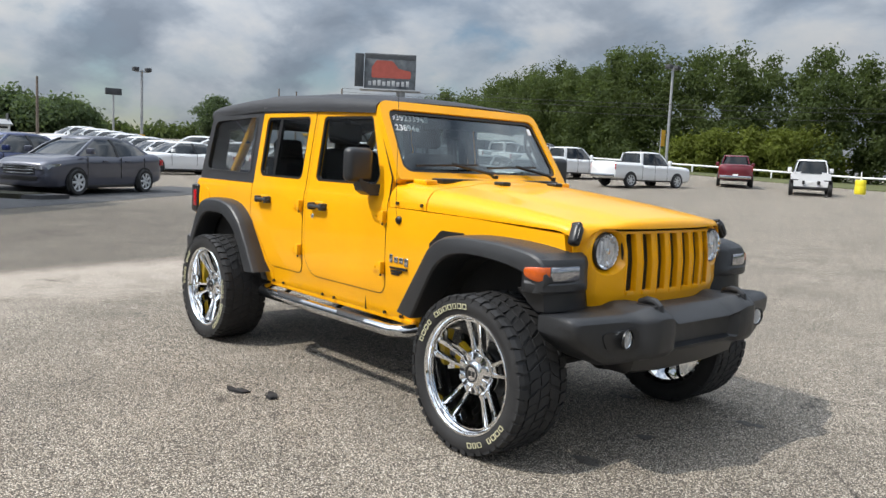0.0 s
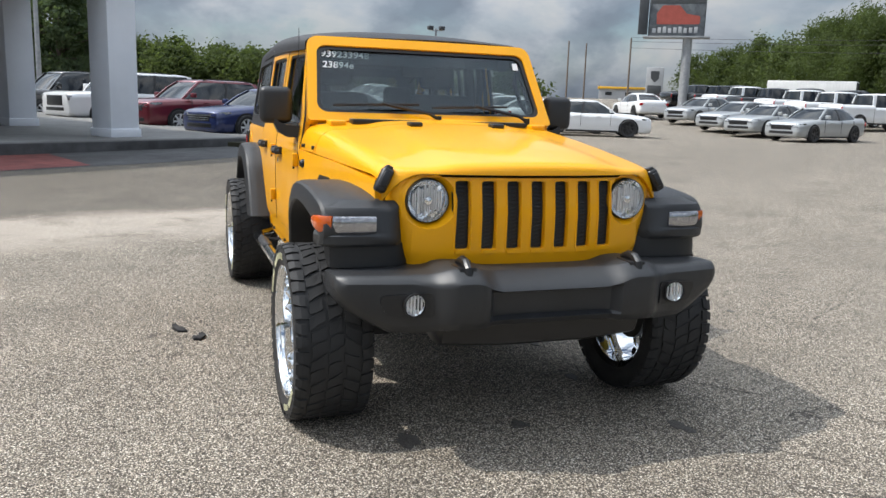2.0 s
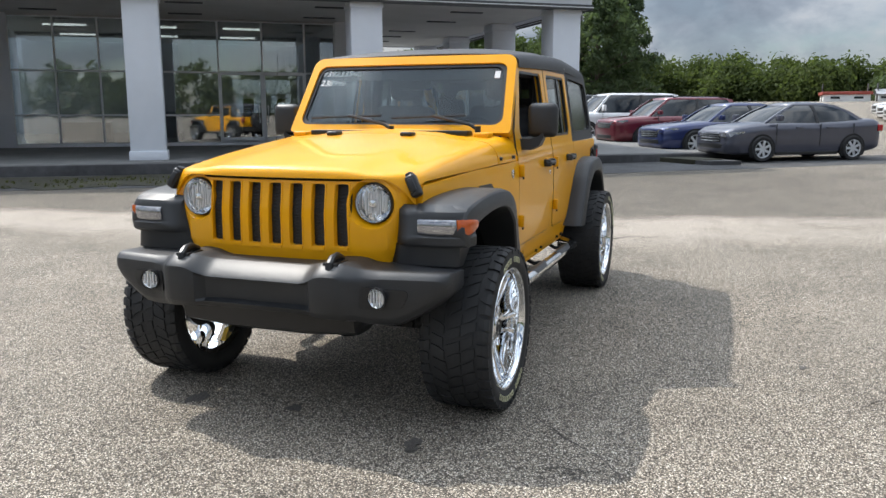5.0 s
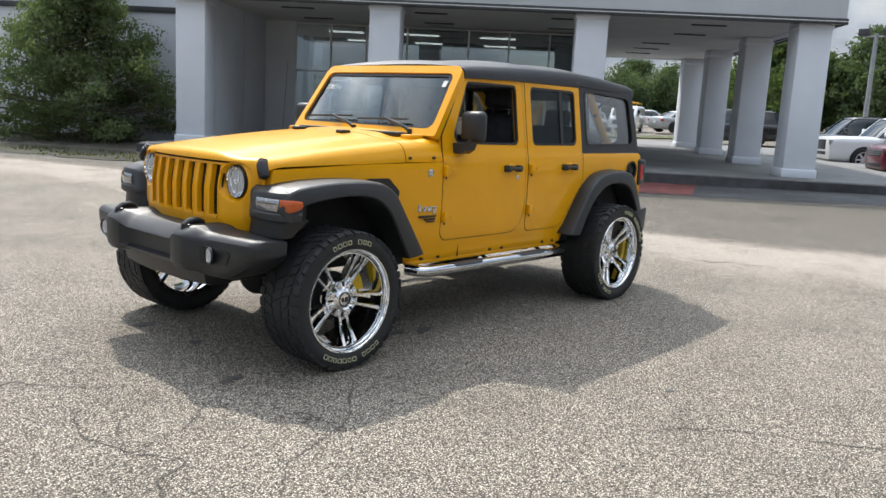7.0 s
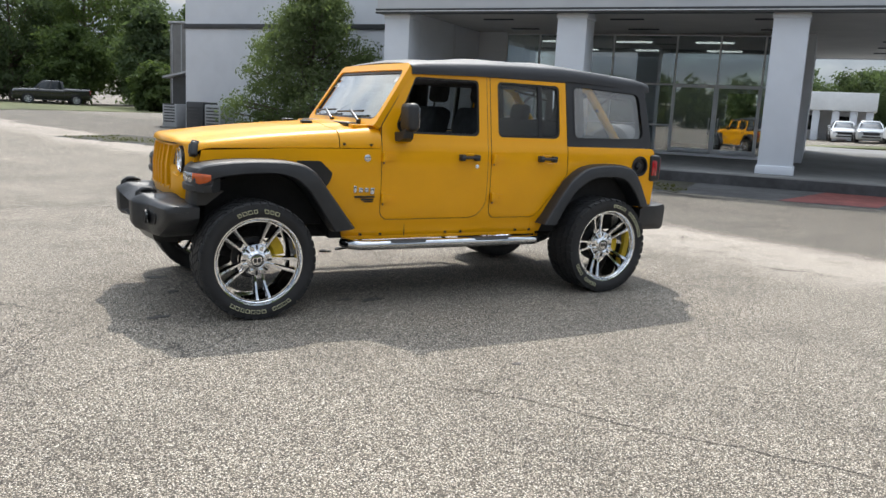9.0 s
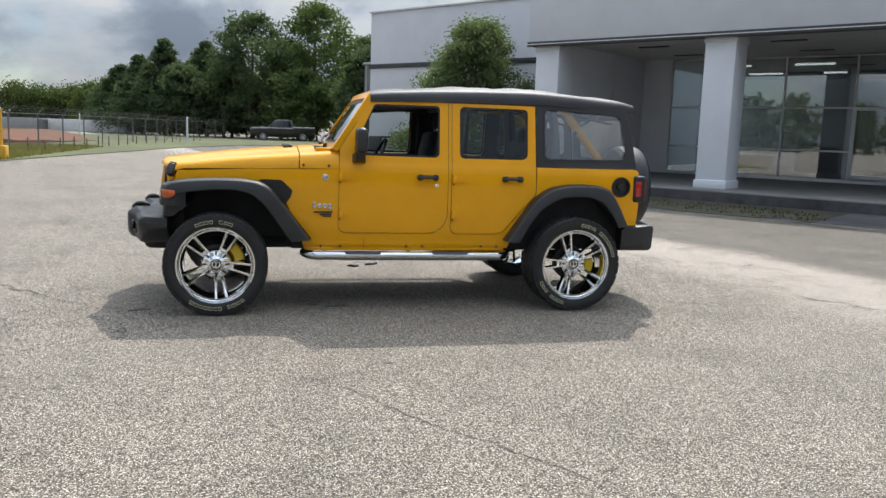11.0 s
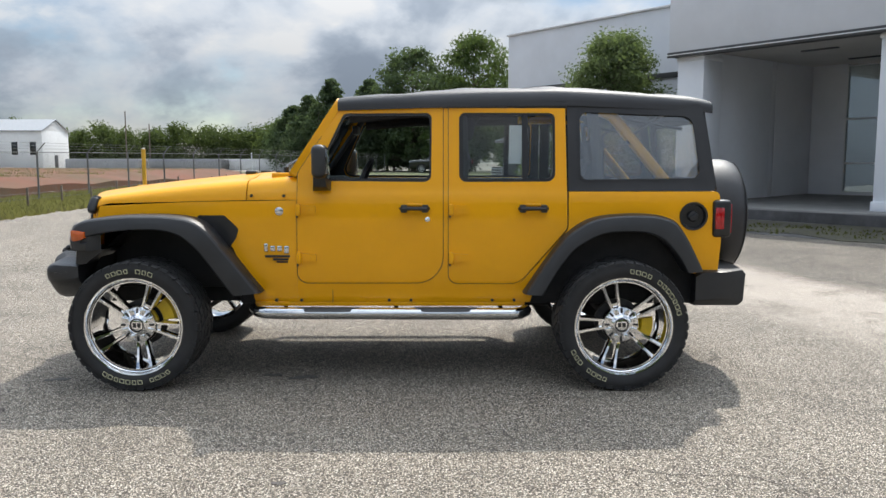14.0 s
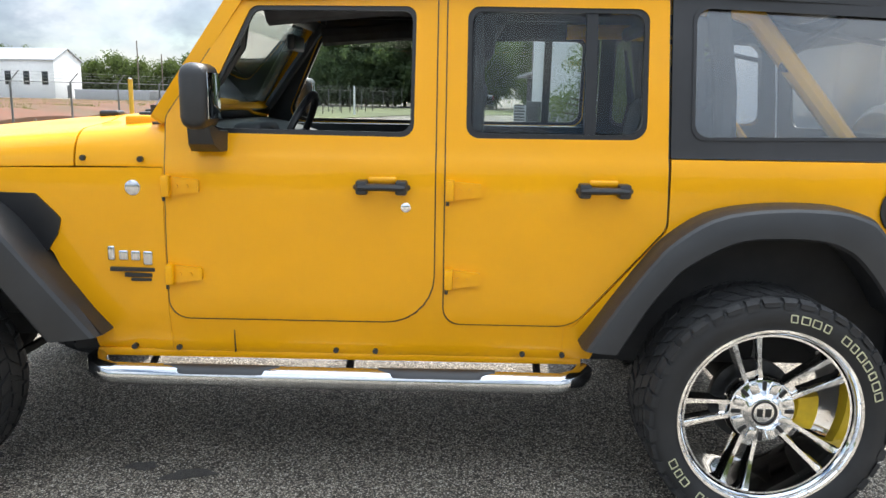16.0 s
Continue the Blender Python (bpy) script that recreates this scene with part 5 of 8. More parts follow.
        part("fog_pocket", plate(pocket, [], lambda y, z, b_: (wing_x(y) + (-0.02 if b_ else 0.0035), y, z), [(0, s * a_) for a_ in (0.53, 0.56, 0.60, 0.64, 0.67, 0.70)]), BLACK, fb)
        F = pose(wing_x(0.597) + 0.016, s * 0.597, 0.668, 0, 0, -90 - s * 8)
        bm = spin([(0.043, 0.004), (0.036, -0.004), (0.022, -0.010), (0.0, -0.012)], 26)
        bm.transform(F)
        fl = part("fog_lamp", bm, CHROME, fb, "clear round fog lamp", smooth=False)
        bm = bmesh.new()
        for k in range(5):
            yy = (k - 2) * 0.015
            hh = math.sqrt(0.038 ** 2 - yy ** 2)
            box(yy - 0.0028, yy + 0.0028, -0.004, 0.005, -hh, hh, 0.001, bm=bm)
        bm.transform(F)
        part("lens_flutes", bm, SILVERED, fl, smooth=False)
        bm = spin([(0.044, 0.006), (0.030, 0.011), (0.0, 0.013)], 26)
        bm.transform(F)
        part("lens", bm, LAMP_GLASS, fl)
        bm = spin([(0.049, 0.002), (0.049, 0.012), (0.044, 0.012), (0.044, 0.002)], 26, closed=True)
        bm.transform(F)
        part("fog_ring", bm, BLACK, fl)
        hk = tube([(2.06, s * 0.386, 0.78), (2.065, s * 0.386, 0.818), (2.10, s * 0.386, 0.832), (2.145, s * 0.386, 0.828), (2.172, s * 0.386, 0.808), (2.178, s * 0.386, 0.775)], 0.019, 10)
        box(2.06, 2.172, s * 0.386 - 0.036, s * 0.386 + 0.036, 0.780, 0.8135, 0.004, bm=hk)
        part("tow_hook", hk, BLACK, fb, "black steel tow hook")
    secs = ((-0.835, -2.20, 0.715, 0.54), (-0.80, -2.325, 0.726, 0.500), (-0.5, -2.37, 0.730, 0.490), (0, -2.38, 0.730, 0.490), (0.5, -2.37, 0.730, 0.490), (0.80, -2.325, 0.726, 0.500), (0.835, -2.20, 0.715, 0.54))
    part("rear_bumper", rings([[(-2.0, y, zt - 0.03), (-2.05, y, zt), (x + 0.02, y, zt), (x, y, zt - 0.025), (x + 0.01, y, zb + 0.03), (x + 0.04, y, zb), (-2.0, y, zb)] for y, x, zt, zb in secs]), PLASTIC, car, "dark grey plastic rear bumper", angle=38)
    for s in (1, -1):
        tl = part("tail_lamp", box(-2.222, -2.105, s * 0.655, s * 0.812, 0.935, 1.170, 0.022, 3), BLACK, car, "black tail lamp housing with red lens")
        part("red_lens", box(-2.175, -2.118, s * 0.74, s * 0.8165, 0.985, 1.125, 0.008), REDLENS, tl)
        part("red_lens", box(-2.2265, -2.20, s * 0.675, s * 0.80, 0.96, 1.145, 0.006), REDLENS, tl)
    part("tailgate", box(-2.165, -2.12, -0.66, 0.66, 0.72, 1.222, 0.012), YELLOW, car)
    part("rear_corner", box(-2.15, -2.0, 0.60, 0.745, 0.71, 1.21, 0.02), YELLOW, car)
    part("rear_corner", box(-2.15, -2.0, -0.745, -0.60, 0.71, 1.21, 0.02), YELLOW, car)

    # --- soft top ---
    def roof_z(x):
        return float(np.interp(x, (-2.12, -2.06, -1.9, -1.5, -1.1, -0.7, -0.3, 0.1, 0.22, 0.26), (1.812, 1.836, 1.858, 1.902, 1.922, 1.916, 1.893, 1.858, 1.838, 1.82)))

    def roof_edge(x):
        return float(np.interp(x, (-2.12, -2.0, -1.2, -0.4, 0.26), (1.782, 1.796, 1.828, 1.815, 1.795)))

    def roof(u, v):
        x = 0.26 - 2.38 * u
        s = v * 2 - 1
        a = abs(s)
        hw = float(np.interp(x, (-2.12, -2.0, 0.0, 0.26), (0.655, 0.668, 0.695, 0.690)))
        zt, ze = roof_z(x), roof_edge(x)
        slack = min(1.0, max(0.0, (-0.9 - x) / 0.8))
        sag = (0.007 * math.sin(x * 9.0) + 0.004 * math.sin(x * 23.0 + s * 3) + 0.008 * slack * math.sin(x * 14.0 + abs(s) * 7.0)) * (1 - a * 0.6)
        if a < 0.8:
            y, z = hw * 0.93 * a / 0.8, zt - (zt - ze) * 0.55 * (a / 0.8) ** 2.4 + sag
        elif a < 0.93:
            k = (a - 0.8) / 0.13
            z1 = zt - (zt - ze) * 0.55
            y, z = hw * (0.93 + 0.085 * math.sin(k * 1.57)), z1 - (z1 - ze + 0.015) * (1 - math.cos(k * 1.57))
        else:
            k = (a - 0.93) / 0.07
            y, z = hw * 1.015 + 0.008 + 0.004 * k, ze - 0.015 - k * 0.050
        return Vector((x, y * (1 if s >= 0 else -1), z))

    bm = grid(roof, 48, 60)
    bmesh.ops.recalc_face_normals(bm, faces=bm.faces[:])
    bmesh.ops.solidify(bm, geom=bm.faces[:], thickness=0.01)
    st = part("soft_top", bm, FABRIC, car, "black fabric soft top with slack seams", angle=60)
    for s in (1, -1):
        ol = fillet([(-1.196, 1.226, 0), (-2.13, 1.226, 0.02), (-2.10, 1.45, 0), (-2.045, 1.775, 0.04), (-1.19, 1.775, 0)], 4)
        hl = fillet([(-1.266, 1.290, 0.045), (-2.040, 1.300, 0.05), (-1.990, 1.700, 0.07), (-1.262, 1.730, 0.05)], 6)
        part("quarter_cover", side_plate(ol, [hl], s, out=-0.004, thick=0.012), FABRIC, st)
        part("quarter_window", side_plate(shrink(hl, -0.006), [], s, out=-0.018, thick=0.003), VINYL, st, "hazy clear vinyl window")
        part("window_bead", side_plate(shrink(hl, -0.004), [shrink(hl, 0.008)], s, out=0.000, thick=0.008), FABRIC, st)
        part("door_rail", box(-1.19, 0.20, s * 0.668, s * 0.700, 1.745, 1.80, 0.01), BLACK, st)
        part("b_pillar", box(-0.465, -0.385, s * 0.64, s * 0.672, 1.20, 1.77, 0.01), BLACK, car)
        part("a_pillar_trim", tube([(0.50, s * 0.675, 1.36), (0.21, s * 0.645, 1.765)], 0.024, 8), TRIM_IN, car)
    ol = fillet([(-0.745, 1.228, 0.02), (0.745, 1.228, 0.02), (0.655, 1.775, 0.05), (-0.655, 1.775, 0.05)], 4)
    hl = fillet([(-0.56, 1.30, 0.06), (0.56, 1.30, 0.06), (0.52, 1.66, 0.06), (-0.52, 1.66, 0.06)], 5)
    bk = lambda y, z, b_: (-2.145 + (z - 1.225) * 0.14 + (0.012 if b_ else 0), y, z)
    part("rear_cover", plate(ol, [hl], bk, ()), FABRIC, st)
    part("rear_window", plate(shrink(hl, -0.005), [], lambda y, z, b_: (bk(y, z, 0)[0] + (0.010 if b_ else 0.007), y, z), ()), VINYL, st, "hazy clear vinyl rear window")

    # --- wheels ---
    for nm, x, s, turn, mark in (("wheel", FRONT_X, 1, 27, 268), ("wheel", REAR_X, 1, 54, 131), ("wheel", FRONT_X, -1, 0, 55), ("wheel", REAR_X, -1, 40, 200)):
        m = pose(x, s * 0.852, AXLE_Z, 0, 0, 0 if s > 0 else 180)
        wheel(nm, m, car, turn, mark, (153 if x > 0 else 190) if s > 0 else 12)
    sp = empty("spare_wheel", pose(-2.372, 0.02, 1.03, 0, 0, 90))
    sp.parent = car
    part("tyre_cover", spin([(0.0, 0.128), (0.20, 0.132), (0.30, 0.130), (0.345, 0.122), (0.376, 0.100), (0.394, 0.060), (0.399, 0.010), (0.396, -0.05), (0.384, -0.10), (0.35, -0.128), (0.20, -0.128)], 64), FABRIC, sp, "smooth black spare wheel cover")
    part("cover_seam", spin([(0.372, 0.1045), (0.378, 0.106), (0.382, 0.100), (0.376, 0.098)], 64, closed=True), BLACK, sp)
    part("spare_carrier", box(-2.30, -2.165, -0.12, 0.12, 0.92, 1.16, 0.02), BLACK, car)

    # --- side steps ---
    for s in (1, -1):
        y = s * 0.865
        stp = part("side_step", tube([(0.80, s * 0.76, 0.475), (0.765, s * 0.83, 0.468), (0.70, y, 0.463), (0.3, y, 0.460), (-0.3, y, 0.458), (-0.84, y, 0.456), (-0.90, s * 0.83, 0.458), (-0.94, s * 0.76, 0.462)], 0.037, 14), STEEL, car, "polished steel tubular side step")
        for x0, x1 in ((0.12, 0.52), (-0.62, -0.22)):
            def pad(u, v, x0=x0, x1=x1):
                a = radians(25 + 130 * v)
                k = min(1.0, min(u, 1 - u) * 6)
                return Vector((x0 + (x1 - x0) * u, y + math.cos(a) * 0.040 * (0.4 + 0.6 * k) * s, 0.459 + math.sin(a) * 0.0415))
            bm = grid(pad, 14, 8)
            bmesh.ops.recalc_face_normals(bm, faces=bm.faces[:])
            bmesh.ops.solidify(bm, geom=bm.faces[:], thickness=0.004)
            part("step_pad", bm, PLASTIC, stp, "black tread pad")
        for x in (0.62, -0.1, -0.78):
            part("step_bracket", tube([(x, y, 0.45), (x, s * 0.74, 0.43), (x, s * 0.60, 0.50)], 0.014, 6), MATTE, stp)

    # --- underside ---
    part("floor_pan", box(-2.1, 0.75, -0.70, 0.70, 0.53, 0.60, 0.01), MATTE, car)
    for s in (1, -1):
        part("frame_rail", box(-2.2, 2.05, s * 0.36, s * 0.46, 0.47, 0.58, 0.01), MATTE, car)
        for x in (FRONT_X, REAR_X):
            part("shock_absorber", cyl((x - 0.12, s * 0.48, 0.36), (x - 0.16, s * 0.44, 0.85), 0.026), MATTE, car)
            part("coil_spring", tube([(x + 0.02 + 0.055 * math.cos(i * 0.7), s * 0.50 + 0.055 * math.sin(i * 0.7), 0.45 + i * 0.0075) for i in range(48)], 0.008, 5), MATTE, car)
    for x in (FRONT_X, REAR_X):
        bm = cyl((x, -0.72, AXLE_Z), (x, 0.72, AXLE_Z), 0.043, n=14)
        db = spin([(0.0, -0.11), (0.07, -0.10), (0.115, -0.05), (0.125, 0.0), (0.115, 0.05), (0.07, 0.10), (0.0, 0.11)], 20)
        db.transform(pose(x, 0.12 if x > 0 else 0, AXLE_Z))
        merge(bm, db)
        part("axle", bm, MATTE, car)
    part("tie_rod", cyl((1.30, -0.66, 0.36), (1.30, 0.66, 0.36), 0.018), MATTE, car)
    part("track_bar", cyl((1.62, -0.42, 0.56), (1.62, 0.55, 0.42), 0.02), MATTE, car)
    part("drive_shaft", cyl((-1.4, 0.02, 0.42), (0.0, 0.05, 0.52), 0.035), MATTE, car)
    part("transfer_case", box(-0.35, 0.55, -0.25, 0.25, 0.42, 0.56, 0.03), MATTE, car)
    part("fuel_tank", box(-1.15, -0.35, 0.10, 0.45, 0.43, 0.55, 0.03), MATTE, car)
    part("muffler", cyl((-1.95, -0.40, 0.56), (-1.95, 0.30, 0.56), 0.10, n=16), IRON, car)

    # --- inside ---
    for s in (1, -1):
        seat = part("front_seat", box(-0.36, 0.14, s * 0.38 - 0.24, s * 0.38 + 0.24, 0.72, 0.90, 0.05, 3), SEAT, car, "black cloth front seat")
        part("seat_back", box(-0.09, 0.07, -0.235, 0.235, 0.0, 0.66, 0.06, 3, m=pose(-0.36, s * 0.38, 0.86, 0, -13, 0)), SEAT, seat)
        part("head_rest", box(-0.055, 0.05, -0.13, 0.13, 0.0, 0.17, 0.045, 3, m=pose(-0.545, s * 0.38, 1.545, 0, -8, 0)), SEAT, seat)
        part("head_rest_post", cyl((-0.53, s * 0.38 - 0.05, 1.48), (-0.545, s * 0.38 - 0.05, 1.57), 0.008), BLACK, seat)
        # rear legs of the roll bar in body colour
        part("sport_bar", tube([(-0.52, s * 0.60, 1.735), (-1.25, s * 0.60, 1.745), (-1.42, s * 0.60, 1.735), (-1.50, s * 0.60, 1.700), (-1.66, s * 0.60, 1.51), (-1.834, s * 0.60, 1.304), (-1.90, s * 0.60, 1.22)], 0.036, 10), YELLOW_IN, car, "yellow rear roll bar leg")
        part("bar_padding", tube([(0.20, s * 0.57, 1.70), (-0.2, s * 0.60, 1.735), (-0.52, s * 0.60, 1.735), (-1.0, s * 0.60, 1.742)], 0.044, 8), SEAT, car)
        part("b_hoop", tube([(-0.52, s * 0.60, 1.74), (-0.53, s * 0.64, 1.45), (-0.53, s * 0.66, 0.95)], 0.04, 8), SEAT, car)
        part("stay_strap", tube([(-1.50, s * 0.55, 1.70), (-1.95, s * 0.60, 1.62)], 0.012, 6), BLACK, car)
        part("top_bow", tube([(-1.60, s * 0.585, 1.56), (-1.80, s * 0.63, 1.70), (-2.00, s * 0.63, 1.785)], 0.013, 6), BLACK, car, "black folding top bow")
        part("bow_pivot", cyl((-1.615, s * 0.60, 1.545), (-1.615, s * 0.625, 1.545), 0.026, n=14), BLACK, car)
        part("seat_belt", tube([(-1.30, s * 0.62, 1.66), (-1.34, s * 0.60, 1.40), (-1.24, s * 0.52, 1.02)], 0.022, 6, flat=0.15), SEAT, car, "black seat belt webbing")
        part("belt_pillar", tube([(-1.36, s * 0.625, 1.735), (-1.40, s * 0.640, 1.45), (-1.42, s * 0.650, 1.02)], 0.040, 8), SEAT, car, "padded black roll bar upright")
        part("rear_head_rest", box(-0.05, 0.05, -0.12, 0.12, 0.0, 0.17, 0.04, 3, m=pose(-1.42, s * 0.34, 1.40, 0, -10, 0)), SEAT, car)
    part("hoop_bar", tube([(-0.52, -0.60, 1.735), (-0.52, 0.60, 1.735)], 0.04, 8), SEAT, car)
    part("rear_bar", tube([(-1.30, -0.60, 1.735), (-1.30, 0.60, 1.735)], 0.035, 8), SEAT, car)
    part("rear_bench", box(-1.30, -0.85, -0.60, 0.60, 0.72, 0.90, 0.05, 3), SEAT, car, "black cloth rear bench")
    part("bench_back", box(-0.08, 0.07, -0.60, 0.60, 0.0, 0.58, 0.06, 3, m=pose(-1.28, 0, 0.86, 0, -12, 0)), SEAT, car)
    part("dashboard", rings([[(0.50, y, 0.90), (0.22, y, 0.92), (0.20, y, 1.16), (0.25, y, 1.245), (0.40, y, 1.285), (0.585, y, 1.318), (0.60, y, 1.20)] for y in (-0.69, -0.3, 0.0, 0.3, 0.69)]), TRIM_IN, car, "black dashboard")
    sw = spin([(0.172 + 0.014 * math.cos(a), 0.014 * math.sin(a)) for a in (2 * math.pi * i / 8 for i in range(8))], 30, closed=True)
    box(-0.16, 0.16, -0.012, 0.012, -0.025, 0.02, 0.008, bm=sw)
    box(-0.02, 0.02, -0.012, 0.012, -0.16, 0.0, 0.008, bm=sw)
    sw.transform(pose(0.15, 0.37, 1.265, 0, 0, 90) @ Matrix.Rotation(radians(-25), 4, "X"))
    part("steering_wheel", sw, BLACK, car, "black steering wheel")
    part("steering_column", cyl((0.15, 0.37, 1.265), (0.36, 0.37, 1.16), 0.03), BLACK, car)
    part("gauge_hood", box(0.24, 0.36, 0.22, 0.52, 1.25, 1.315, 0.03, 3), TRIM_IN, car, "dark gauge hood")
    for y in (0.60, 0.13, -0.13, -0.60):
        vr = spin([(0.050, 0.0), (0.052, 0.010), (0.040, 0.010), (0.038, 0.0)], 20, closed=True)
        vr.transform(pose(0.215, y, 1.185, 0, 0, 90))
        part("air_vent", vr, STEEL, car, "round silver-rimmed air vent")
    part("rear_view_mirror", box(0.20, 0.235, -0.11, 0.11, 1.60, 1.665, 0.012, 2), BLACK, car, "black rear-view mirror")
    part("grab_handle", tube([(0.42, 0.66, 1.40), (0.36, 0.63, 1.46), (0.28, 0.62, 1.58), (0.26, 0.64, 1.66)], 0.014, 6), BLACK, car)
    part("sound_bar", box(-0.66, -0.44, -0.42, 0.42, 1.685, 1.76, 0.02), SEAT, car)
    return car


LAMP_GLASS = glass("head_lamp_glass", (1, 1, 1), 0.97)
yellow_car()


# loose bits and stains on the asphalt
def scrap(name, x, y, rz, sx, sy, label):
    o = empty(name, pose(x, y, ground_z(x, y) + 0.002, 0, 0, rz))
    bm = plate(blob(0, 0, sx, sy, 9, 0.35, 0, int(x * 100)), [], lambda a, b, back: (a, b, 0.0 if back else 0.016 + 0.006 * math.sin(a * 60)), ())
    part("shard", bm, MATTE, o)
    tagged(o, label, "debris", group="scraps on the asphalt")


scrap("rubber_scrap", -0.014, -1.489, 20, 0.075, 0.032, "dark flat rubber scrap lying on the asphalt")
scrap("rubber_scrap", 0.197, -1.368, -15, 0.070, 0.030, "dark flat rubber scrap lying on the asphalt")
for i, (x, y, rx, ry) in enumerate(((1.939, -0.547, 0.080, 0.045), (1.893, 0.0, 0.050, 0.032), (2.099, 0.730, 0.070, 0.040), (0.520, 0.655, 0.080, 0.045), (0.72, 0.60, 0.055, 0.035), (1.35, 0.55, 0.05, 0.03), (0.3, 2.4, 0.03, 0.02))):
    laid("oil_stain", blob(x, y, rx, ry, 18, 0.4, 0.3, i + 5), OIL, 0.0035, "dark oil drip stain on the asphalt", "stain", step=5)

CRACK = material("crack_grit", (0.085, 0.075, 0.063), rough=0.95, vary=0.6, scale=45, bump=0.7, bump_scale=150)


def cracks(name, lines, label, seed):
    """Wandering open cracks: narrow uneven strips with short side cracks."""
    rnd = random.Random(seed)
    bm = bmesh.new()

    def strip_(pts, w0):
        rows_ = []
        for i, p in enumerate(pts):
            d = (pts[min(i + 1, len(pts) - 1)] - pts[max(i - 1, 0)]).normalized()
            n = Vector((-d.y, d.x))
            end = min(1.0, 4.0 * min(i, len(pts) - 1 - i) / len(pts) + 0.12)
            q = p + n * rnd.gauss(0, 0.006)
            w = w0 * end * rnd.uniform(0.15, 1.25)
            rows_.append([bm.verts.new((q.x + n.x * e * w, q.y + n.y * e * w, ground_z(q.x, q.y) + 0.0022)) for e in (-1, 1)])
        for a, b in zip(rows_, rows_[1:]):
            bm.faces.new((a[0], b[0], b[1], a[1]))

    for w0, corners in lines:
        length = sum((Vector(b) - Vector(a)).length for a, b in zip(corners, corners[1:]))
        pts = [p.to_2d() for p in curve([(x, y, 0) for x, y in corners], max(6, int(length / 0.028)))]
        drift = 0.0
        for i in range(1, len(pts) - 1):
            drift = drift * 0.9 + rnd.gauss(0, 0.005)
            d = (pts[i + 1] - pts[i]).normalized()
            pts[i] = pts[i] + Vector((-d.y, d.x)) * drift
        strip_(pts, w0)
        for k in range(int(length / 0.38)):
            p = rnd.choice(pts)
            a = rnd.uniform(0, 6.28)
            side_ = [p]
            for j in range(rnd.randint(3, 9)):
                a += rnd.gauss(0, 0.45)
                side_.append(side_[-1] + Vector((math.cos(a), math.sin(a))) * 0.024)
            strip_(side_, w0 * 0.5)
    tagged(part(name, bm, CRACK, smooth=False), label, "crack", kind="stuff")


cracks("asphalt_cracks", [
    (0.0055, [(1.40, 2.35), (1.02, 2.56), (0.78, 2.73), (0.62, 2.92), (0.44, 3.18), (0.26, 3.48), (0.07, 3.70), (-0.05, 3.87), (-0.28, 4.18), (-0.45, 4.50), (-0.80, 4.95)]),
    (0.0060, [(3.05, 2.30), (2.80, 2.08), (2.68, 2.00), (2.50, 1.81), (2.37, 1.75), (2.25, 1.67), (1.95, 1.52), (1.57, 1.14), (1.37, 1.27), (1.20, 1.36), (0.99, 1.35), (0.62, 1.31)]),
    (0.0065, [(2.86, 0.30), (2.93, 0.69), (3.02, 0.98), (2.94, 1.28), (2.82, 1.48), (2.97, 1.56), (3.06, 1.77), (3.15, 1.90), (3.35, 1.98), (3.75, 2.30)]),
    (0.0050, [(3.02, 2.26), (3.10, 2.18), (3.19, 2.11), (3.45, 2.20)]),
    (0.0045, [(2.94, 1.28), (2.81, 1.24), (2.60, 1.18), (2.35, 0.95)]),
    (0.0045, [(-1.20, 2.20), (-1.45, 2.26), (-1.85, 2.32), (-2.08, 2.58), (-2.30, 2.80), (-2.75, 2.95)]),
    (0.0040, [(-0.56, 1.10), (-0.66, 1.42), (-0.74, 1.75), (-1.00, 2.10)]),
    (0.0045, [(2.70, 0.78), (2.85, 1.00), (2.95, 1.32)]),
], "dark wandering cracks across the chip-seal asphalt", 21)

# ---- parked vehicles ----
CAR_GLASS = material("dark_car_glass", (0.016, 0.019, 0.021), rough=0.06, vary=0.2, scale=3, spec=0.5, coat=0.12)
ALLOY = material("alloy_rim", (0.60, 0.61, 0.62), rough=0.35, metal=0.3, vary=0.1, scale=12)
BLACKRIM = material("black_steel_rim", (0.02, 0.02, 0.021), rough=0.4, vary=0.2, scale=10)
PAINTS = {
    "white": material("white_car_paint", (0.72, 0.73, 0.74), rough=0.3, vary=0.03, scale=2, coat=0.8),
    "silver": material("silver_car_paint", (0.38, 0.395, 0.40), rough=0.32, metal=0.35, vary=0.04, scale=2, coat=0.8),
    "slate": material("slate_grey_car_paint", (0.062, 0.066, 0.092), rough=0.30, metal=0.3, vary=0.08, scale=3, coat=0.8),
    "blue": material("dark_blue_car_paint", (0.014, 0.026, 0.105), rough=0.28, metal=0.3, vary=0.1, scale=3, coat=0.9),
    "red": material("dark_red_car_paint", (0.15, 0.012, 0.022), rough=0.28, metal=0.3, vary=0.1, scale=3, coat=0.9),
    "black": material("black_car_paint", (0.012, 0.013, 0.014), rough=0.25, vary=0.1, scale=3, coat=0.9),
}


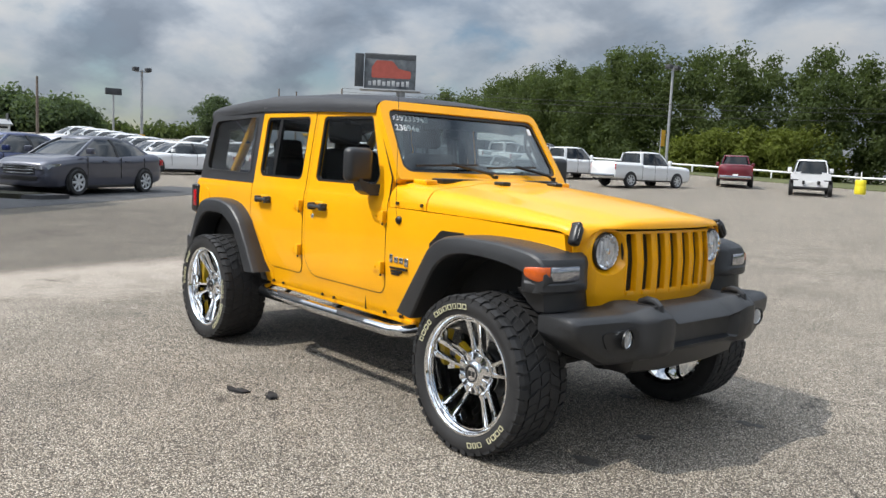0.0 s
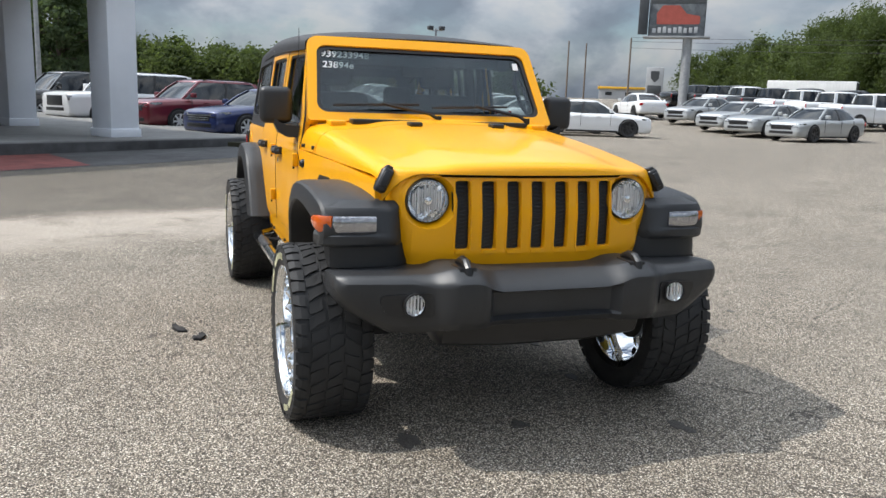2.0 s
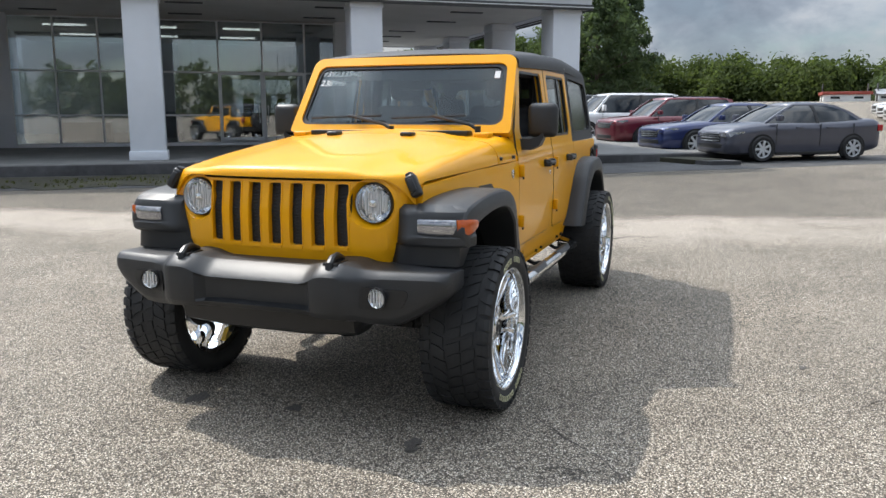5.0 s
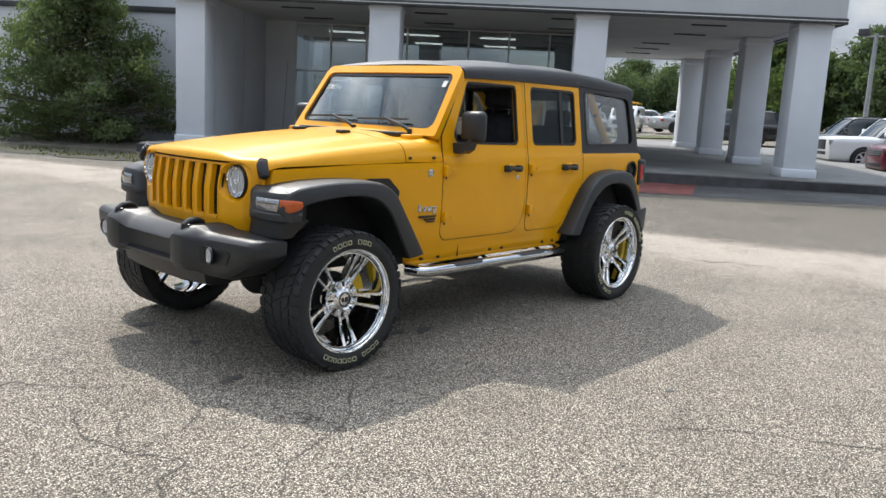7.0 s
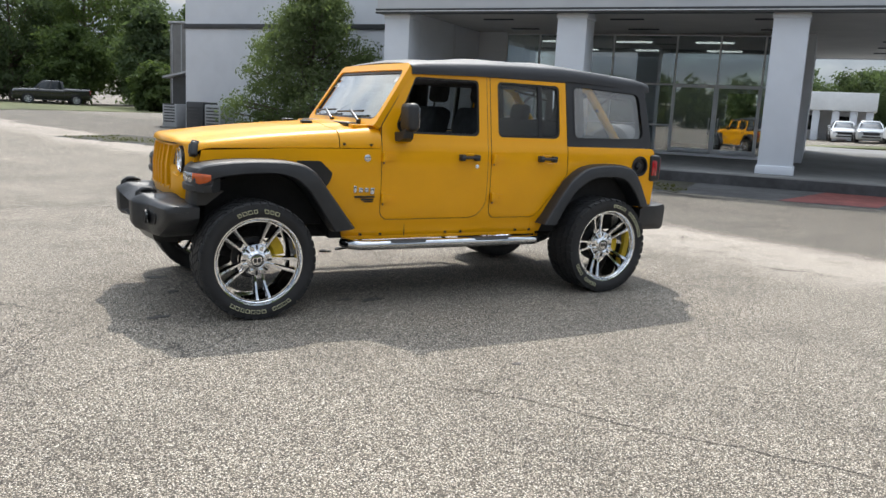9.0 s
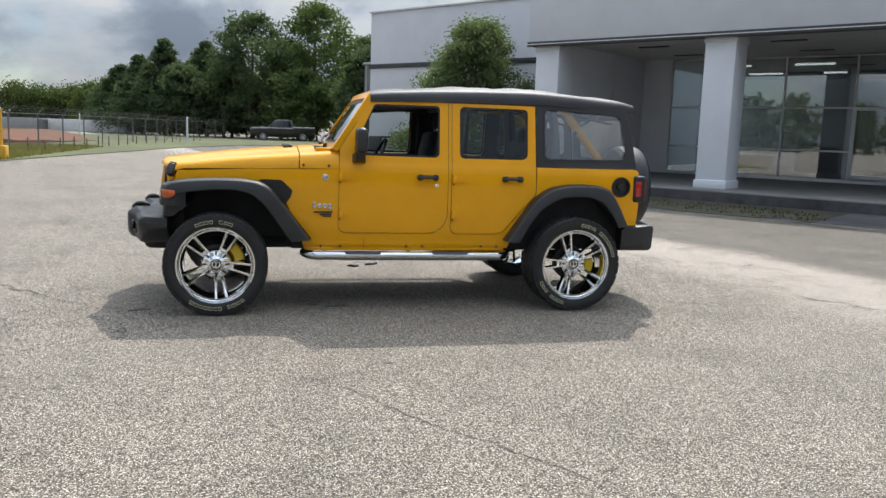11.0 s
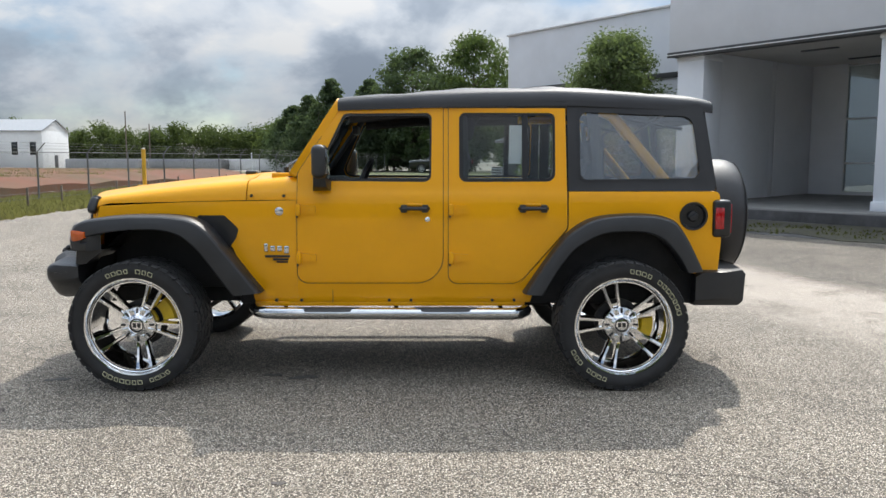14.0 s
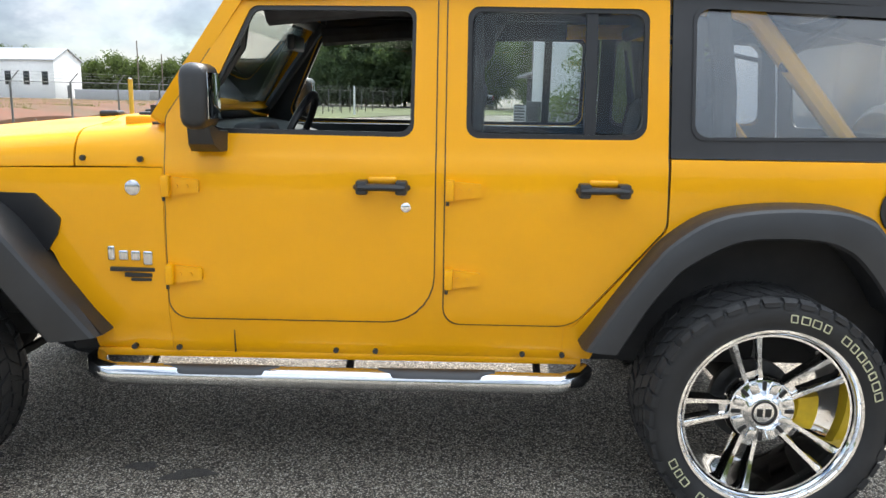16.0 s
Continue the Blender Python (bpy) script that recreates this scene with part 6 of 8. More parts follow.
def section(x, w, zt, zb, crown=0.03):
    zm = max(zb + 0.10, 0.42)
    pts = [(0, zt + crown), (0.5 * w, zt + crown * 0.75), (0.80 * w, zt + crown * 0.1), (0.90 * w, zt - 0.025), (0.955 * w, zt - 0.075), (0.985 * w, zt - 0.15), (0.998 * w, zt - 0.20), (0.985 * w, zt - 0.26), (1.0 * w, (zt + zm) / 2 - 0.10), (0.985 * w, zm), (0.945 * w, zb + 0.05), (0.84 * w, zb), (0, zb)]
    right = [(x, -y, z) for y, z in reversed(pts[1:-1])]
    return [(x, y, z) for y, z in pts] + right


def car_wheel(parent, x, y, r, rim, s):
    w = empty("wheel", pose(x, y, r, 0, 0, 0 if s > 0 else 180))
    w.parent = parent
    part("tyre", spin([(r * 0.66, -0.10), (r * 0.72, -0.105), (r * 0.93, -0.105), (r, -0.08), (r, 0.075), (r * 0.93, 0.100), (r * 0.72, 0.100), (r * 0.66, 0.09)], 28, closed=True), RUBBER, w)
    bm = spin([(0.0, 0.082), (r * 0.16, 0.086), (r * 0.2, 0.072), (r * 0.3, 0.064), (r * 0.62, 0.068), (r * 0.66, 0.098), (r * 0.69, 0.102), (r * 0.69, -0.05)], 28)
    for k in range(7):
        a = 2 * math.pi * k / 7
        box(r * 0.12, r * 0.65, 0.06, 0.094, -0.030, 0.030, 0.006, m=Matrix.Rotation(a, 4, "Y"), bm=bm)
    part("rim", bm, rim, w)
    part("rim_gap", spin([(r * 0.22, 0.0700), (r * 0.61, 0.0705)], 28), MATTE, w)


def greenhouse(parent, paint, fb, rb, ft, rt, zb, zt, wb, wt, rake=0.0):
    """Cabin: dark glass body with painted pillars and roof. fb, rb: front and rear at the belt; ft, rt: at the roof."""
    def ring(xf, xr, w, z, k=1.0):
        pts = []
        for s in (1, -1):
            side = [(xf - 0.10 * k, 0.88 * w), (xf - 0.22 * k, 0.97 * w), ((xf + xr) / 2, w), (xr + 0.22 * k, 0.97 * w), (xr + 0.08 * k, 0.86 * w)]
            side = [(xf, 0.45 * w)] + side + [(xr, 0.45 * w)]
            pts += [(x, s * y, z) for x, y in (side if s > 0 else list(reversed(side)))]
        return pts
    zm = zb + (zt - zb) * 0.55
    mid = lambda a, b, f: a + (b - a) * f
    loops = [ring(fb, rb, wb, zb - 0.04), ring(mid(fb, ft, 0.55), mid(rb, rt, 0.52), mid(wb, wt, 0.45), zm), ring(ft, rt, wt, zt - 0.03, 0.9)]
    g = part("cabin_glass", rings(loops), CAR_GLASS, parent, "dark window glass", angle=60)
    loops = [ring(ft + 0.03, rt - 0.03, wt + 0.012, zt - 0.05, 0.9), ring(ft + 0.01, rt - 0.01, wt + 0.004, zt - 0.012, 0.9), ring(ft - 0.16, rt + 0.20, wt * 0.88, zt + 0.024, 0.9), ring(ft - 0.36, rt + 0.45, wt * 0.70, zt + 0.042, 0.9), ring(ft - 0.6, rt + 0.75, wt * 0.4, zt + 0.052, 0.9)]
    part("roof", rings(loops), paint, parent, angle=60)
    for s in (1, -1):
        for (xa, xb_, za, wd, nm) in ((fb - 0.12, ft - 0.07, 0, 0.05, "a_pillar"), (mid(fb, rb, 0.50), mid(ft, rt, 0.46), 0, 0.045, "b_pillar"), (rb + 0.10, rt + 0.06, 0, 0.10, "c_pillar")):
            ya, yb = wb * (0.99 if nm == "b_pillar" else 0.90), wt * (1.0 if nm == "b_pillar" else 0.92)
            m0 = (mid(xa, xb_, 0.55), mid(ya, yb, 0.45) + 0.006, zm)
            loops = []
            for x, y, z in ((xa, ya + 0.008, zb - 0.03), m0, (xb_, yb + 0.004, zt - 0.03)):
                loops.append([(x - wd, s * (y + 0.006), z), (x + wd, s * (y + 0.006), z), (x + wd, s * (y - 0.05), z), (x - wd, s * (y - 0.05), z)])
            part(nm, rings(loops), paint if nm != "b_pillar" else BLACK, parent)
    return g


def vehicle(name, style, colour, label, rim=None, category="car"):
    """One vehicle at the origin, nose towards +x."""
    v = empty(name)
    tagged(v, label, category)
    paint = PAINTS[colour]
    if style == "sedan":
        L_, w, wb, r = 4.98, 0.94, 3.05, 0.36
        secs = [(L_ / 2, 0.72, 0.70, 0.28), (L_ / 2 - 0.04, 0.81, 0.78, 0.22), (L_ / 2 - 0.26, 0.90, 0.85, 0.19), (L_ / 2 - 0.8, w, 0.92, 0.19), (0.92, w, 0.97, 0.20), (0.0, w, 0.98, 0.20), (-1.0, w, 1.00, 0.20), (-1.7, w, 1.04, 0.20), (-L_ / 2 + 0.22, 0.91, 1.06, 0.26), (-L_ / 2 + 0.04, 0.84, 1.00, 0.32), (-L_ / 2, 0.76, 0.88, 0.38)]
        cab = (1.12, -1.95, 0.30, -1.10, 0.99, 1.47, 0.86, 0.62)
    elif style == "small":
        L_, w, wb, r = 4.58, 0.895, 2.69, 0.325
        secs = [(L_ / 2, 0.60, 0.66, 0.30), (L_ / 2 - 0.04, 0.72, 0.76, 0.22), (L_ / 2 - 0.20, 0.82, 0.85, 0.19), (L_ / 2 - 0.50, 0.88, 0.92, 0.18), (L_ / 2 - 0.95, w, 0.975, 0.18), (0.85, w, 1.00, 0.19), (0.0, w, 1.01, 0.19), (-1.0, w, 1.035, 0.19), (-1.6, w, 1.065, 0.2), (-L_ / 2 + 0.25, 0.86, 1.075, 0.26), (-L_ / 2 + 0.06, 0.80, 1.03, 0.30), (-L_ / 2, 0.70, 0.9, 0.36)]
        cab = (1.30, -1.90, 0.36, -0.92, 1.015, 1.475, 0.82, 0.59)
    elif style == "suv":
        L_, w, wb, r = 4.78, 0.945, 2.75, 0.365
        secs = [(L_ / 2, 0.72, 0.86, 0.34), (L_ / 2 - 0.05, 0.82, 0.94, 0.27), (L_ / 2 - 0.3, 0.90, 1.01, 0.23), (L_ / 2 - 0.9, w, 1.06, 0.23), (0.9, w, 1.09, 0.23), (0, w, 1.11, 0.23), (-1.2, w, 1.13, 0.23), (-L_ / 2 + 0.25, 0.92, 1.15, 0.28), (-L_ / 2 + 0.04, 0.86, 1.12, 0.32), (-L_ / 2, 0.80, 1.0, 0.4)]
        cab = (1.22, -L_ / 2 + 0.10, 0.42, -L_ / 2 + 0.42, 1.11, 1.68, 0.87, 0.68)
    elif style == "big_suv":
        L_, w, wb, r = 5.25, 1.01, 2.95, 0.40
        secs = [(L_ / 2, 0.84, 1.02, 0.42), (L_ / 2 - 0.04, 0.93, 1.10, 0.34), (L_ / 2 - 0.3, 0.99, 1.14, 0.30), (L_ / 2 - 1.0, w, 1.17, 0.30), (0.9, w, 1.19, 0.30), (0, w, 1.20, 0.30), (-1.6, w, 1.21, 0.30), (-L_ / 2 + 0.1, 0.98, 1.21, 0.34), (-L_ / 2, 0.93, 1.14, 0.42)]
        cab = (1.22, -L_ / 2 + 0.04, 0.52, -L_ / 2 + 0.22, 1.20, 1.88, 0.94, 0.76)
    else:  # pickup, chassis cab, van share a truck front
        L_, w, wb, r = 5.85, 1.01, 3.6, 0.40
        secs = [(L_ / 2, 0.84, 1.05, 0.46), (L_ / 2 - 0.04, 0.94, 1.13, 0.38), (L_ / 2 - 0.3, 0.99, 1.18, 0.34), (L_ / 2 - 1.0, w, 1.22, 0.34), (1.0, w, 1.24, 0.34), (0, w, 1.25, 0.34), (-0.92, w, 1.25, 0.34)]
        if style == "pickup":
            secs += [(-0.95, w, 1.33, 0.36), (-2.2, w, 1.34, 0.40), (-L_ / 2 + 0.06, 0.98, 1.34, 0.46), (-L_ / 2, 0.93, 1.30, 0.52)]
        cab = (1.42, -0.95, 0.72, -0.80, 1.24, 1.92, 0.93, 0.74)
    dense = [secs[0]] + [tuple(q) for q in curve(secs[1:-1], 5 * len(secs))] + [secs[-1]]
    part("body", rings([section(x, ww, zt, zb) for x, ww, zt, zb in dense]), paint, v, angle=50)
    greenhouse(v, paint, *cab)
    hw = w
    for x in (wb / 2, -wb / 2):
        for s in (1, -1):
            # body is uncut: a dark disc paints the shade of the arch opening
            arch = [(x + (r + 0.055) * math.cos(a), r + (r + 0.055) * math.sin(a)) for a in steps(-0.55, math.pi + 0.55, 18)]
            part("wheel_arch", plate(arch, [], lambda a, b, back, s=s: (a, s * (hw - (0.02 if back else -0.004)), b)), MATTE, v)
            car_wheel(v, x, s * (hw - 0.055), r, rim or ALLOY, s)
    fx, rx = secs[0][0], secs[-1][0]
    zf, zr = secs[1][2], secs[-1][2]
    tall = style in ("big_suv", "pickup", "chassis")
    hz0, hz1 = (zf - 0.24, zf - 0.06) if tall else (zf - 0.13, zf - 0.02)
    for s in (1, -1):
        if tall:
            part("headlight", box(fx - 0.20, fx - 0.01, s * hw * 0.62, s * hw * 0.92, hz0, hz1, 0.02), LENS, v)
        else:
            lp = [[(fx - d_ - 0.10, s * hw * y_, z0_), (fx - d_ + 0.012, s * hw * y_, z0_), (fx - d_, s * hw * y_, z1_), (fx - d_ - 0.10, s * hw * y_, z1_)] for d_, y_, z0_, z1_ in ((-0.004, 0.52, hz0 + 0.02, hz1 - 0.02), (0.03, 0.72, hz0, hz1), (0.12, 0.86, hz0 + 0.01, hz1 + 0.02), (0.34, 0.962, hz1 - 0.02, hz1 + 0.035))]
            part("headlight", rings(lp), LENS, v)
            part("lamp_surround", box(fx - 0.10, fx + 0.008, s * hw * 0.50, s * hw * 0.80, hz0 - 0.02, hz0 + 0.002, 0.004), BLACK, v)
        if style != "chassis":
            tz = (0.92, 1.22) if tall else (zr - 0.14, zr + 0.03)
            part("tail_light", box(rx + 0.005, rx + 0.16, s * hw * 0.62, s * hw * 0.955, tz[0], tz[1], 0.015), REDLENS, v)
        part("side_mirror", box(cab[0] - 0.42, cab[0] - 0.30, s * (hw - 0.04), s * (hw + 0.17), cab[4] + 0.02, cab[4] + 0.17 + (0.1 if tall else 0), 0.03), paint, v)
        for x in (0.28, -0.62):
            part("door_handle", box(x - 0.10, x + 0.10, s * (hw - 0.02), s * (hw + 0.022), cab[4] - 0.17, cab[4] - 0.135, 0.008), paint, v)
        xs = (cab[0] - 0.35, (cab[0] + cab[1]) / 2 - 0.05, cab[1] + 0.55) if style != "pickup" else (1.0, 0.05, -0.93)
        for x in xs:
            part("door_seam", box(x - 0.006, x + 0.006, s * (hw - 0.02), s * (hw + 0.0025), 0.42, cab[4] - 0.05), BLACK, v, smooth=False)
        part("sill_trim", box(-wb / 2 + r + 0.1, wb / 2 - r - 0.1, s * (hw * 0.9), s * (hw * 0.965), secs[4][3] - 0.01, secs[4][3] + 0.07, 0.01), BLACK, v)
    part("radiator_grille", box(fx - 0.06, fx + 0.012, -hw * 0.52, hw * 0.52, zf - (0.42 if tall else 0.26), zf - 0.07, 0.015), BLACK, v)
    for k in range(3 if not tall else 4):
        zg = zf - 0.10 - k * (0.06 if not tall else 0.09)
        part("grille_bar", box(fx - 0.01, fx + 0.020, -hw * 0.50, hw * 0.50, zg - 0.007, zg + 0.007, 0.003), CHROME if colour in ("slate", "red", "blue", "black") else BLACK, v)
    if style == "small":
        for zc, hh, half in ((zf - 0.045, 0.010, 0.40), (zf - 0.15, 0.012, 0.42), (zf - 0.235, 0.010, 0.34)):
            part("grille_trim", box(fx - 0.03, fx + 0.026, -half, half, zc - hh, zc + hh, 0.006), CHROME, v)
    part("lower_intake", box(fx - 0.08, fx + 0.008, -hw * 0.60, hw * 0.60, 0.34 if not tall else 0.5, 0.46 if not tall else 0.62, 0.015), BLACK, v)
    part("number_plate", box(rx - 0.012, rx + 0.02, -0.15, 0.15, 0.62, 0.77, 0.004), WHITE, v, "plain pale number plate")
    if style == "pickup":
        part("bed_cover", box(-L_ / 2 + 0.12, -1.02, -w * 0.84, w * 0.84, 1.352, 1.39, 0.01), BLACK, v)
        part("rear_bumper", box(-L_ / 2 - 0.09, -L_ / 2 + 0.05, -0.90, 0.90, 0.50, 0.68, 0.03), STEEL, v)
        part("tailgate_seam", box(-L_ / 2 - 0.006, -L_ / 2 + 0.02, -0.72, 0.72, 1.24, 1.252), BLACK, v, smooth=False)
    if style == "chassis":
        for s in (1, -1):
            part("chassis_rail", box(-2.9, -0.9, s * 0.32, s * 0.42, 0.62, 0.80, 0.01), BLACK, v)
            part("mud_guard", box(-2.25, -1.35, s * 0.62, s * 1.02, 0.80, 0.86, 0.03), BLACK, v)
        part("rear_axle", cyl((-wb / 2, -0.85, r), (-wb / 2, 0.85, r), 0.09), BLACK, v)
    if style in ("suv", "big_suv"):
        for s in (1, -1):
            part("roof_rail", tube([(0.2, s * 0.62, cab[5] + 0.01), (0.0, s * 0.63, cab[5] + 0.05), (-1.4, s * 0.63, cab[5] + 0.05), (-1.7, s * 0.62, cab[5] + 0.01)], 0.016, 6), BLACK, v)
    return v


def park(v, x, y, heading, first=False):
    m = pose(x, y, ground_z(x, y) - 0.005, 0, 0, heading)
    if first:
        v.matrix_world = m
        return v
    return copy_thing(v, m)


def from_wheel(fx, fy, heading, wb, hw=0.8):
    h = radians(heading)
    hd, lf = Vector((math.cos(h), math.sin(h))), Vector((-math.sin(h), math.cos(h)))
    p = Vector((fx, fy)) - hd * (wb / 2) - lf * hw
    return p.x, p.y


HEAD = -55.5
v = vehicle("parked_sedan", "small", "slate", "slate grey small sedan with silver wheels parked beside a kerb")
park(v, *from_wheel(-17.02, 2.22, HEAD, 2.69), HEAD, True)
v = vehicle("parked_sedan", "sedan", "blue", "dark blue sedan parked in a row")
park(v, *from_wheel(-19.10, 0.42, HEAD, 3.05), HEAD, True)
v = vehicle("parked_suv", "suv", "red", "dark red crossover parked in a row")
park(v, *from_wheel(-22.35, -1.43, HEAD, 2.75), HEAD, True)
v = vehicle("parked_suv", "big_suv", "white", "large white estate truck parked in a row")
park(v, *from_wheel(-25.95, -4.03, HEAD, 2.95), HEAD, True)
v = vehicle("parked_suv", "big_suv", "black", "large black sport utility parked in a row")
park(v, *from_wheel(-29.3, -6.35, HEAD, 2.95), HEAD, True)
park(v, -38.5, -14.5, -60)
wc = vehicle("parked_sedan", "sedan", "white", "white sedan with black steel wheels in a long row", BLACKRIM)
tagged(wc, group="row of white sedans")
park(wc, -31.95, 10.8, -84, True)
for k in range(1, 7):
    park(wc, -31.95 - 2.9 * k, 10.8 + 0.05 * k, -84 + (k % 3 - 1))
for k in range(6):
    park(wc, -25.9 - 3.0 * k, 15.4 + 0.15 * k, 68 + (k % 3 - 1))
park(wc, -40.0, 26.5, 170)
sc_ = vehicle("parked_sedan", "sedan", "silver", "silver sedan with black steel wheels in a row", BLACKRIM)
tagged(sc_, group="row of silver sedans")
park(sc_, -23.7, 25.4, -75, True)
for k, (x, y) in enumerate(((-27.2, 25.9), (-29.9, 26.2), (-34.6, 27.4))):
    park(sc_, x, y, -74 + k)
pk = vehicle("parked_pickup", "pickup", "white", "white crew-cab pickup truck parked on the lot", None, "pickup truck")
tagged(pk, group="row of white pickups")
park(pk, -23.1, 33.9, 82, True)
pb = vehicle("parked_pickup", "pickup", "black", "black pickup truck parked on the lot", None, "pickup truck")
for k in range(7):
    park(pb if k in (3, 5, 6) else pk, -29.3 - 3.1 * k, 34.6 + 0.35 * k, 84 + (k % 3) * 2)
park(pb, -48.0, 40.5, 30, True)
park(pb, -44.5, 44.0, 28)
park(pb, -39.0, 42.5, 85)
park(pb, 0.65, -69.0, 4)
rp_ = vehicle("parked_pickup", "pickup", "red", "dark red pickup truck seen from behind", None, "pickup truck")
park(rp_, -22.9, 43.4, 121, True)
ch = vehicle("cab_truck", "chassis", "white", "white bare-frame cab truck", BLACKRIM, "truck")
park(ch, -16.6, 40.4, 117, True)


def van():
    v = empty("service_van", pose(-47.3, -25.9, ground_z(-47.3, -25.9), 0, 0, 20))
    tagged(v, "white service van with a ladder rack", "van")
    part("body", rings([section(x, w, zt, 0.3) for x, w, zt in ((2.3, 0.7, 0.9), (2.2, 0.85, 1.0), (1.5, 0.93, 1.15), (0.9, 0.93, 1.75), (0.5, 0.93, 1.9), (-2.2, 0.93, 1.92), (-2.3, 0.88, 1.8))]), PAINTS["white"], v)
    part("windscreen", rings([[(1.62, y, 1.14), (1.5, y, 1.13), (0.96, y, 1.68), (1.03, y, 1.70)] for y in (-0.72, 0.72)]), CAR_GLASS, v)
    part("radiator_grille", box(2.2, 2.32, -0.5, 0.5, 0.55, 0.85, 0.02), BLACK, v)
    for s in (1, -1):
        for x in (1.45, -1.45):
            car_wheel(v, x, s * 0.85, 0.33, ALLOY, s)
        part("side_glass", box(0.1, 0.85, s * 0.90, s * 0.95, 1.2, 1.62, 0.02), CAR_GLASS, v)
    rk = bmesh.new()
    for s in (1, -1):
        tube([(0.4, s * 0.7, 2.12), (-2.1, s * 0.7, 2.12)], 0.02, 6, bm=rk)
        for x in (0.3, -0.9, -2.0):
            tube([(x, s * 0.7, 1.9), (x, s * 0.7, 2.12)], 0.02, 6, bm=rk)
    for x in (0.3, -0.9, -2.0):
        tube([(x, -0.7, 2.12), (x, 0.7, 2.12)], 0.02, 6, bm=rk)
    box(-2.1, 0.5, 0.1, 0.5, 2.14, 2.22, 0.01, bm=rk)
    part("ladder_rack", rk, ORANGE_Y, v)


van()
park(sc_, -48.6, -29.4, 38)
park(wc, -51.0, -33.2, 40)
park(wc, -61.5, -31.6, 110)
park(sc_, -48.0, -21.6, 150)


def trailer():
    t = empty("box_trailer", pose(-53.5, 52.4, ground_z(-53.5, 52.4), 0, 0, 40))
    tagged(t, "white corrugated box trailer with an open rear", "trailer")
    bm = box(-3.6, 3.6, -1.2, 1.2, 0.8, 2.55, 0.03)
    for k in range(30):
        box(-3.5 + k * 0.24, -3.42 + k * 0.24, -1.215, 1.215, 0.85, 2.5, 0.0, bm=bm)
    part("box_body", bm, WHITE, t)
    # the box is closed: this dark panel paints the shaded inside
    part("open_end", box(3.6, 3.62, -1.1, 1.1, 0.9, 2.45), MATTE, t)
    part("chassis_frame", box(-3.4, 3.4, -0.5, 0.5, 0.55, 0.79, 0.02), BLACK, t)
    for s in (1, -1):
        for x in (-2.5, -1.5):
            car_wheel(t, x, s * 1.0, 0.45, BLACKRIM, s)


trailer()


# ---- poles, signs, billboard ----
def pole(name, x, y, top, r, mat, label, category, z0=None):
    zb = ground_z(x, y) if z0 is None else z0
    p = empty(name, pose(x, y, zb))
    tagged(p, label, category)
    part("shaft", cyl((0, 0, -0.2), (0, 0, top - zb), r, r * 0.75, 10), mat, p)
    return p, top - zb


for x, y, top in ((-66.6, 21.3, 8.1), (-35.4, 54.0, 10.0), (-38.9, -7.7, 6.4)):
    p, h = pole("flood_light_pole", x, y, top, 0.13, GALV, "grey flood light pole on the lot edge", "lamp post")
    part("cross_arm", cyl((0, -0.6, h - 0.15), (0, 0.6, h - 0.15), 0.04), GALV, p)
    for s in (1, -1):
        part("flood_light", box(-0.25, 0.25, s * 0.30, s * 0.78, h - 0.12, h + 0.22, 0.04), TRIM_D, p, "dark square flood light")
    part("pole_base", cyl((0, 0, 0), (0, 0, 0.75), 0.3, 0.3, 14), ORANGE_Y if x < -60 else CONCRETE, p)
p, h = pole("street_sign_pole", -67.2, 19.1, 6.1, 0.09, GALV, "tall pole with a small black sign board", "sign")
part("sign_board", box(-0.08, 0.08, -0.68, 0.68, h - 0.28, h + 0.28, 0.02), BILL_DARK, p, "black sign board")
part("pole_base", cyl((0, 0, 0), (0, 0, 0.9), 0.28, 0.28, 14), ORANGE_Y, p)
p, h = pole("banner_pole", -35.9, 53.7, 5.0, 0.04, GALV, "slim pole with a small orange banner", "banner")
part("banner", grid(lambda u, v: Vector((0.04 * math.sin(u * 5), 0.08 + u * 0.6, h - 0.1 - v * 1.35)), 5, 5), ORANGE_Y, p, "orange and white banner")
for x, y, top in ((-53.9, 10.0, 5.8), (-75.3, 39.2, 8.5), (-74.5, 40.9, 8.3), (-63.6, 39.8, 8.1), (46.2, -109.0, 8.6), (43.2, -110.0, 6.9)):
    p, h = pole("utility_pole", x, y, top, 0.10, WOODPOLE, "weathered wooden utility pole", "pole")
    if top > 7 and y > 50:
        part("cross_arm", box(-0.06, 0.06, -0.9, 0.9, h - 0.6, h - 0.48, 0.01), WOODPOLE, p)


def wire(a, b, sag):
    pts = [Vector(a).lerp(Vector(b), f) - Vector((0, 0, sag * 4 * f * (1 - f))) for f in steps(0, 1, 14)]
    o = part("overhead_wire", tube(pts, 0.014, 4), BLACK)
    tagged(o, "thin black overhead cable between poles", "cable", group="overhead cables")


for dz in (0.0, 0.35, -0.6):
    wire((-63.6, 39.8, 7.8 + dz), (20.0, 78.0, 7.6 + dz), 1.3)


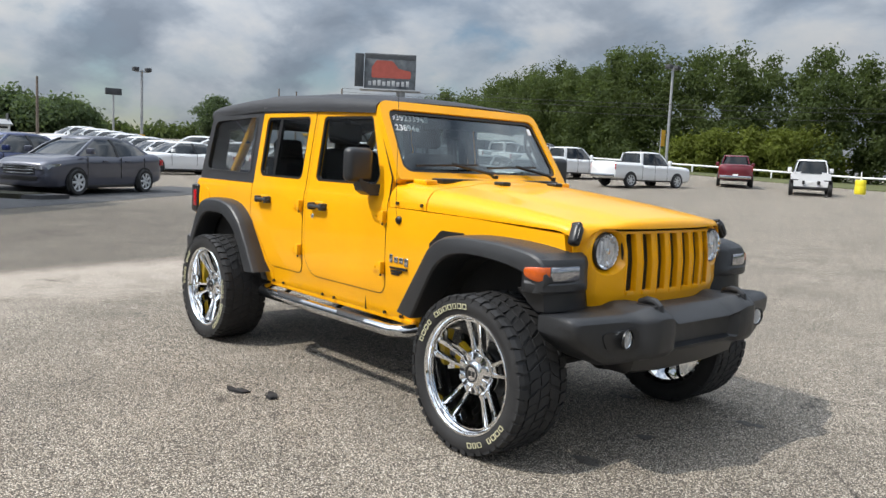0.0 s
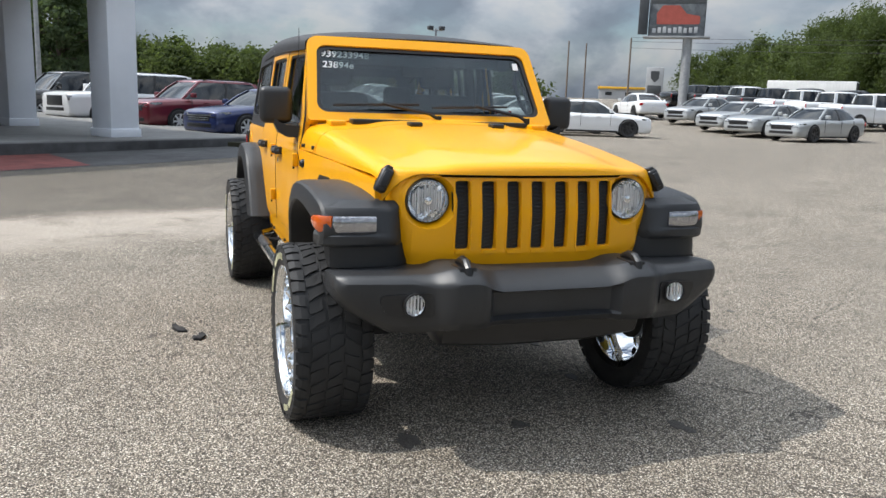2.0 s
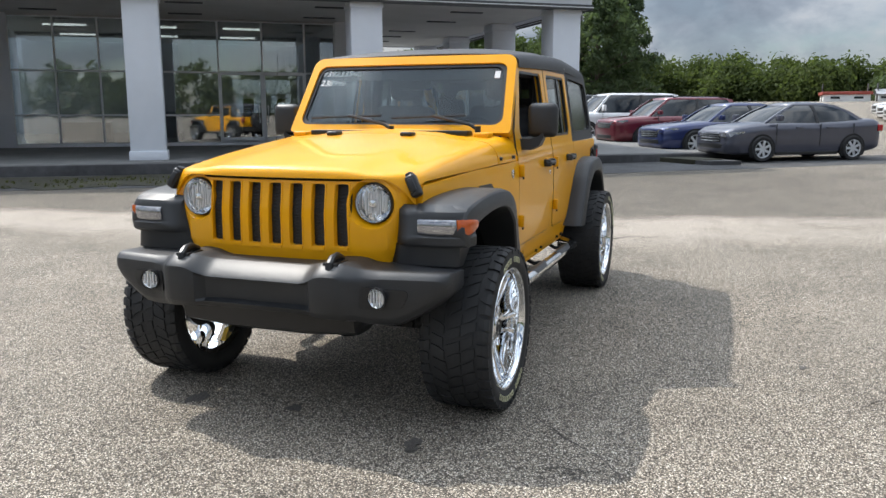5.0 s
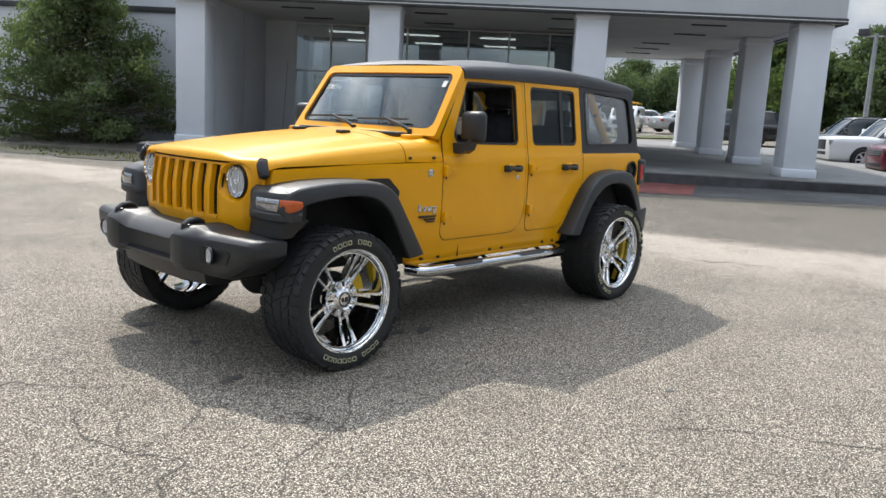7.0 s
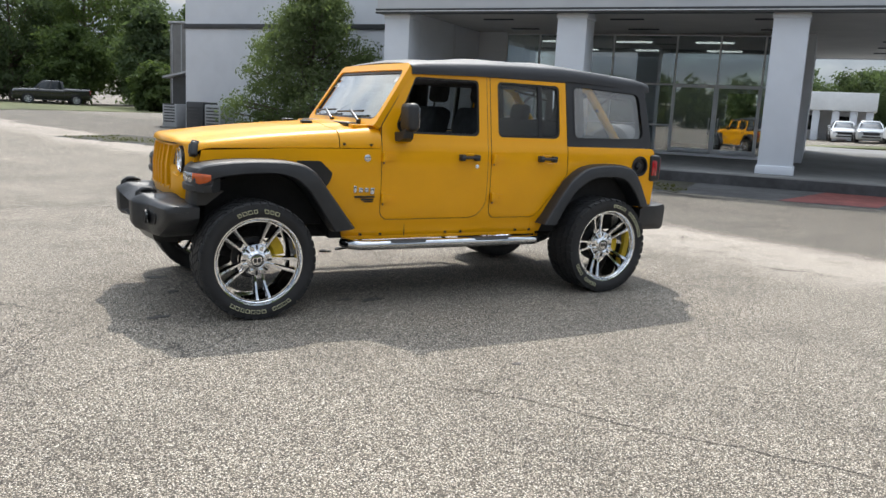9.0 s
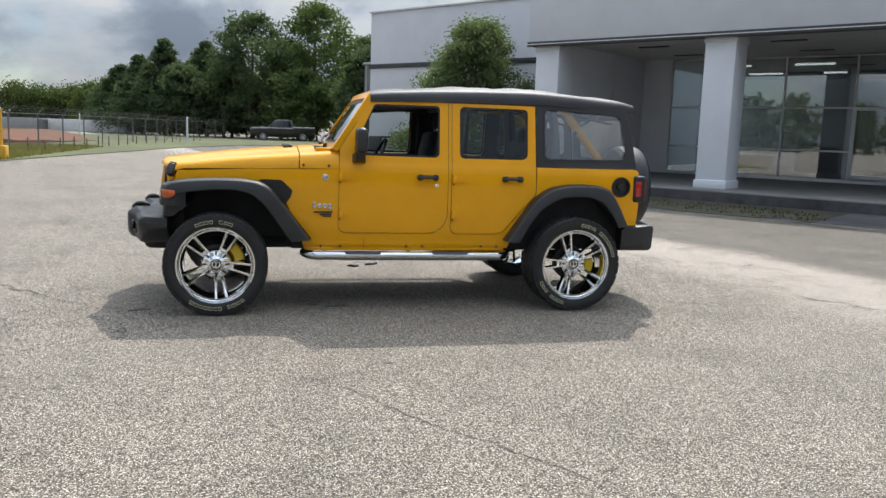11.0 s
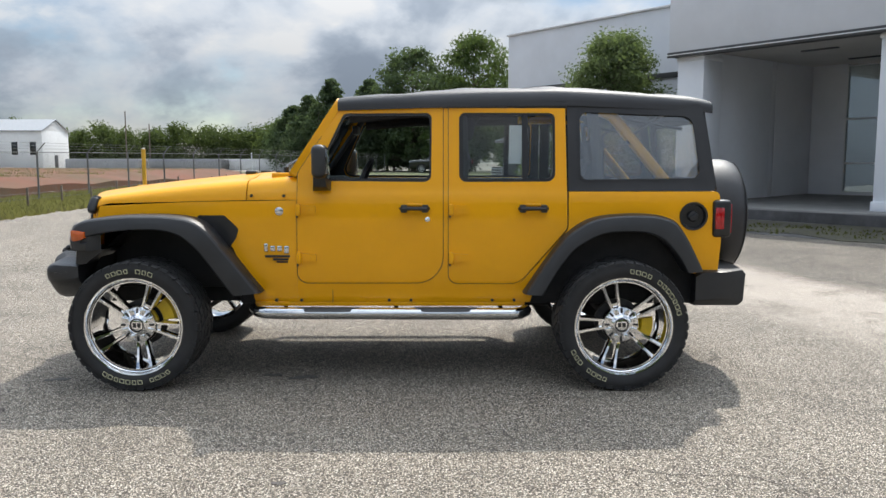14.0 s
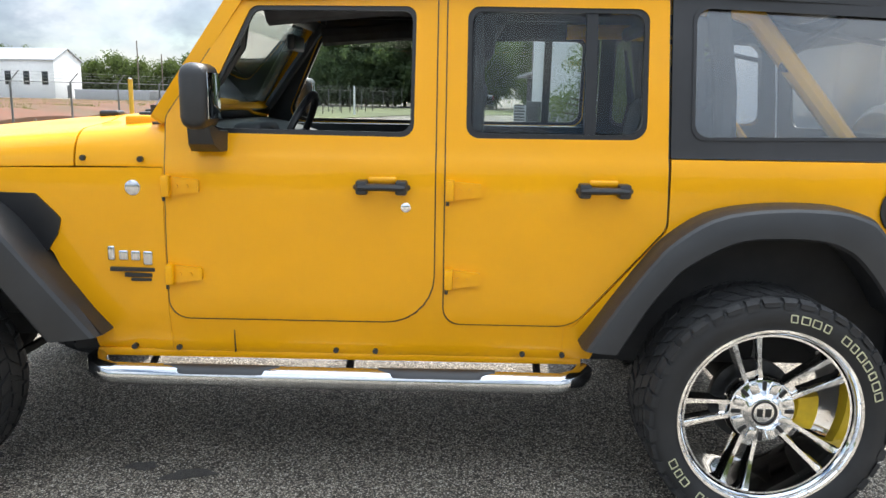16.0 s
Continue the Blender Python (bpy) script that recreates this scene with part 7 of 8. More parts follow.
def billboard():
    gz = ground_z(-45.6, 34.0)
    b = empty("billboard", pose(-45.9, 32.7, gz, 0, 0, 53.8))
    tagged(b, "large roadside billboard on a steel column showing a red car", "billboard")
    z0, z1 = 6.65 - gz, 9.3 - gz
    part("column", cyl((0.9, -0.3, -0.3), (0.9, -0.3, z0), 0.33, 0.33, 18), GALV, b)
    part("platform", box(-2.2, 2.4, -0.9, 0.4, z0 - 0.12, z0, 0.02), GALV, b)
    part("front_panel", box(-1.85, 1.95, -0.12, 0.0, z0 + 0.05, z1, 0.02), BILL_PALE, b, "printed board with a red car and pale lettering bars")
    part("board_frame", box(-1.9, 2.0, 0.0, 0.06, z0, z1 + 0.05, 0.01), BILL_DARK, b)
    part("rear_panel", box(-2.6, -1.95, 0.1, 0.35, z0 + 0.15, z1 - 0.05, 0.02, m=pose(0, 0, 0, 0, 0, 12)), BILL_DARK, b)
    zc = (z0 + z1) / 2
    part("painted_car", plate(fillet([(-1.35, zc - 0.45, 0.1), (1.6, zc - 0.45, 0.1), (1.65, zc + 0.10, 0.15), (0.7, zc + 0.28, 0.1), (0.2, zc + 0.85, 0.2), (-1.0, zc + 0.85, 0.2), (-1.35, zc + 0.3, 0.1)], 4), [], lambda a, c, k: (a, -0.12 if k else -0.135, c)), REDROOF, b)
    for k in range(9):
        part("letter_bar", box(-1.6 + k * 0.36, -1.36 + k * 0.36, -0.14, -0.12, zc - 1.05, zc - 0.72 + 0.05 * (k % 3), 0.02), SIGNGREY, b)
    part("top_band", box(-1.8, 1.9, -0.135, -0.12, z1 - 0.35, z1 - 0.05), BILL_DARK, b, smooth=False)


billboard()


def pylon_sign():
    gz = ground_z(-58, 39.1)
    s = empty("pylon_sign", pose(-58.0, 39.1, gz, 0, 0, 57))
    tagged(s, "grey pylon sign with a dark shield shape", "sign")
    part("board", box(-0.75, 0.75, -0.2, 0.2, 0.6, 5.2 - gz, 0.05), SIGNGREY, s)
    part("foot", box(-0.5, 0.5, -0.15, 0.15, -0.2, 0.6, 0.02), SIGNGREY, s)
    h = 5.2 - gz
    part("shield_shape", plate(fillet([(-0.35, h - 1.0, 0.2), (0, h - 1.35, 0.1), (0.35, h - 1.0, 0.2), (0.38, h - 0.35, 0.1), (-0.38, h - 0.35, 0.1)], 4), [], lambda a, c, k: (a, -0.2 if k else -0.215, c)), BILL_DARK, s)
    part("lower_panel", box(-0.6, 0.6, -0.215, -0.2, 0.8, h - 1.6, 0.01), BILL_DARK, s)


pylon_sign()


def simple_building(name, x, y, rz, lx, ly, h, wall, roofmat, label, gable=0.0, door=True):
    zb = ground_z(x, y)
    b = empty(name, pose(x, y, zb, 0, 0, rz))
    tagged(b, label, "building")
    part("wall", box(-lx / 2, lx / 2, -ly / 2, ly / 2, -0.5, h, 0.02), wall, b)
    if gable:
        part("gable_wall", rings([[(xx, -ly / 2, h - 0.02), (xx, 0, h + gable - 0.05), (xx, ly / 2, h - 0.02)] for xx in (-lx / 2 + 0.003, lx / 2 - 0.003)]), wall, b, smooth=False)
        for s in (1, -1):
            part("roof", rings([[(xx, s * (ly / 2 + 0.25), h - 0.10), (xx, 0, h + gable), (xx, 0, h + gable + 0.12), (xx, s * (ly / 2 + 0.25), h + 0.02)] for xx in (-lx / 2 - 0.25, lx / 2 + 0.25)]), roofmat, b, smooth=False)
    else:
        part("roof", box(-lx / 2 - 0.2, lx / 2 + 0.2, -ly / 2 - 0.2, ly / 2 + 0.2, h, h + 0.35, 0.03), roofmat, b)
    for k in range(max(2, int(lx / 3))):
        xx = -lx / 2 + (k + 0.5) * lx / max(2, int(lx / 3))
        for s in (1, -1):
            part("window", box(xx - 0.5, xx + 0.5, s * (ly / 2 - 0.05), s * (ly / 2 + 0.02), h * 0.35, h * 0.7, 0.01), CAR_GLASS, b)
    if door:
        for s in (1, -1):
            part("door", box(s * (lx / 2 - 0.05), s * (lx / 2 + 0.02), -0.6, 0.6, -0.2, 2.1, 0.01), TRIM_D, b)
    return b


simple_building("metal_shed", 80.8, -128.1, 0, 30, 9, 6.0, WHITE, GALV, "white metal shed with a low gable roof beyond the fence", 1.9)
simple_building("service_station", -107, 66, 60, 9, 5, 1.5, SIGNGREY, ORANGE_Y, "low service station with an orange canopy edge")
simple_building("red_shop", -104.5, 12, 90, 5, 6, 0.75, WHITE, REDROOF, "long low shop with a red roof edge")
simple_building("white_shop", -104.5, 17, 90, 3, 3, 0.8, WHITE, GALV, "small white shop with a grey gable", 0.5)


def covered_hall():
    zb = ground_z(-54.6, -37.7)
    b = empty("covered_hall", pose(-54.6, -37.7, zb, 0, 0, -54.5))
    tagged(b, "white flat-roofed hall with a columned open front", "building")
    part("roof", box(-3.7, 5.0, -2.6, 2.7, 3.0 - zb, 4.4 - zb, 0.03), WHITE, b)
    part("back_wall", box(-3.4, 4.8, -2.5, -2.3, -0.4, 3.0 - zb, 0.01), WALL, b)
    for x in (-3.25, -2.15, -0.9, 0.5, 1.9, 3.3):
        part("column", box(x - 0.26, x + 0.26, 1.9, 2.4, -0.4, 3.0 - zb, 0.01), WALL_W, b)
    for x in (-1.5, 1.2, 3.8):
        part("window", box(x - 0.6, x + 0.6, -2.31, -2.27, 0.8, 2.0, 0.01), CAR_GLASS, b)


covered_hall()
laid("back_verge", [(-33.5, -29.1), (-42.6, -14.8), (-45.2, -16.4), (-36.1, -30.8)], GRASS, 0.08, "green mown strip behind the canopy", "grass", step=2.0)
for i, (x, y, rz, lx, mat, lab) in enumerate(((22, -91, -12, 9, WHITE, "low white container beyond the fence"), (31, -90, -8, 9, GALV, "low dull metal container beyond the fence"), (40, -88, -6, 9, SIGNGREY, "low grey container beyond the fence"))):
    c = empty("container", pose(x, y, ground_z(x, y), 0, 0, rz))
    tagged(c, lab, "container")
    bm = box(-lx / 2, lx / 2, -1.2, 1.2, 0.0, 1.35, 0.03)
    for k in range(24):
        box(-lx / 2 + k * lx / 24, -lx / 2 + k * lx / 24 + 0.15, -1.22, 1.22, 0.1, 1.25, bm=bm)
    part("shell", bm, mat, c)

# bins and air-conditioning units by the wing wall
for u, v, w_, d_, h_, mat, lab in ((-8.95, 2.0, 0.75, 0.8, 1.12, TRIM_D, "dark air-conditioning unit by the wall"), (-8.15, 2.0, 0.70, 0.8, 1.05, GALV, "dull grey air-conditioning unit by the wall"), (-12.2, 4.2, 0.7, 0.7, 0.95, SIGNGREY, "grey electrical cabinet by the wall")):
    x, y = uv(u, v)
    c = empty("outdoor_unit", pose(x, y, ground_z(x, y), 0, 0, BA))
    tagged(c, lab, "air conditioner")
    part("case", box(-w_ / 2, w_ / 2, -d_ / 2, d_ / 2, 0.08, h_, 0.03), mat, c)
    part("plinth", box(-w_ / 2 - 0.08, w_ / 2 + 0.08, -d_ / 2 - 0.08, d_ / 2 + 0.08, -0.1, 0.08, 0.01), CONCRETE, c)
    for k in range(7):
        part("louvre", box(-w_ / 2 + 0.08, w_ / 2 - 0.08, -d_ / 2 - 0.012, -d_ / 2, 0.25 + k * 0.11, 0.30 + k * 0.11, 0.004), TRIM_D, c)
x, y = uv(-12.875, 12.5)
c = empty("rear_annex", pose(x, y, 0, 0, 0, BA))
tagged(c, "grey rear annex of the showroom", "building")
part("wall", box(-2.225, 2.225, -5.5, 5.5, -0.3, 4.62, 0.02), CONCRETE, c)
part("coping", box(-2.28, 2.225, -5.56, 5.56, 4.62, 4.72, 0.02), SIGNGREY, c)
for k in range(9):
    part("wall_rib", box(-2.1 + k * 0.52, -2.06 + k * 0.52, -5.53, -5.5, 0.0, 4.6), SIGNGREY, c, smooth=False)

# kerbed island in front of the parked row
isl = [(-15.9, 1.80), (-15.5, 1.05), (-17.15, -1.1), (-20.9, -4.4), (-26.2, -8.4), (-27.0, -7.4), (-21.7, -3.3), (-18.05, -0.2)]
laid("kerb_island", isl, DARK_ASPHALT, 0.10, "low dark kerb island", "kerb", step=1.5)
cx, cy = sum(p[0] for p in isl) / 8, sum(p[1] for p in isl) / 8
laid("island_grass", [(x + (cx - x) * 0.03 + (0.12 if x < cx else -0.12) * 0.6, y + (cy - y) * 0.10) for x, y in isl], WEEDS, 0.115, "dry brown weeds inside the kerb island", "grass", step=1.5)


# ---- verge, fence, clay bank ----
verge = [(10.6, -6.0), (10.25, -12.6), (9.0, -21.4), (7.3, -30.0), (5.9, -38.0), (3.0, -46.0), (-6.0, -52.0), (-6.0, -70.0), (60, -75), (60, -6)]
laid("grass_verge", verge, GRASS, 0.03, "rough mown grass verge along the lot", "grass", step=3.0)
bank = [(14.0, -8.0), (13.5, -30.0), (12.0, -46.0), (18, -50), (34, -46), (40, -8)]


def clay_bank():
    def f(x, y, back):
        d = min(1.0, max(0.0, (x - 12.2) / 2.5))
        return (x, y, ground_z(x, y) + (-0.2 if back else 0.05 + 0.50 * d + 0.10 * math.sin(y * 1.3) * d))
    cuts = [(0, a) for a in steps(12.5, 40, 22)] + [(1, a) for a in steps(-50, -8, 24)]
    tagged(part("clay_bank", plate(bank, [], f, cuts), CLAY), "bare red clay bank with patchy weeds", "bank", kind="structure")


clay_bank()


def tufts(name, x0, x1, y0, y1, count, h0, h1, mat, lift, label, seed, place=lambda x, y: (x, y)):
    """Rough weeds: thin upright blades in small bunches."""
    rnd = random.Random(seed)
    vs, fs = [], []
    for _ in range(count):
        x, y = place(rnd.uniform(x0, x1), rnd.uniform(y0, y1))
        z = ground_z(x, y) + lift(x)
        for _ in range(7):
            a = rnd.uniform(0, 6.28)
            h = rnd.uniform(h0, h1)
            w = 0.05 + h * 0.10
            px, py = x + rnd.uniform(-0.2, 0.2), y + rnd.uniform(-0.2, 0.2)
            k = len(vs)
            lx, ly = rnd.uniform(-0.4, 0.4) * h, rnd.uniform(-0.4, 0.4) * h
            vs += [(px - w * math.cos(a), py - w * math.sin(a), z - 0.05), (px + w * math.cos(a), py + w * math.sin(a), z - 0.05), (px + lx, py + ly, z + h)]
            fs.append((k, k + 1, k + 2))
    me = bpy.data.meshes.new(name)
    me.from_pydata(vs, [], fs)
    me.materials.append(mat)
    tagged(new(name, me), label, "weeds", kind="stuff")


tufts("bank_weeds", 15.5, 30.0, -48, -9, 5200, 0.10, 0.34, LEAF_G, lambda x: 0.34, "rough green weeds on top of the clay bank", 5)
tufts("verge_grass", 9.4, 13.2, -34, -8, 3800, 0.04, 0.13, LEAF_G, lambda x: 0.03, "rough grass blades on the verge", 6)
tufts("kerb_weeds", -9.0, 8.5, -4.0, -2.2, 300, 0.01, 0.055, LEAF_K, lambda x: 0.01, "thin low weeds along the showroom strip", 8, uv)
tf = [(12.3, -9.0), (11.6, -24.0), (10.2, -40.0), (8.5, -58.0), (6.0, -72.0)]


def along(poly, step_):
    pts = [Vector(p) for p in poly]
    out, carry = [], 0.0
    for a, b in zip(pts, pts[1:]):
        L_ = (b - a).length
        d = carry
        while d < L_:
            out.append(a.lerp(b, d / L_))
            d += step_
        carry = d - L_
    return out


def mesh_material():
    m = bpy.data.materials.new("chain_link_wire")
    m.use_nodes = True
    t = m.node_tree
    p = t.nodes["Principled BSDF"]
    p.inputs["Base Color"].default_value = (0.10, 0.105, 0.10, 1)
    p.inputs["Roughness"].default_value = 0.6
    L = t.links.new
    tc = t.nodes.new("ShaderNodeTexCoord")
    vals = []
    for sg_ in (1, -1):
        mp = nd(t, "ShaderNodeVectorMath", op="DOT_PRODUCT", vals={1: (0.0, 10.0, 10.0 * sg_)})
        L(tc.outputs["Object"], mp.inputs[0])
        fr = nd(t, "ShaderNodeMath", op="FRACT")
        L(mp.outputs["Value"], fr.inputs[0])
        lt = nd(t, "ShaderNodeMath", op="LESS_THAN", vals={1: 0.06})
        L(fr.outputs[0], lt.inputs[0])
        vals.append(lt)
    mx = nd(t, "ShaderNodeMath", op="MAXIMUM")
    L(vals[0].outputs[0], mx.inputs[0]); L(vals[1].outputs[0], mx.inputs[1])
    L(mx.outputs[0], p.inputs["Alpha"])
    return m


def fence():
    f = empty("chain_link_fence", pose(0, 0, 0))
    tagged(f, "tall chain-link fence with barbed wire arms", "fence")
    posts = along(tf, 3.0)
    tops = []
    for p in posts:
        z = ground_z(p.x, p.y)
        bm = cyl((p.x, p.y, z - 0.1), (p.x, p.y, z + 1.5), 0.03, n=8)
        tube([(p.x, p.y, z + 1.48), (p.x - 0.26, p.y, z + 1.76)], 0.016, 6, bm=bm)
        part("post", bm, FENCE, f)
        tops.append((p, z))
    for k, (dx, dz) in enumerate(((0, 1.48), (-0.09, 1.58), (-0.17, 1.67), (-0.25, 1.75), (0, 0.12))):
        part("wire_strand", tube([(p.x + dx, p.y, z + dz) for p, z in tops], 0.004 if k else 0.012, 5), FENCE, f)
    bm = bmesh.new()
    vs = [(bm.verts.new((p.x, p.y, z + 0.05)), bm.verts.new((p.x, p.y, z + 1.47))) for p, z in tops]
    for a, b in zip(vs, vs[1:]):
        bm.faces.new((a[0], b[0], b[1], a[1]))
    part("wire_mesh", bm, mesh_material(), f, smooth=False)
    g = empty("stake_fence", pose(0, 0, 0))
    tagged(g, "row of short rusty steel stakes with wire", "fence")
    st = []
    for i, p in enumerate(along([(10.9, -10.0), (10.3, -24.0), (8.9, -40.0), (6.6, -54.0)], 1.7)):
        z = ground_z(p.x, p.y)
        h = 0.52 + 0.07 * math.sin(i * 2.3)
        part("stake", box(p.x - 0.025, p.x + 0.025, p.y - 0.02, p.y + 0.02, z - 0.1, z + h, 0.004), WOODPOLE, g)
        st.append((p.x, p.y, z + 0.40))
    part("wire_strand", tube(st, 0.004, 4), FENCE, g)


fence()
x, y = 9.55, -20.2
p, h = pole("marker_post", x, y, 1.87, 0.06, WHITE, "white and yellow marker post in a concrete block", "bollard")
part("block", box(-0.18, 0.18, -0.18, 0.18, -0.05, 0.45, 0.03), ORANGE_Y, p, "yellow painted block")
part("sleeve", cyl((0, 0, 0.4), (0, 0, 1.60), 0.066, n=12), ORANGE_Y, p)
for x, y, top in ((6.5, -44.5, 2.0), (17.5, -66.0, 2.2)):
    p, h = pole("white_post", x, y, top, 0.07, WHITE, "plain white steel post in the grass", "post")
    part("cap", spin([(0.0, 0.03), (0.06, 0.02), (0.075, 0.0)], 12), WHITE, p).matrix_local = pose(0, 0, h, 90)
x, y = -16.6, 46.9
b = empty("yellow_barrel", pose(x, y, ground_z(x, y)))
tagged(b, "bright yellow plastic barrel on the lot edge", "barrel")
bm = spin([(0.0, 0.0), (0.29, 0.0), (0.32, 0.1), (0.32, 0.45), (0.30, 0.5), (0.31, 0.56), (0.305, 0.80), (0.26, 0.87), (0.0, 0.88)], 24)
bm.transform(pose(0, 0, 0, 90))
part("drum", bm, material("yellow_plastic", (0.72, 0.60, 0.02), rough=0.5, vary=0.1, scale=5), b)
part("stem", cyl((0, 0, 0.85), (0, 0, 1.35), 0.04), WHITE, b)
# far rail and grass on the right
rail = [(-62, 66), (-45, 68), (-30, 70), (-10, 72), (20, 74)]
far_grass = [(-66, 62), (-45, 61), (-28, 57), (0, 52), (30, 48), (30, 100), (-120, 140), (-120, 100)]
laid("far_grass", far_grass, GRASS, 0.05, "green verge in front of the wood", "grass", step=6)
f = empty("rail_fence", pose(0, 0, 0))
tagged(f, "long low white rail fence in front of the wood", "fence")
pp = along(rail, 4.0)
for p in pp:
    part("post", box(p.x - 0.06, p.x + 0.06, p.y - 0.06, p.y + 0.06, ground_z(p.x, p.y) - 0.1, ground_z(p.x, p.y) + 0.75, 0.01), WHITE, f)
part("rail", tube([(p.x, p.y, ground_z(p.x, p.y) + 0.72) for p in pp], 0.10, 6), WHITE, f)


# ---- trees ----
def leaves(clumps, per, size, rnd, flat=0.75):
    """Small leaf sprays scattered over soft clumps: (centre, radius)."""
    vs, fs = [], []
    for c, r in clumps:
        for _ in range(per):
            d = Vector((rnd.gauss(0, 1), rnd.gauss(0, 1), rnd.gauss(0, 1) * flat))
            d = d.normalized() * r * (0.30 + 1.0 * rnd.random())
            p = Vector(c) + Vector((d.x, d.y, d.z * flat))
            n = (d.normalized() + Vector((rnd.uniform(-1, 1), rnd.uniform(-1, 1), rnd.uniform(-0.6, 1)))).normalized()
            a = n.orthogonal().normalized()
            a.rotate(Matrix.Rotation(rnd.uniform(0, 6.28), 3, n))
            b = n.cross(a)
            s = size * rnd.uniform(0.6, 1.35)
            k = len(vs)
            vs += [p - a * s, p - b * s * 0.45 + n * s * 0.15, p + a * s, p + b * s * 0.45 + n * s * 0.15]
            fs.append((k, k + 1, k + 2, k + 3))
    return vs, fs


def leaf_part(name, vs, fs, mat, parent, label="", kind=""):
    me = bpy.data.meshes.new(name)
    me.from_pydata([tuple(v) for v in vs], [], fs)
    me.materials.append(mat)
    ob = new(name, me)
    if parent is not None:
        ob.parent = parent
    return tagged(ob, label=label, kind=kind)


def tree(x, y, top, width, mat, seed, label, style="broad", low=0.25, leaf=0.16, per=90, clumps=46):
    rnd = random.Random(seed)
    zb = ground_z(x, y)
    h = top - zb
    t = empty("tree", pose(x, y, zb))
    tagged(t, label, "tree")
    tb = bmesh.new()
    lean = Vector((rnd.uniform(-0.04, 0.04), rnd.uniform(-0.04, 0.04), 1))
    r0 = max(0.07, h * 0.022)
    trunk = [lean * (h * f) + Vector((0, 0, -0.2 if f == 0 else 0)) for f in steps(0, 0.86, 6)]
    loops = []
    for i, p in enumerate(trunk):
        r = r0 * (1 - 0.85 * i / 6)
        loops.append([p + Vector((r * math.cos(a), r * math.sin(a), 0)) for a in (2 * math.pi * k / 8 for k in range(8))])
    rings(loops, bm=tb)
    cl = []
    clumps = int(clumps * (2.1 if style == "pine" else 1.9 if style == "broad" else 1))
    per = int(per * (0.42 if style == "pine" else 0.6 if style == "broad" else 1))
    for i in range(clumps):
        f = low + (1 - low) * (i + rnd.random()) / clumps
        if style == "pine":
            reach = width / 2 * (1.04 - f) ** 0.9 * rnd.uniform(0.2, 1.1)
            rr = width * (0.035 + 0.11 * (1 - f)) * rnd.uniform(0.7, 1.2)
        elif style == "cone":
            reach = width / 2 * (1.06 - f) ** 0.62 * rnd.uniform(0.30, 1.18)
            rr = width * rnd.uniform(0.05, 0.125)
        else:
            reach = width / 2 * math.sin(math.pi * min(1, (f - low) / (1 - low) * 0.82 + 0.16)) ** 0.6 * rnd.uniform(0.25, 0.95)
            rr = width * rnd.uniform(0.065, 0.15)
        a = rnd.uniform(0, 6.28)
        c = lean * (h * min(f, 0.97)) + Vector((reach * math.cos(a), reach * math.sin(a), 0))
        cl.append((c, rr))
        if i % 2 == 0:
            s = lean * (h * f * 0.82)
            tube([s, (s + c) / 2 + Vector((0, 0, -0.02 * h)), c], max(0.02, r0 * 0.25 * (1.1 - f)), 5, bm=tb)
    part("trunk", tb, BARK, t, "brown bark trunk and limbs")
    vs, fs = leaves(cl, per, leaf, rnd)
    leaf_part("crown", vs, fs, mat, t, "uneven leafy crown")
    return t


# by the wing wall
tx, ty = uv(-3.6, 0.9)
tree(tx, ty, 5.05, 4.9, LEAF_T, 11, "leafy green tree against the showroom wall", "cone", 0.03, 0.055, 210, 235)
# beyond the lot to the south
for i, (x, y, top, w_, mat, style) in enumerate((
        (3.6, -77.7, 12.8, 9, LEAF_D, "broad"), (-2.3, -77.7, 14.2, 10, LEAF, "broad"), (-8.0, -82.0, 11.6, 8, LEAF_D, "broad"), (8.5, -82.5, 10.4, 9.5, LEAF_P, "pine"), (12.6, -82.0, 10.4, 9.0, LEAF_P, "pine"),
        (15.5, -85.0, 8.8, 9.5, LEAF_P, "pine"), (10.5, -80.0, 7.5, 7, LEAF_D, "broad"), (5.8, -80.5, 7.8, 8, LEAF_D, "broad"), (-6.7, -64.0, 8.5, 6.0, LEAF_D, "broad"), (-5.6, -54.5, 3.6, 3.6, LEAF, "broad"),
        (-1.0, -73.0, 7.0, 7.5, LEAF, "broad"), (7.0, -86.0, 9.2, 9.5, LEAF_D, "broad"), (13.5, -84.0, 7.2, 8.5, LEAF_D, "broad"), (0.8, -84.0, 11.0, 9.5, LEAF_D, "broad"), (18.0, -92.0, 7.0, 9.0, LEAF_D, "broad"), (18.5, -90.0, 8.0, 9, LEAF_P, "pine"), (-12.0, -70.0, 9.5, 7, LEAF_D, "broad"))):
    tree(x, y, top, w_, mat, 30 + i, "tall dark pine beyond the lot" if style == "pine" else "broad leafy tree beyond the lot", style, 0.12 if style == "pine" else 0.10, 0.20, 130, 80)
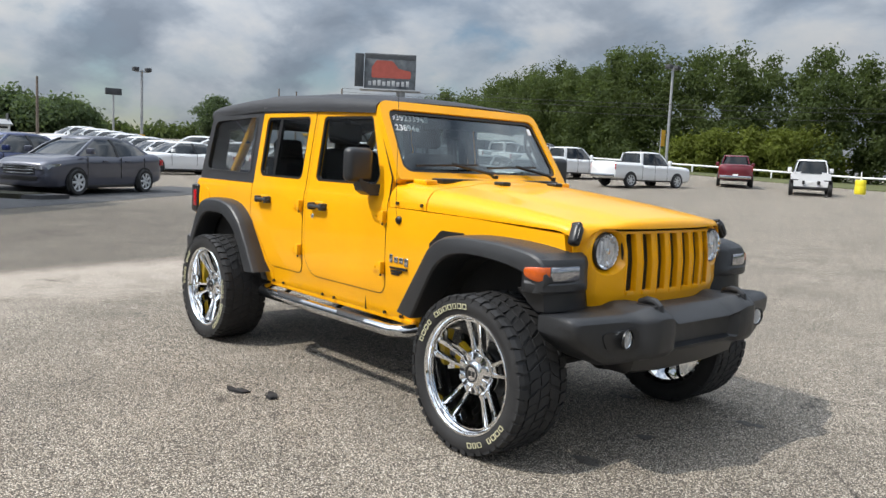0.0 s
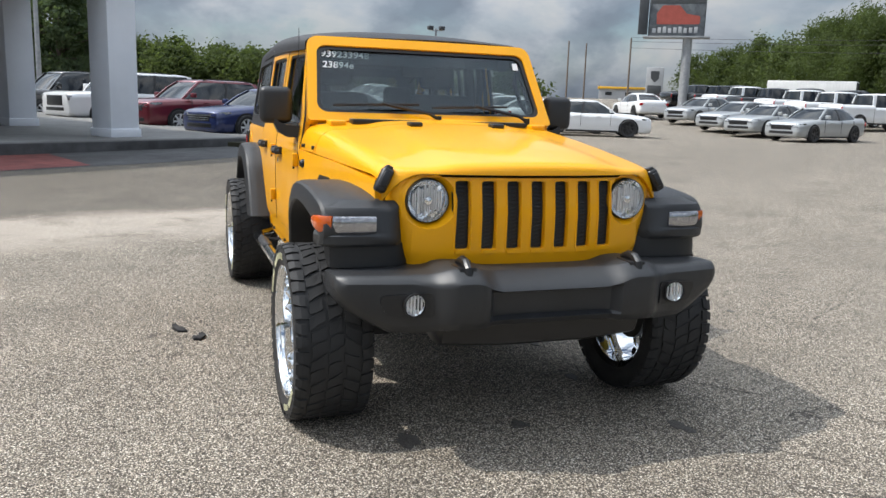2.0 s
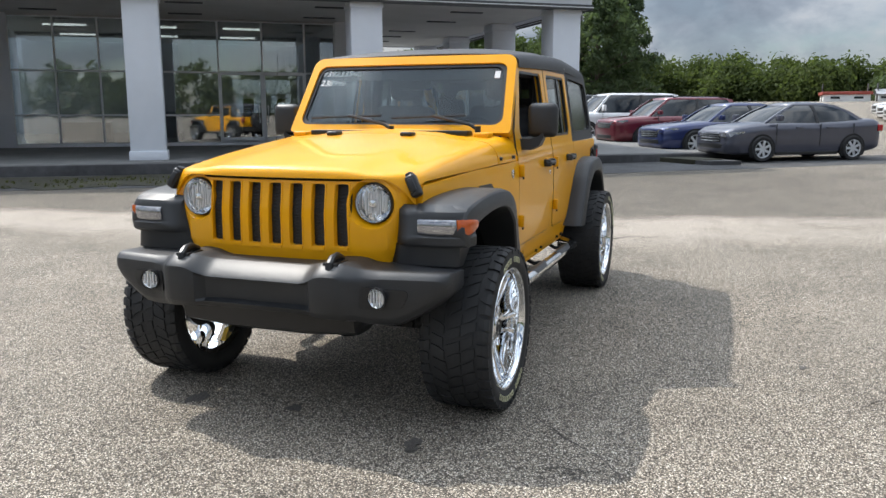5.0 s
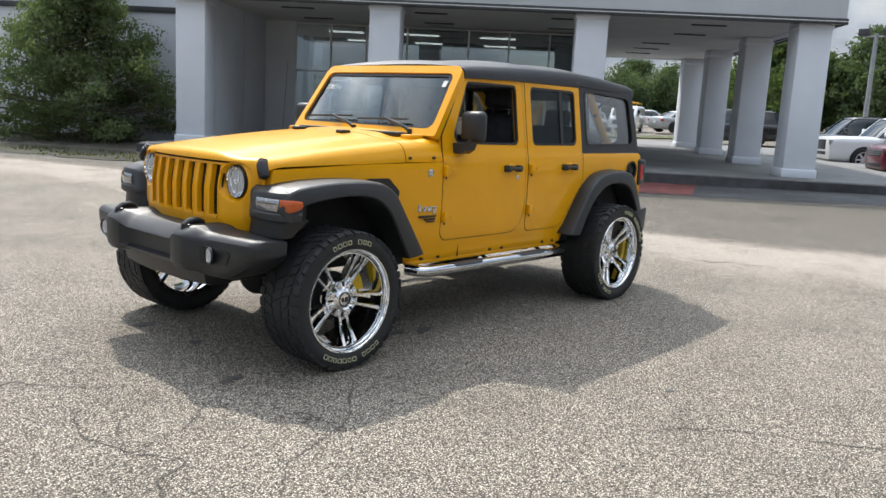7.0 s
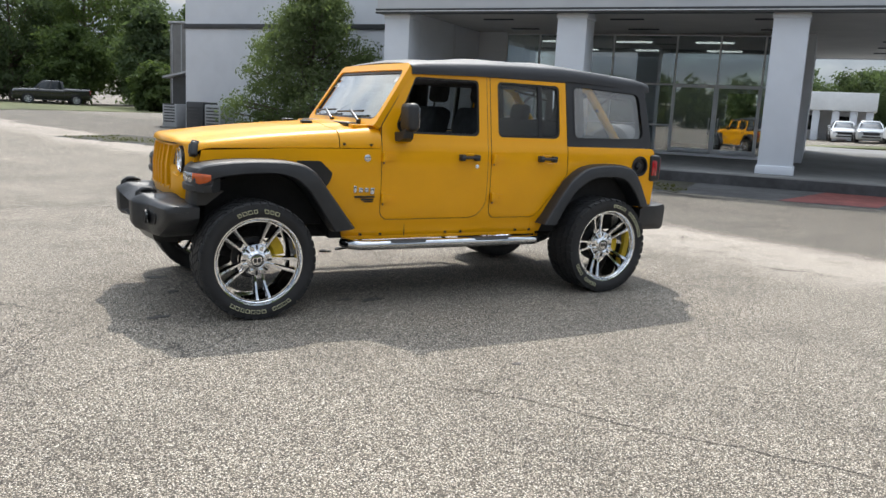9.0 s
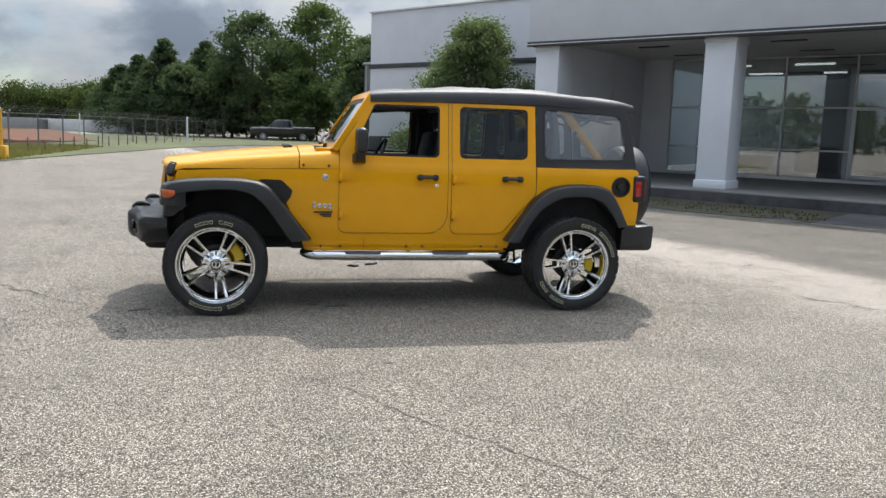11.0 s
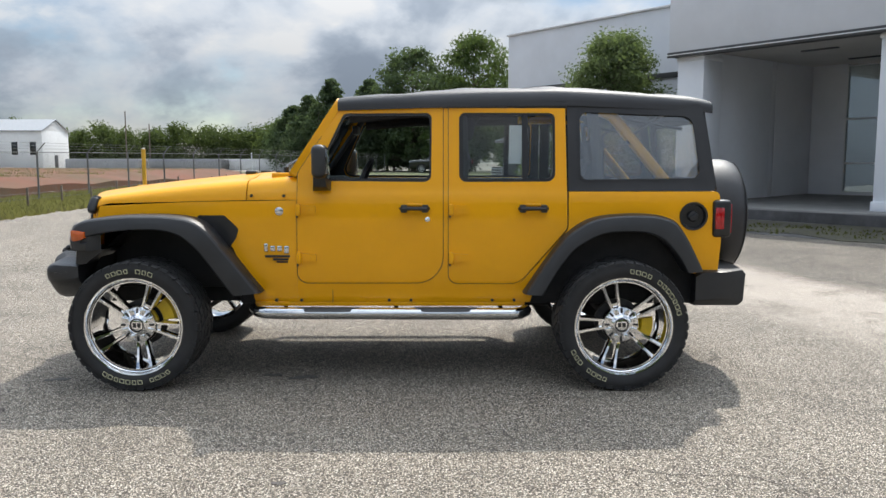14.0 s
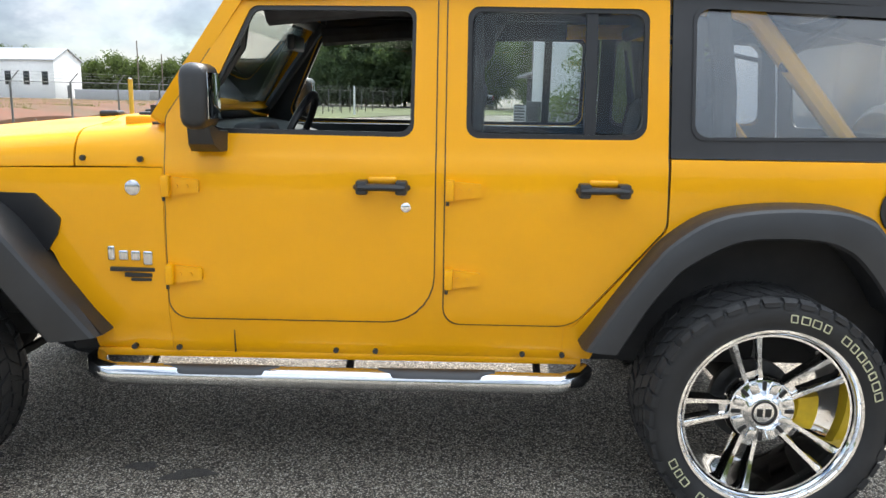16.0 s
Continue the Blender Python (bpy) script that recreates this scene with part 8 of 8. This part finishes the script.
# west: behind the canopy and the parked rows
for i, (x, y, top, w_, mat, style) in enumerate((
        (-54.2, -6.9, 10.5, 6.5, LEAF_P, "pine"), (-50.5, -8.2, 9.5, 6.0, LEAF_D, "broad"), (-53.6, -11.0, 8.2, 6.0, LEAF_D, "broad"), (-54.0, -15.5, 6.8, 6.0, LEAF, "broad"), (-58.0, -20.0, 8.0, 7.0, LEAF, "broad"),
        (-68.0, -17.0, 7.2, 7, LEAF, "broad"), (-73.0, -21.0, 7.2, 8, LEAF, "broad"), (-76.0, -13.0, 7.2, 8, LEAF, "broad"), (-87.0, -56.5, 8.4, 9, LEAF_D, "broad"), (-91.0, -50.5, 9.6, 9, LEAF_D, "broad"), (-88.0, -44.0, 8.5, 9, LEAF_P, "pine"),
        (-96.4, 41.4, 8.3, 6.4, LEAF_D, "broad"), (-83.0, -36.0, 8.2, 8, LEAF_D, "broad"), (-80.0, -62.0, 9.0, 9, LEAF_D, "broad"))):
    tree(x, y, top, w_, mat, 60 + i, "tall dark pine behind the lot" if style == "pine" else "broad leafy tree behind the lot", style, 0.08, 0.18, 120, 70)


def wood(name, line, depth, spread, crown, seed, mat, label, leaf=0.24, per=120, deep=2):
    """A far wood: many uneven crowns along a line of (x, y, top)."""
    rnd = random.Random(seed)
    cl = []
    pts = [Vector(p) for p in line]
    for a, b in zip(pts, pts[1:]):
        n = max(2, int((b - a).length / spread))
        side = Vector((-(b - a).y, (b - a).x, 0)).normalized()
        for i in range(n):
            for row in range(deep):
                p = a.lerp(b, (i + rnd.uniform(0, 1)) / n)
                q = p + side * (row * depth * 0.5 + rnd.uniform(-0.2, 0.2) * depth)
                zb = ground_z(q.x, q.y)
                top = zb + (p.z - zb) * rnd.uniform(0.78, 1.06)
                h = top - zb
                w_ = crown * rnd.uniform(0.75, 1.25)
                m = 20
                for k in range(m):
                    f = (k + rnd.random()) / m
                    reach = w_ * 0.5 * (1.0 if f < 0.5 else (1 - ((f - 0.5) / 0.5) ** 2 * 0.85)) * rnd.uniform(0.3, 1)
                    an = rnd.uniform(0, 6.28)
                    cl.append((Vector((q.x + reach * math.cos(an), q.y + reach * math.sin(an), zb + h * (0.04 + 0.92 * f))), w_ * 0.22))
    vs, fs = leaves(cl, per, leaf, rnd, 0.9)
    o = leaf_part(name, vs, fs, mat, None)
    tagged(o, label, "wood", kind="stuff")


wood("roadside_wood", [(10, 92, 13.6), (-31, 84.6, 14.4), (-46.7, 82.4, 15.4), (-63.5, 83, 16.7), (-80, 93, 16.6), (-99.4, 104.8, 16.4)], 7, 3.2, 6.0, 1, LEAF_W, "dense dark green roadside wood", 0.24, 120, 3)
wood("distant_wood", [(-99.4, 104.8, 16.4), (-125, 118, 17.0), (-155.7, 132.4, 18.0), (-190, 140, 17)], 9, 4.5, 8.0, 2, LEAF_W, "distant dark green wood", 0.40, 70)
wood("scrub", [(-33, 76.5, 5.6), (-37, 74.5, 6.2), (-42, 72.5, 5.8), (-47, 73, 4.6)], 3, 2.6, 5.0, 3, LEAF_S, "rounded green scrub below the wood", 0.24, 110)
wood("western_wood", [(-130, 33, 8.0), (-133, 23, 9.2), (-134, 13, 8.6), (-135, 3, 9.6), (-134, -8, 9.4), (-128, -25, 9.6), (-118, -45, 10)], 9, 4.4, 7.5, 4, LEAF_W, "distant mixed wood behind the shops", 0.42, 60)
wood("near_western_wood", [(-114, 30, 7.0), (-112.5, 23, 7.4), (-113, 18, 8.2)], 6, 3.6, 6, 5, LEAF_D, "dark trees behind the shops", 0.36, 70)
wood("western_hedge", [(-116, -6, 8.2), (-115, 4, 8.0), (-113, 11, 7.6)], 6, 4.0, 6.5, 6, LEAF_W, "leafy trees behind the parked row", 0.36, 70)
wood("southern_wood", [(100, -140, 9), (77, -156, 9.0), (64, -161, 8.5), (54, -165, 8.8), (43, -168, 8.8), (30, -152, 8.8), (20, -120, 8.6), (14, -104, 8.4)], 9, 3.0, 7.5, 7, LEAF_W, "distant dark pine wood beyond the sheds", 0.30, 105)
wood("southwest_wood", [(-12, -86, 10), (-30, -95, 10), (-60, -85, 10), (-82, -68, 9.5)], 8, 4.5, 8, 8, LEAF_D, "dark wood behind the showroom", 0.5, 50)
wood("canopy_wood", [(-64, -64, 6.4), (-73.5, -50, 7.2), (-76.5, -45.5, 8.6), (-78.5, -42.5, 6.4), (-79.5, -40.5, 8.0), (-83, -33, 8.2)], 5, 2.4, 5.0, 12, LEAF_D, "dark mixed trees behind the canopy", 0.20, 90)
# never in view: added so glass, chrome and paint reflect a tree line
wood("eastern_wood", [(14, 92, 11), (60, 95, 10), (105, 60, 10), (120, 0, 10), (112, -60, 10), (100, -140, 9)], 8, 6.5, 9, 9, LEAF_W, "unseen wood added on the far side for reflections", 0.75, 20)
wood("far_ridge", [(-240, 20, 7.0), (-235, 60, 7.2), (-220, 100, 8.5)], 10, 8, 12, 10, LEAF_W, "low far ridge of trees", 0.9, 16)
